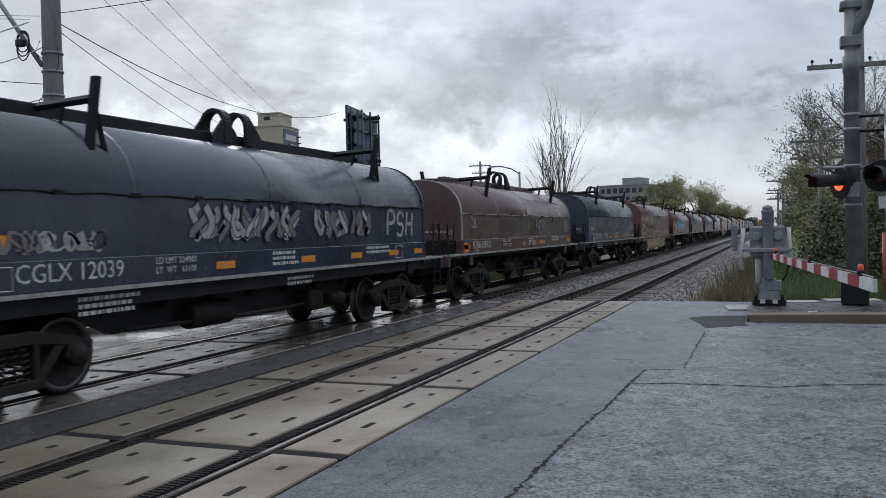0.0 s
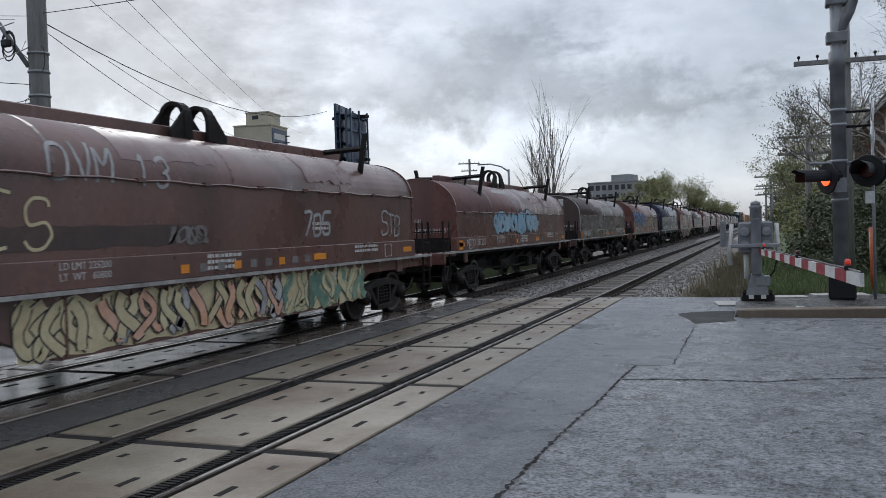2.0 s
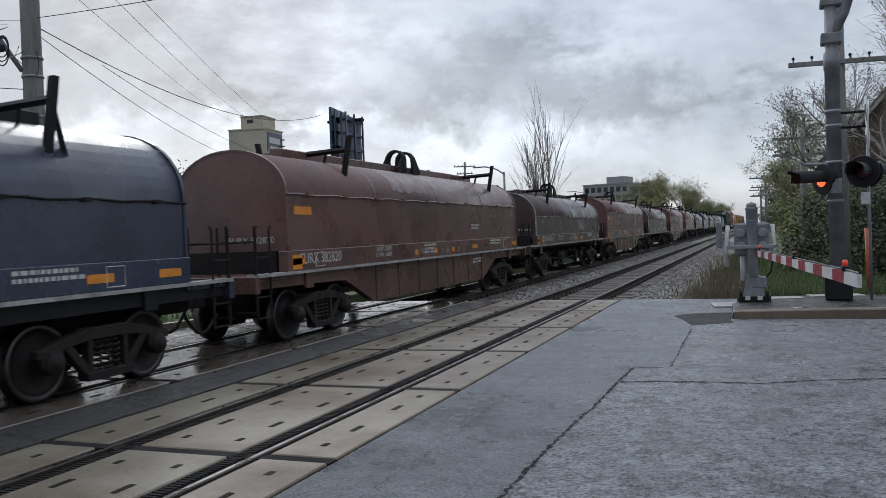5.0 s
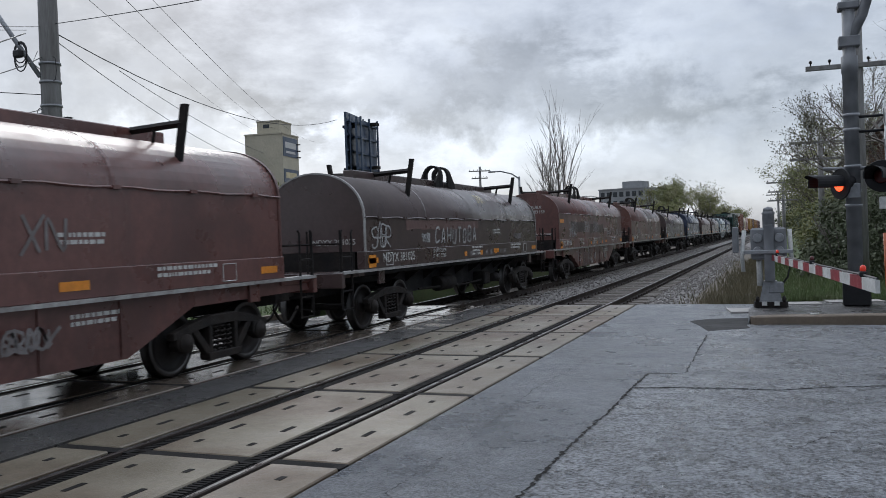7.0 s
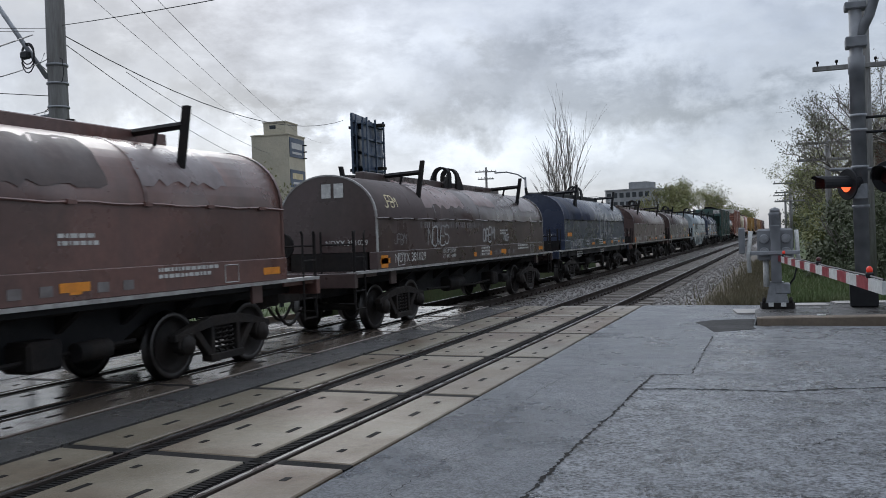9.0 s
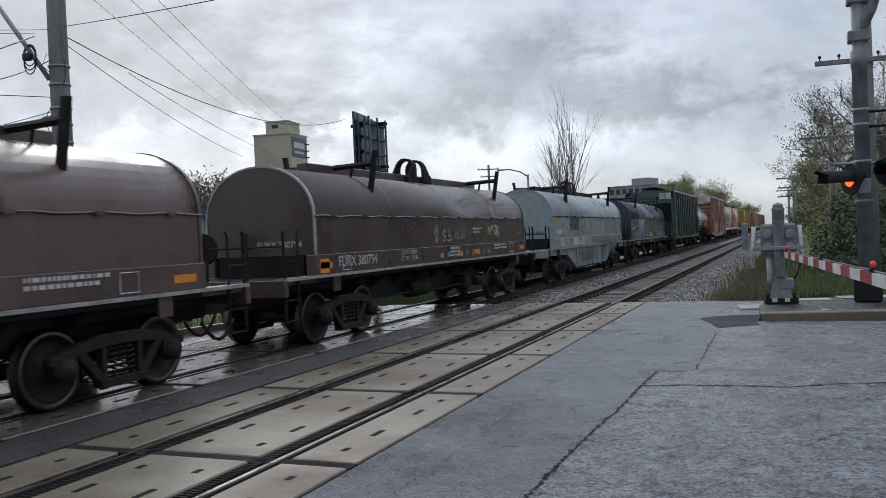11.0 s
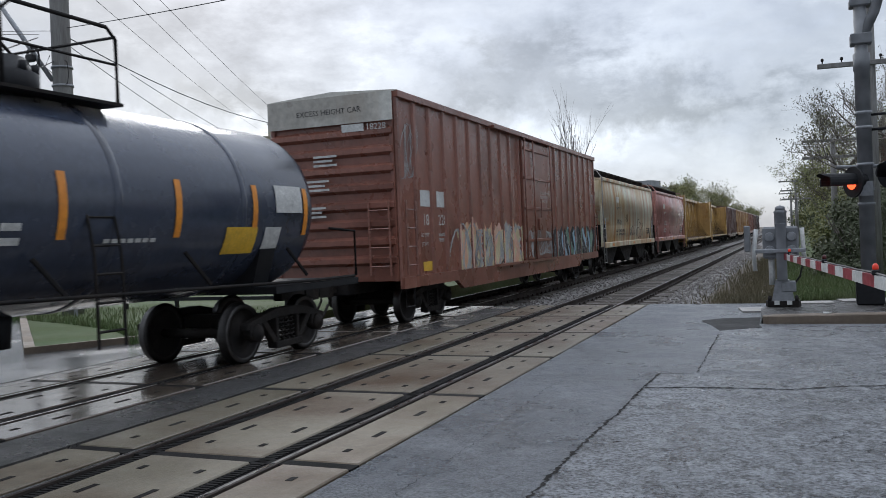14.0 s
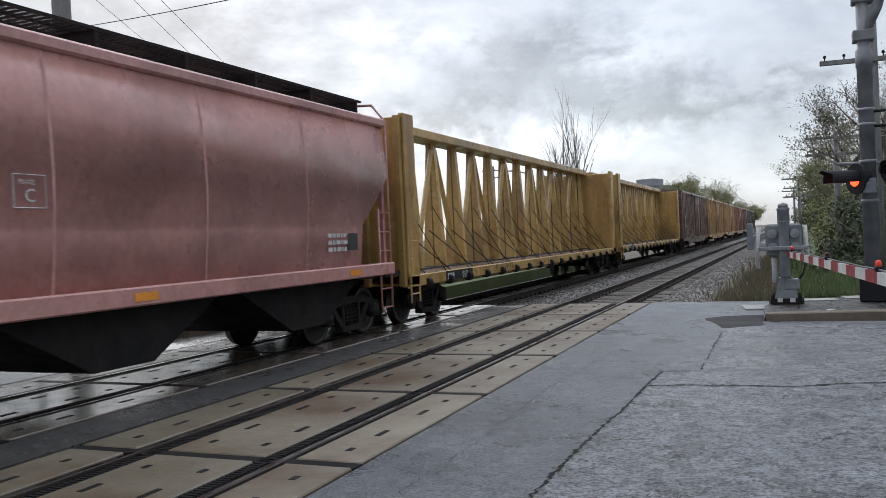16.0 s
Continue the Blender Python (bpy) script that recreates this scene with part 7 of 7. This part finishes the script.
def apartment_block():
    s = empty("apartment_building", (-45, 285, 0), "distant grey apartment block with dark windows", "building")
    m = Matrix.Rotation(radians(-14), 4, "Z")
    wall = part("wall", box(B(), -8, 8, -7, 7, -0.1, 15.8, m), GREY_WALL, s)
    part("penthouse", box(B(), -1, 5, -4, 4, 15.8, 18.2, m), GREY_WALL, s)
    part("roof_edge", box(B(), -8.2, 8.2, -7.2, 7.2, 15.6, 15.95, m), GREY_WALL, s)
    for f_ in range(5):
        for k in range(7):
            part("window", box(B(), -7.4 + k * 2.2, -6.0 + k * 2.2, -7.06, -6.98, 1.6 + f_ * 2.9, 3.2 + f_ * 2.9, m), GLASS, wall)
        for k in range(5):
            part("window", box(B(), 7.98, 8.06, -6 + k * 2.6, -4.4 + k * 2.6, 1.6 + f_ * 2.9, 3.2 + f_ * 2.9, m), GLASS, wall)
    return s


apartment_block()


def brick_house():
    s = empty("brick_house", (7.1, 38.5, 0), "brown brick house with a pitched roof", "house")
    wall = part("wall", fix(prism(B(), [(-3.6, -0.1), (3.6, -0.1), (3.6, 5.2), (0, 9.2), (-3.6, 5.2)], 0, 14, "y")), MORTAR, s)
    cnt = 0
    mesh = bpy.data.meshes.new("brick")
    b = B()
    box(b, -0.105, 0.105, -0.012, 0.012, -0.031, 0.031)
    b.to_mesh(mesh)
    b.free()
    mesh.materials.append(BRICK)
    rest = B()
    for r in range(122):
        z = 0.0 + r * 0.075
        wide = 3.6 if z < 5.2 else 3.6 * (9.2 - z) / 4.0
        x = -wide + 0.11 + (0.06 if r % 2 else 0)
        while x < wide - 0.1:
            if z > 3.4 and x < -1.6 and cnt < 300:
                ob = part("brick", None, None, wall, mesh=mesh)
                ob.location = (x, -0.008, z)
                cnt += 1
            else:
                box(rest, x - 0.105, x + 0.105, -0.02, 0.004, z - 0.031, z + 0.031)
            x += 0.225
    tagged(part("brick_rest", rest, BRICK, wall), kind="stuff")
    for sx in (-1, 1):
        b = B()
        prism(b, [(sx * 4.0, 4.76), (0, 9.22), (0, 9.4), (sx * 4.1, 4.86)], -0.35, 14.3, "y")
        part("roof", fix(b), ROOFING, s)
        b = B()
        prism(b, [(sx * 4.05, 4.62), (0, 9.12), (0, 9.32), (sx * 4.05, 4.82)], -0.42, -0.35, "y")
        part("bargeboard", fix(b), WHITE, s)
    return s


brick_house()
# long low buildings and a fence beyond the far road
for (x0, x1, y0, y1, hh, mat, lab) in ((-62, -24, 34, 46, 3.3, METAL_WALL, "long low grey metal-clad shed"), (-120, -70, 60, 90, 5, GREY_WALL, "low grey commercial building")):
    s = empty("shed", ((x0 + x1) / 2, y0, 0), lab, "building")
    w2 = (x1 - x0) / 2
    part("wall", box(B(), -w2, w2, 0, y1 - y0, -0.1, hh), mat, s)
    part("roof", box(B(), -w2 - 0.3, w2 + 0.3, -0.3, y1 - y0 + 0.3, hh, hh + 0.3), SIGN_BLUE, s)
    b = B()
    for k in range(int(2 * w2 / 0.5)):
        box(b, -w2 + k * 0.5, -w2 + k * 0.5 + 0.2, -0.05, 0, 0, hh)
    tagged(part("cladding_rib", b, mat, s), kind="stuff")

turf = B()
prism(turf, [(-12.9, 11.6), (-11.9, 13.7), (-11.1, 17.6), (-11.4, 24), (-12.5, 60), (-75, 60), (-75, 30), (-24, 21)], -0.6, 0.06, "z")
tagged(part("verge_far", fix(turf), GRASS_SOIL), "green grass verge beyond the far road", "ground", kind="structure")
b = B()
prism(b, [(-24, 20.9), (-12.95, 11.4), (-11.75, 13.6), (-10.95, 17.6), (-11.1, 17.6), (-11.9, 13.7), (-12.9, 11.6), (-24, 21.1)], -0.3, 0.12, "z")
tagged(part("kerb", fix(b), KERB), "pale concrete kerb of the far road", "kerb", kind="structure")
fence = empty("rail_fence", (0, 0, 0), "low dark timber rail fence on the verge", "fence")
for k in range(16):
    x = -13.0 - k * 1.9
    part("post", box(B(), x - 0.05, x + 0.05, 20.15, 20.25, -0.05, 0.85, None, 0.01), BLACK, fence)
    for z in (0.35, 0.7):
        part("fence_rail", box(B(), x - 1.88, x - 0.02, 20.1, 20.15, z - 0.05, z + 0.05), BLACK, fence)


# ---- plants ----
def blades(name, label, count, region, h0, h1, mat, seed):
    rnd = random.Random(seed)
    vs, fs = [], []
    for i in range(count):
        x, y, z = region(rnd)
        hh, a, w = rnd.uniform(h0, h1), rnd.uniform(0, 6.3), rnd.uniform(0.006, 0.014) * (1 + y * 0.012)
        lx, ly = rnd.gauss(0, 0.35) * hh, rnd.gauss(0, 0.35) * hh
        n = len(vs)
        vs += [(x - w * math.cos(a), y - w * math.sin(a), z - 0.03), (x + w * math.cos(a), y + w * math.sin(a), z - 0.03), (x + lx, y + ly, z + hh)]
        fs.append((n, n + 1, n + 2))
    me = bpy.data.meshes.new(name)
    me.from_pydata(vs, [], fs)
    me.materials.append(mat)
    tagged(new(name, me), label, "grass", kind="stuff")


def verge(rnd):
    y = 20.6 + 22 * rnd.random() ** 1.8
    x = rnd.uniform(-0.3 + (0.5 if y < 21.5 else 0), 7)
    return x, y, 0.0


def verge_edge(rnd):
    y = 21.0 + 30 * rnd.random() ** 1.6
    return rnd.gauss(-0.9, 0.5), y, -0.08


blades("verge_grass", "fresh green grass on the verge beside the track", 30000, verge, 0.08, 0.3, BLADE, 3)
blades("dry_grass", "dry brown grass along the ballast edge", 7000, verge_edge, 0.08, 0.28, BLADE_DRY, 4)
blades("far_grass", "short grass beyond the far road", 9000, lambda r: (lambda a, c: (-11.6 - a * (0.8 + 0.9 * c), 12.6 + c + a * 0.8, 0.05))(7 * r.random() ** 1.3, 7 * r.random()), 0.08, 0.2, BLADE, 5)
b = B()
prism(b, [(-0.35, 20.75), (60, 26), (60, 300), (0.3, 300), (-0.2, 24)], -0.3, 0.035, "z")
tagged(part("verge_near", fix(b), GRASS_SOIL), "green turf beside the railway", "ground", kind="structure")


def leaf_quads(vs, fs, centre, spread, count, size, rnd):
    for _ in range(count):
        p = Vector(centre) + Vector((rnd.gauss(0, spread), rnd.gauss(0, spread), rnd.gauss(0, spread * 0.8)))
        u = Vector((rnd.gauss(0, 1), rnd.gauss(0, 1), rnd.gauss(0, 1))).normalized() * size * rnd.uniform(0.6, 1.3)
        v = u.orthogonal().normalized() * size * rnd.uniform(0.3, 0.6)
        n = len(vs)
        vs += [tuple(p - u), tuple(p + v), tuple(p + u), tuple(p - v)]
        fs.append((n, n + 1, n + 2, n + 3))


def tree(at, height, spread, seed, label, leaf=None, leaves=0, leaf_size=0.05, levels=4, trunk=0.18, stems=1, fan=0.5, name="tree", start=0.25, clump=0.25):
    rnd = random.Random(seed)
    t = empty(name, at, label, "tree")
    wood, tips = B(), []

    def grow(p, d, length, r, lv):
        pts = [p]
        n = 3
        for i in range(n):
            d = (d + Vector((rnd.gauss(0, 0.1), rnd.gauss(0, 0.1), rnd.gauss(0.04, 0.07)))).normalized()
            pts.append(pts[-1] + d * length / n)
        tube(wood, pts, r, 7 if lv == levels else 4 if lv > 1 else 3, r * 0.55, False)
        if lv <= 1:
            tips.extend(pts[1:])
        if lv == 0:
            return
        for k in range(rnd.choice((3, 4, 4, 5)) if lv > 1 else rnd.choice((2, 3, 4))):
            f_ = rnd.uniform(start if lv == levels else 0.3, 1.0)
            i = min(int(f_ * n), n - 1)
            q = pts[i].lerp(pts[i + 1], f_ * n - i)
            side = d.orthogonal().normalized()
            side.rotate(Matrix.Rotation(rnd.uniform(0, 6.3), 3, d))
            dd = (d + side * rnd.uniform(fan * 0.7, fan * 1.5)).normalized()
            grow(q, dd, length * rnd.uniform(0.5, 0.72), r * rnd.uniform(0.4, 0.58), lv - 1)
    for s in range(stems):
        d = Vector((rnd.gauss(0, spread), rnd.gauss(0, spread), 1)).normalized() if stems > 1 else Vector((rnd.gauss(0, 0.04), rnd.gauss(0, 0.04), 1)).normalized()
        grow(Vector((rnd.gauss(0, 0.1), rnd.gauss(0, 0.1), -0.1)), d, height * (0.55 if stems == 1 else rnd.uniform(0.5, 0.62)), trunk, levels)
    part("trunk", wood, BARK, t)
    if leaf:
        vs, fs = [], []
        for p in tips:
            leaf_quads(vs, fs, p, clump, max(1, int(leaves / max(1, len(tips)))) , leaf_size, rnd)
        me = bpy.data.meshes.new("crown")
        me.from_pydata(vs, [], fs)
        me.materials.append(leaf)
        part("crown", None, None, t, mesh=me)
    return t


def bush(at, rx, ry, h_, seed, mat, count, size, label):
    rnd = random.Random(seed)
    t = empty("bush", at, label, "bush", "bushes along the track")
    b = B()
    for k in range(12):
        a = rnd.uniform(0, 6.3)
        tube(b, [(0, 0, -0.1), (rx * 0.4 * math.cos(a), ry * 0.4 * math.sin(a), h_ * 0.5), (rx * 0.75 * math.cos(a), ry * 0.75 * math.sin(a), h_ * rnd.uniform(0.7, 1.0))], 0.035, 4, 0.008)
    tagged(part("stem", b, BARK, t), kind="stuff")
    vs, fs = [], []
    for k in range(46):
        a, f_, z = rnd.uniform(0, 6.3), rnd.random() ** 0.5, rnd.random()
        w = math.sqrt(max(0.05, 1 - (z * 1.02 - 0.25) ** 2)) * (1.0 if z < 0.6 else 1.5 - z * 0.85)
        c = (rx * f_ * w * math.cos(a), ry * f_ * w * math.sin(a), h_ * (0.05 + 0.9 * z))
        leaf_quads(vs, fs, c, 0.28 * rx * 0.55 + 0.05, count // 46, size, rnd)
    me = bpy.data.meshes.new("leaves")
    me.from_pydata(vs, [], fs)
    me.materials.append(mat)
    part("leaves", None, None, t, mesh=me)
    return t


tree((-16.67, 67.92, 0), 11.0, 0.1, 24, "bare multi-stemmed tree with upright grey branches", None, 0, 0.05, 3, 0.075, 9, 0.17)
tree((4.3, 35.0, 0), 9.0, 0.22, 12, "tall tree with bare twigs and small buds", LEAF_BUD, 6000, 0.05, 5, 0.1, 3, 0.42, clump=0.07)
tree((4.3, 27.5, 0), 12.0, 0.3, 13, "tall bare dark-branched tree", None, 0, 0.05, 5, 0.2, 1, 0.85)
tree((4.0, 47.0, 0), 8.0, 0.3, 14, "spring tree with sparse pale leaves", LEAF_SPRING, 9000, 0.06, 4, 0.15, 2, 0.45)
tree((3.4, 66.0, 0), 8.0, 0.3, 15, "spring tree with sparse pale leaves", LEAF_SPRING, 9000, 0.07, 4, 0.15, 2, 0.45)
tree((3.4, 92.0, 0), 9.0, 0.3, 16, "spring tree with sparse pale leaves", LEAF_SPRING, 8000, 0.09, 4, 0.15, 2, 0.45)
k = 0
for x, y, r_, hh, m_ in ((2.9, 28.2, 1.5, 2.9, LEAF_GREEN), (4.6, 26.6, 1.6, 2.6, LEAF_GREEN), (1.7, 31.5, 1.3, 2.4, LEAF_GREEN), (3.4, 33.5, 1.8, 3.6, LEAF_GREEN), (1.8, 37, 1.5, 3.2, LEAF_GREEN), (3.4, 41, 2, 4.2, LEAF_GREEN), (1.6, 45, 1.5, 3.4, LEAF_SPRING), (3.0, 51, 2.0, 4.4, LEAF_GREEN), (1.6, 57, 1.6, 3.6, LEAF_SPRING), (2.6, 64, 2.2, 4.6, LEAF_GREEN), (1.5, 74, 1.9, 4.2, LEAF_SPRING), (2.2, 86, 2.4, 5.0, LEAF_GREEN), (1.5, 100, 2.4, 5, LEAF_SPRING), (1.6, 120, 3, 5.5, LEAF_GREEN), (1.0, 145, 3, 6, LEAF_GREEN), (6.8, 25.6, 1.4, 1.5, LEAF_GREEN), (6.5, 30, 1.8, 1.9, LEAF_GREEN)):
    k += 1
    bush((x + 0.4 + (0.0 if y < 36 else 0.8 + 0.006 * y), y, 0), r_, r_ * 1.1, hh, 40 + k, m_, 9000 if y < 60 else 3600, 0.036 + y * 0.0011, "dense young green bush beside the track" if m_ is LEAF_GREEN else "pale budding bush beside the track")
for i, (px, d, hh) in enumerate(((1160, 150, 8.0), (1200, 165, 10.5), (1240, 180, 10.5), (1265, 210, 9.5), (1290, 240, 8.0), (1180, 130, 5.5), (1130, 180, 7), (1308, 290, 8))):
    a = math.atan2(px - 784, 1500) - radians(21.5)
    tree((d * math.sin(a), d * math.cos(a), 0), hh, 0.3, 70 + i, "leafing yellow-green spring tree beyond the train", LEAF_SPRING, 5200, 0.17, 4, 0.2, 2, 0.55, clump=0.5)
for i in range(14):
    a, d = radians(-62 + i * 2.3), 62 + 9 * (i % 3)
    tree((d * math.sin(a), d * math.cos(a), 0), 6.0 + (i % 4), 0.3, 90 + i, "distant budding tree beyond the sheds", LEAF_SPRING if i % 2 else LEAF_BUD, 2600, 0.13, 3, 0.16, 2, 0.5, clump=0.5)


# ---- what moves ----
def motions():
    for car, u in TRAIN:
        walk(car, [(i * 0.5, pose(TRACKS["train_track"], u - d, 0)) for i, d in enumerate(RUN)])


motions()
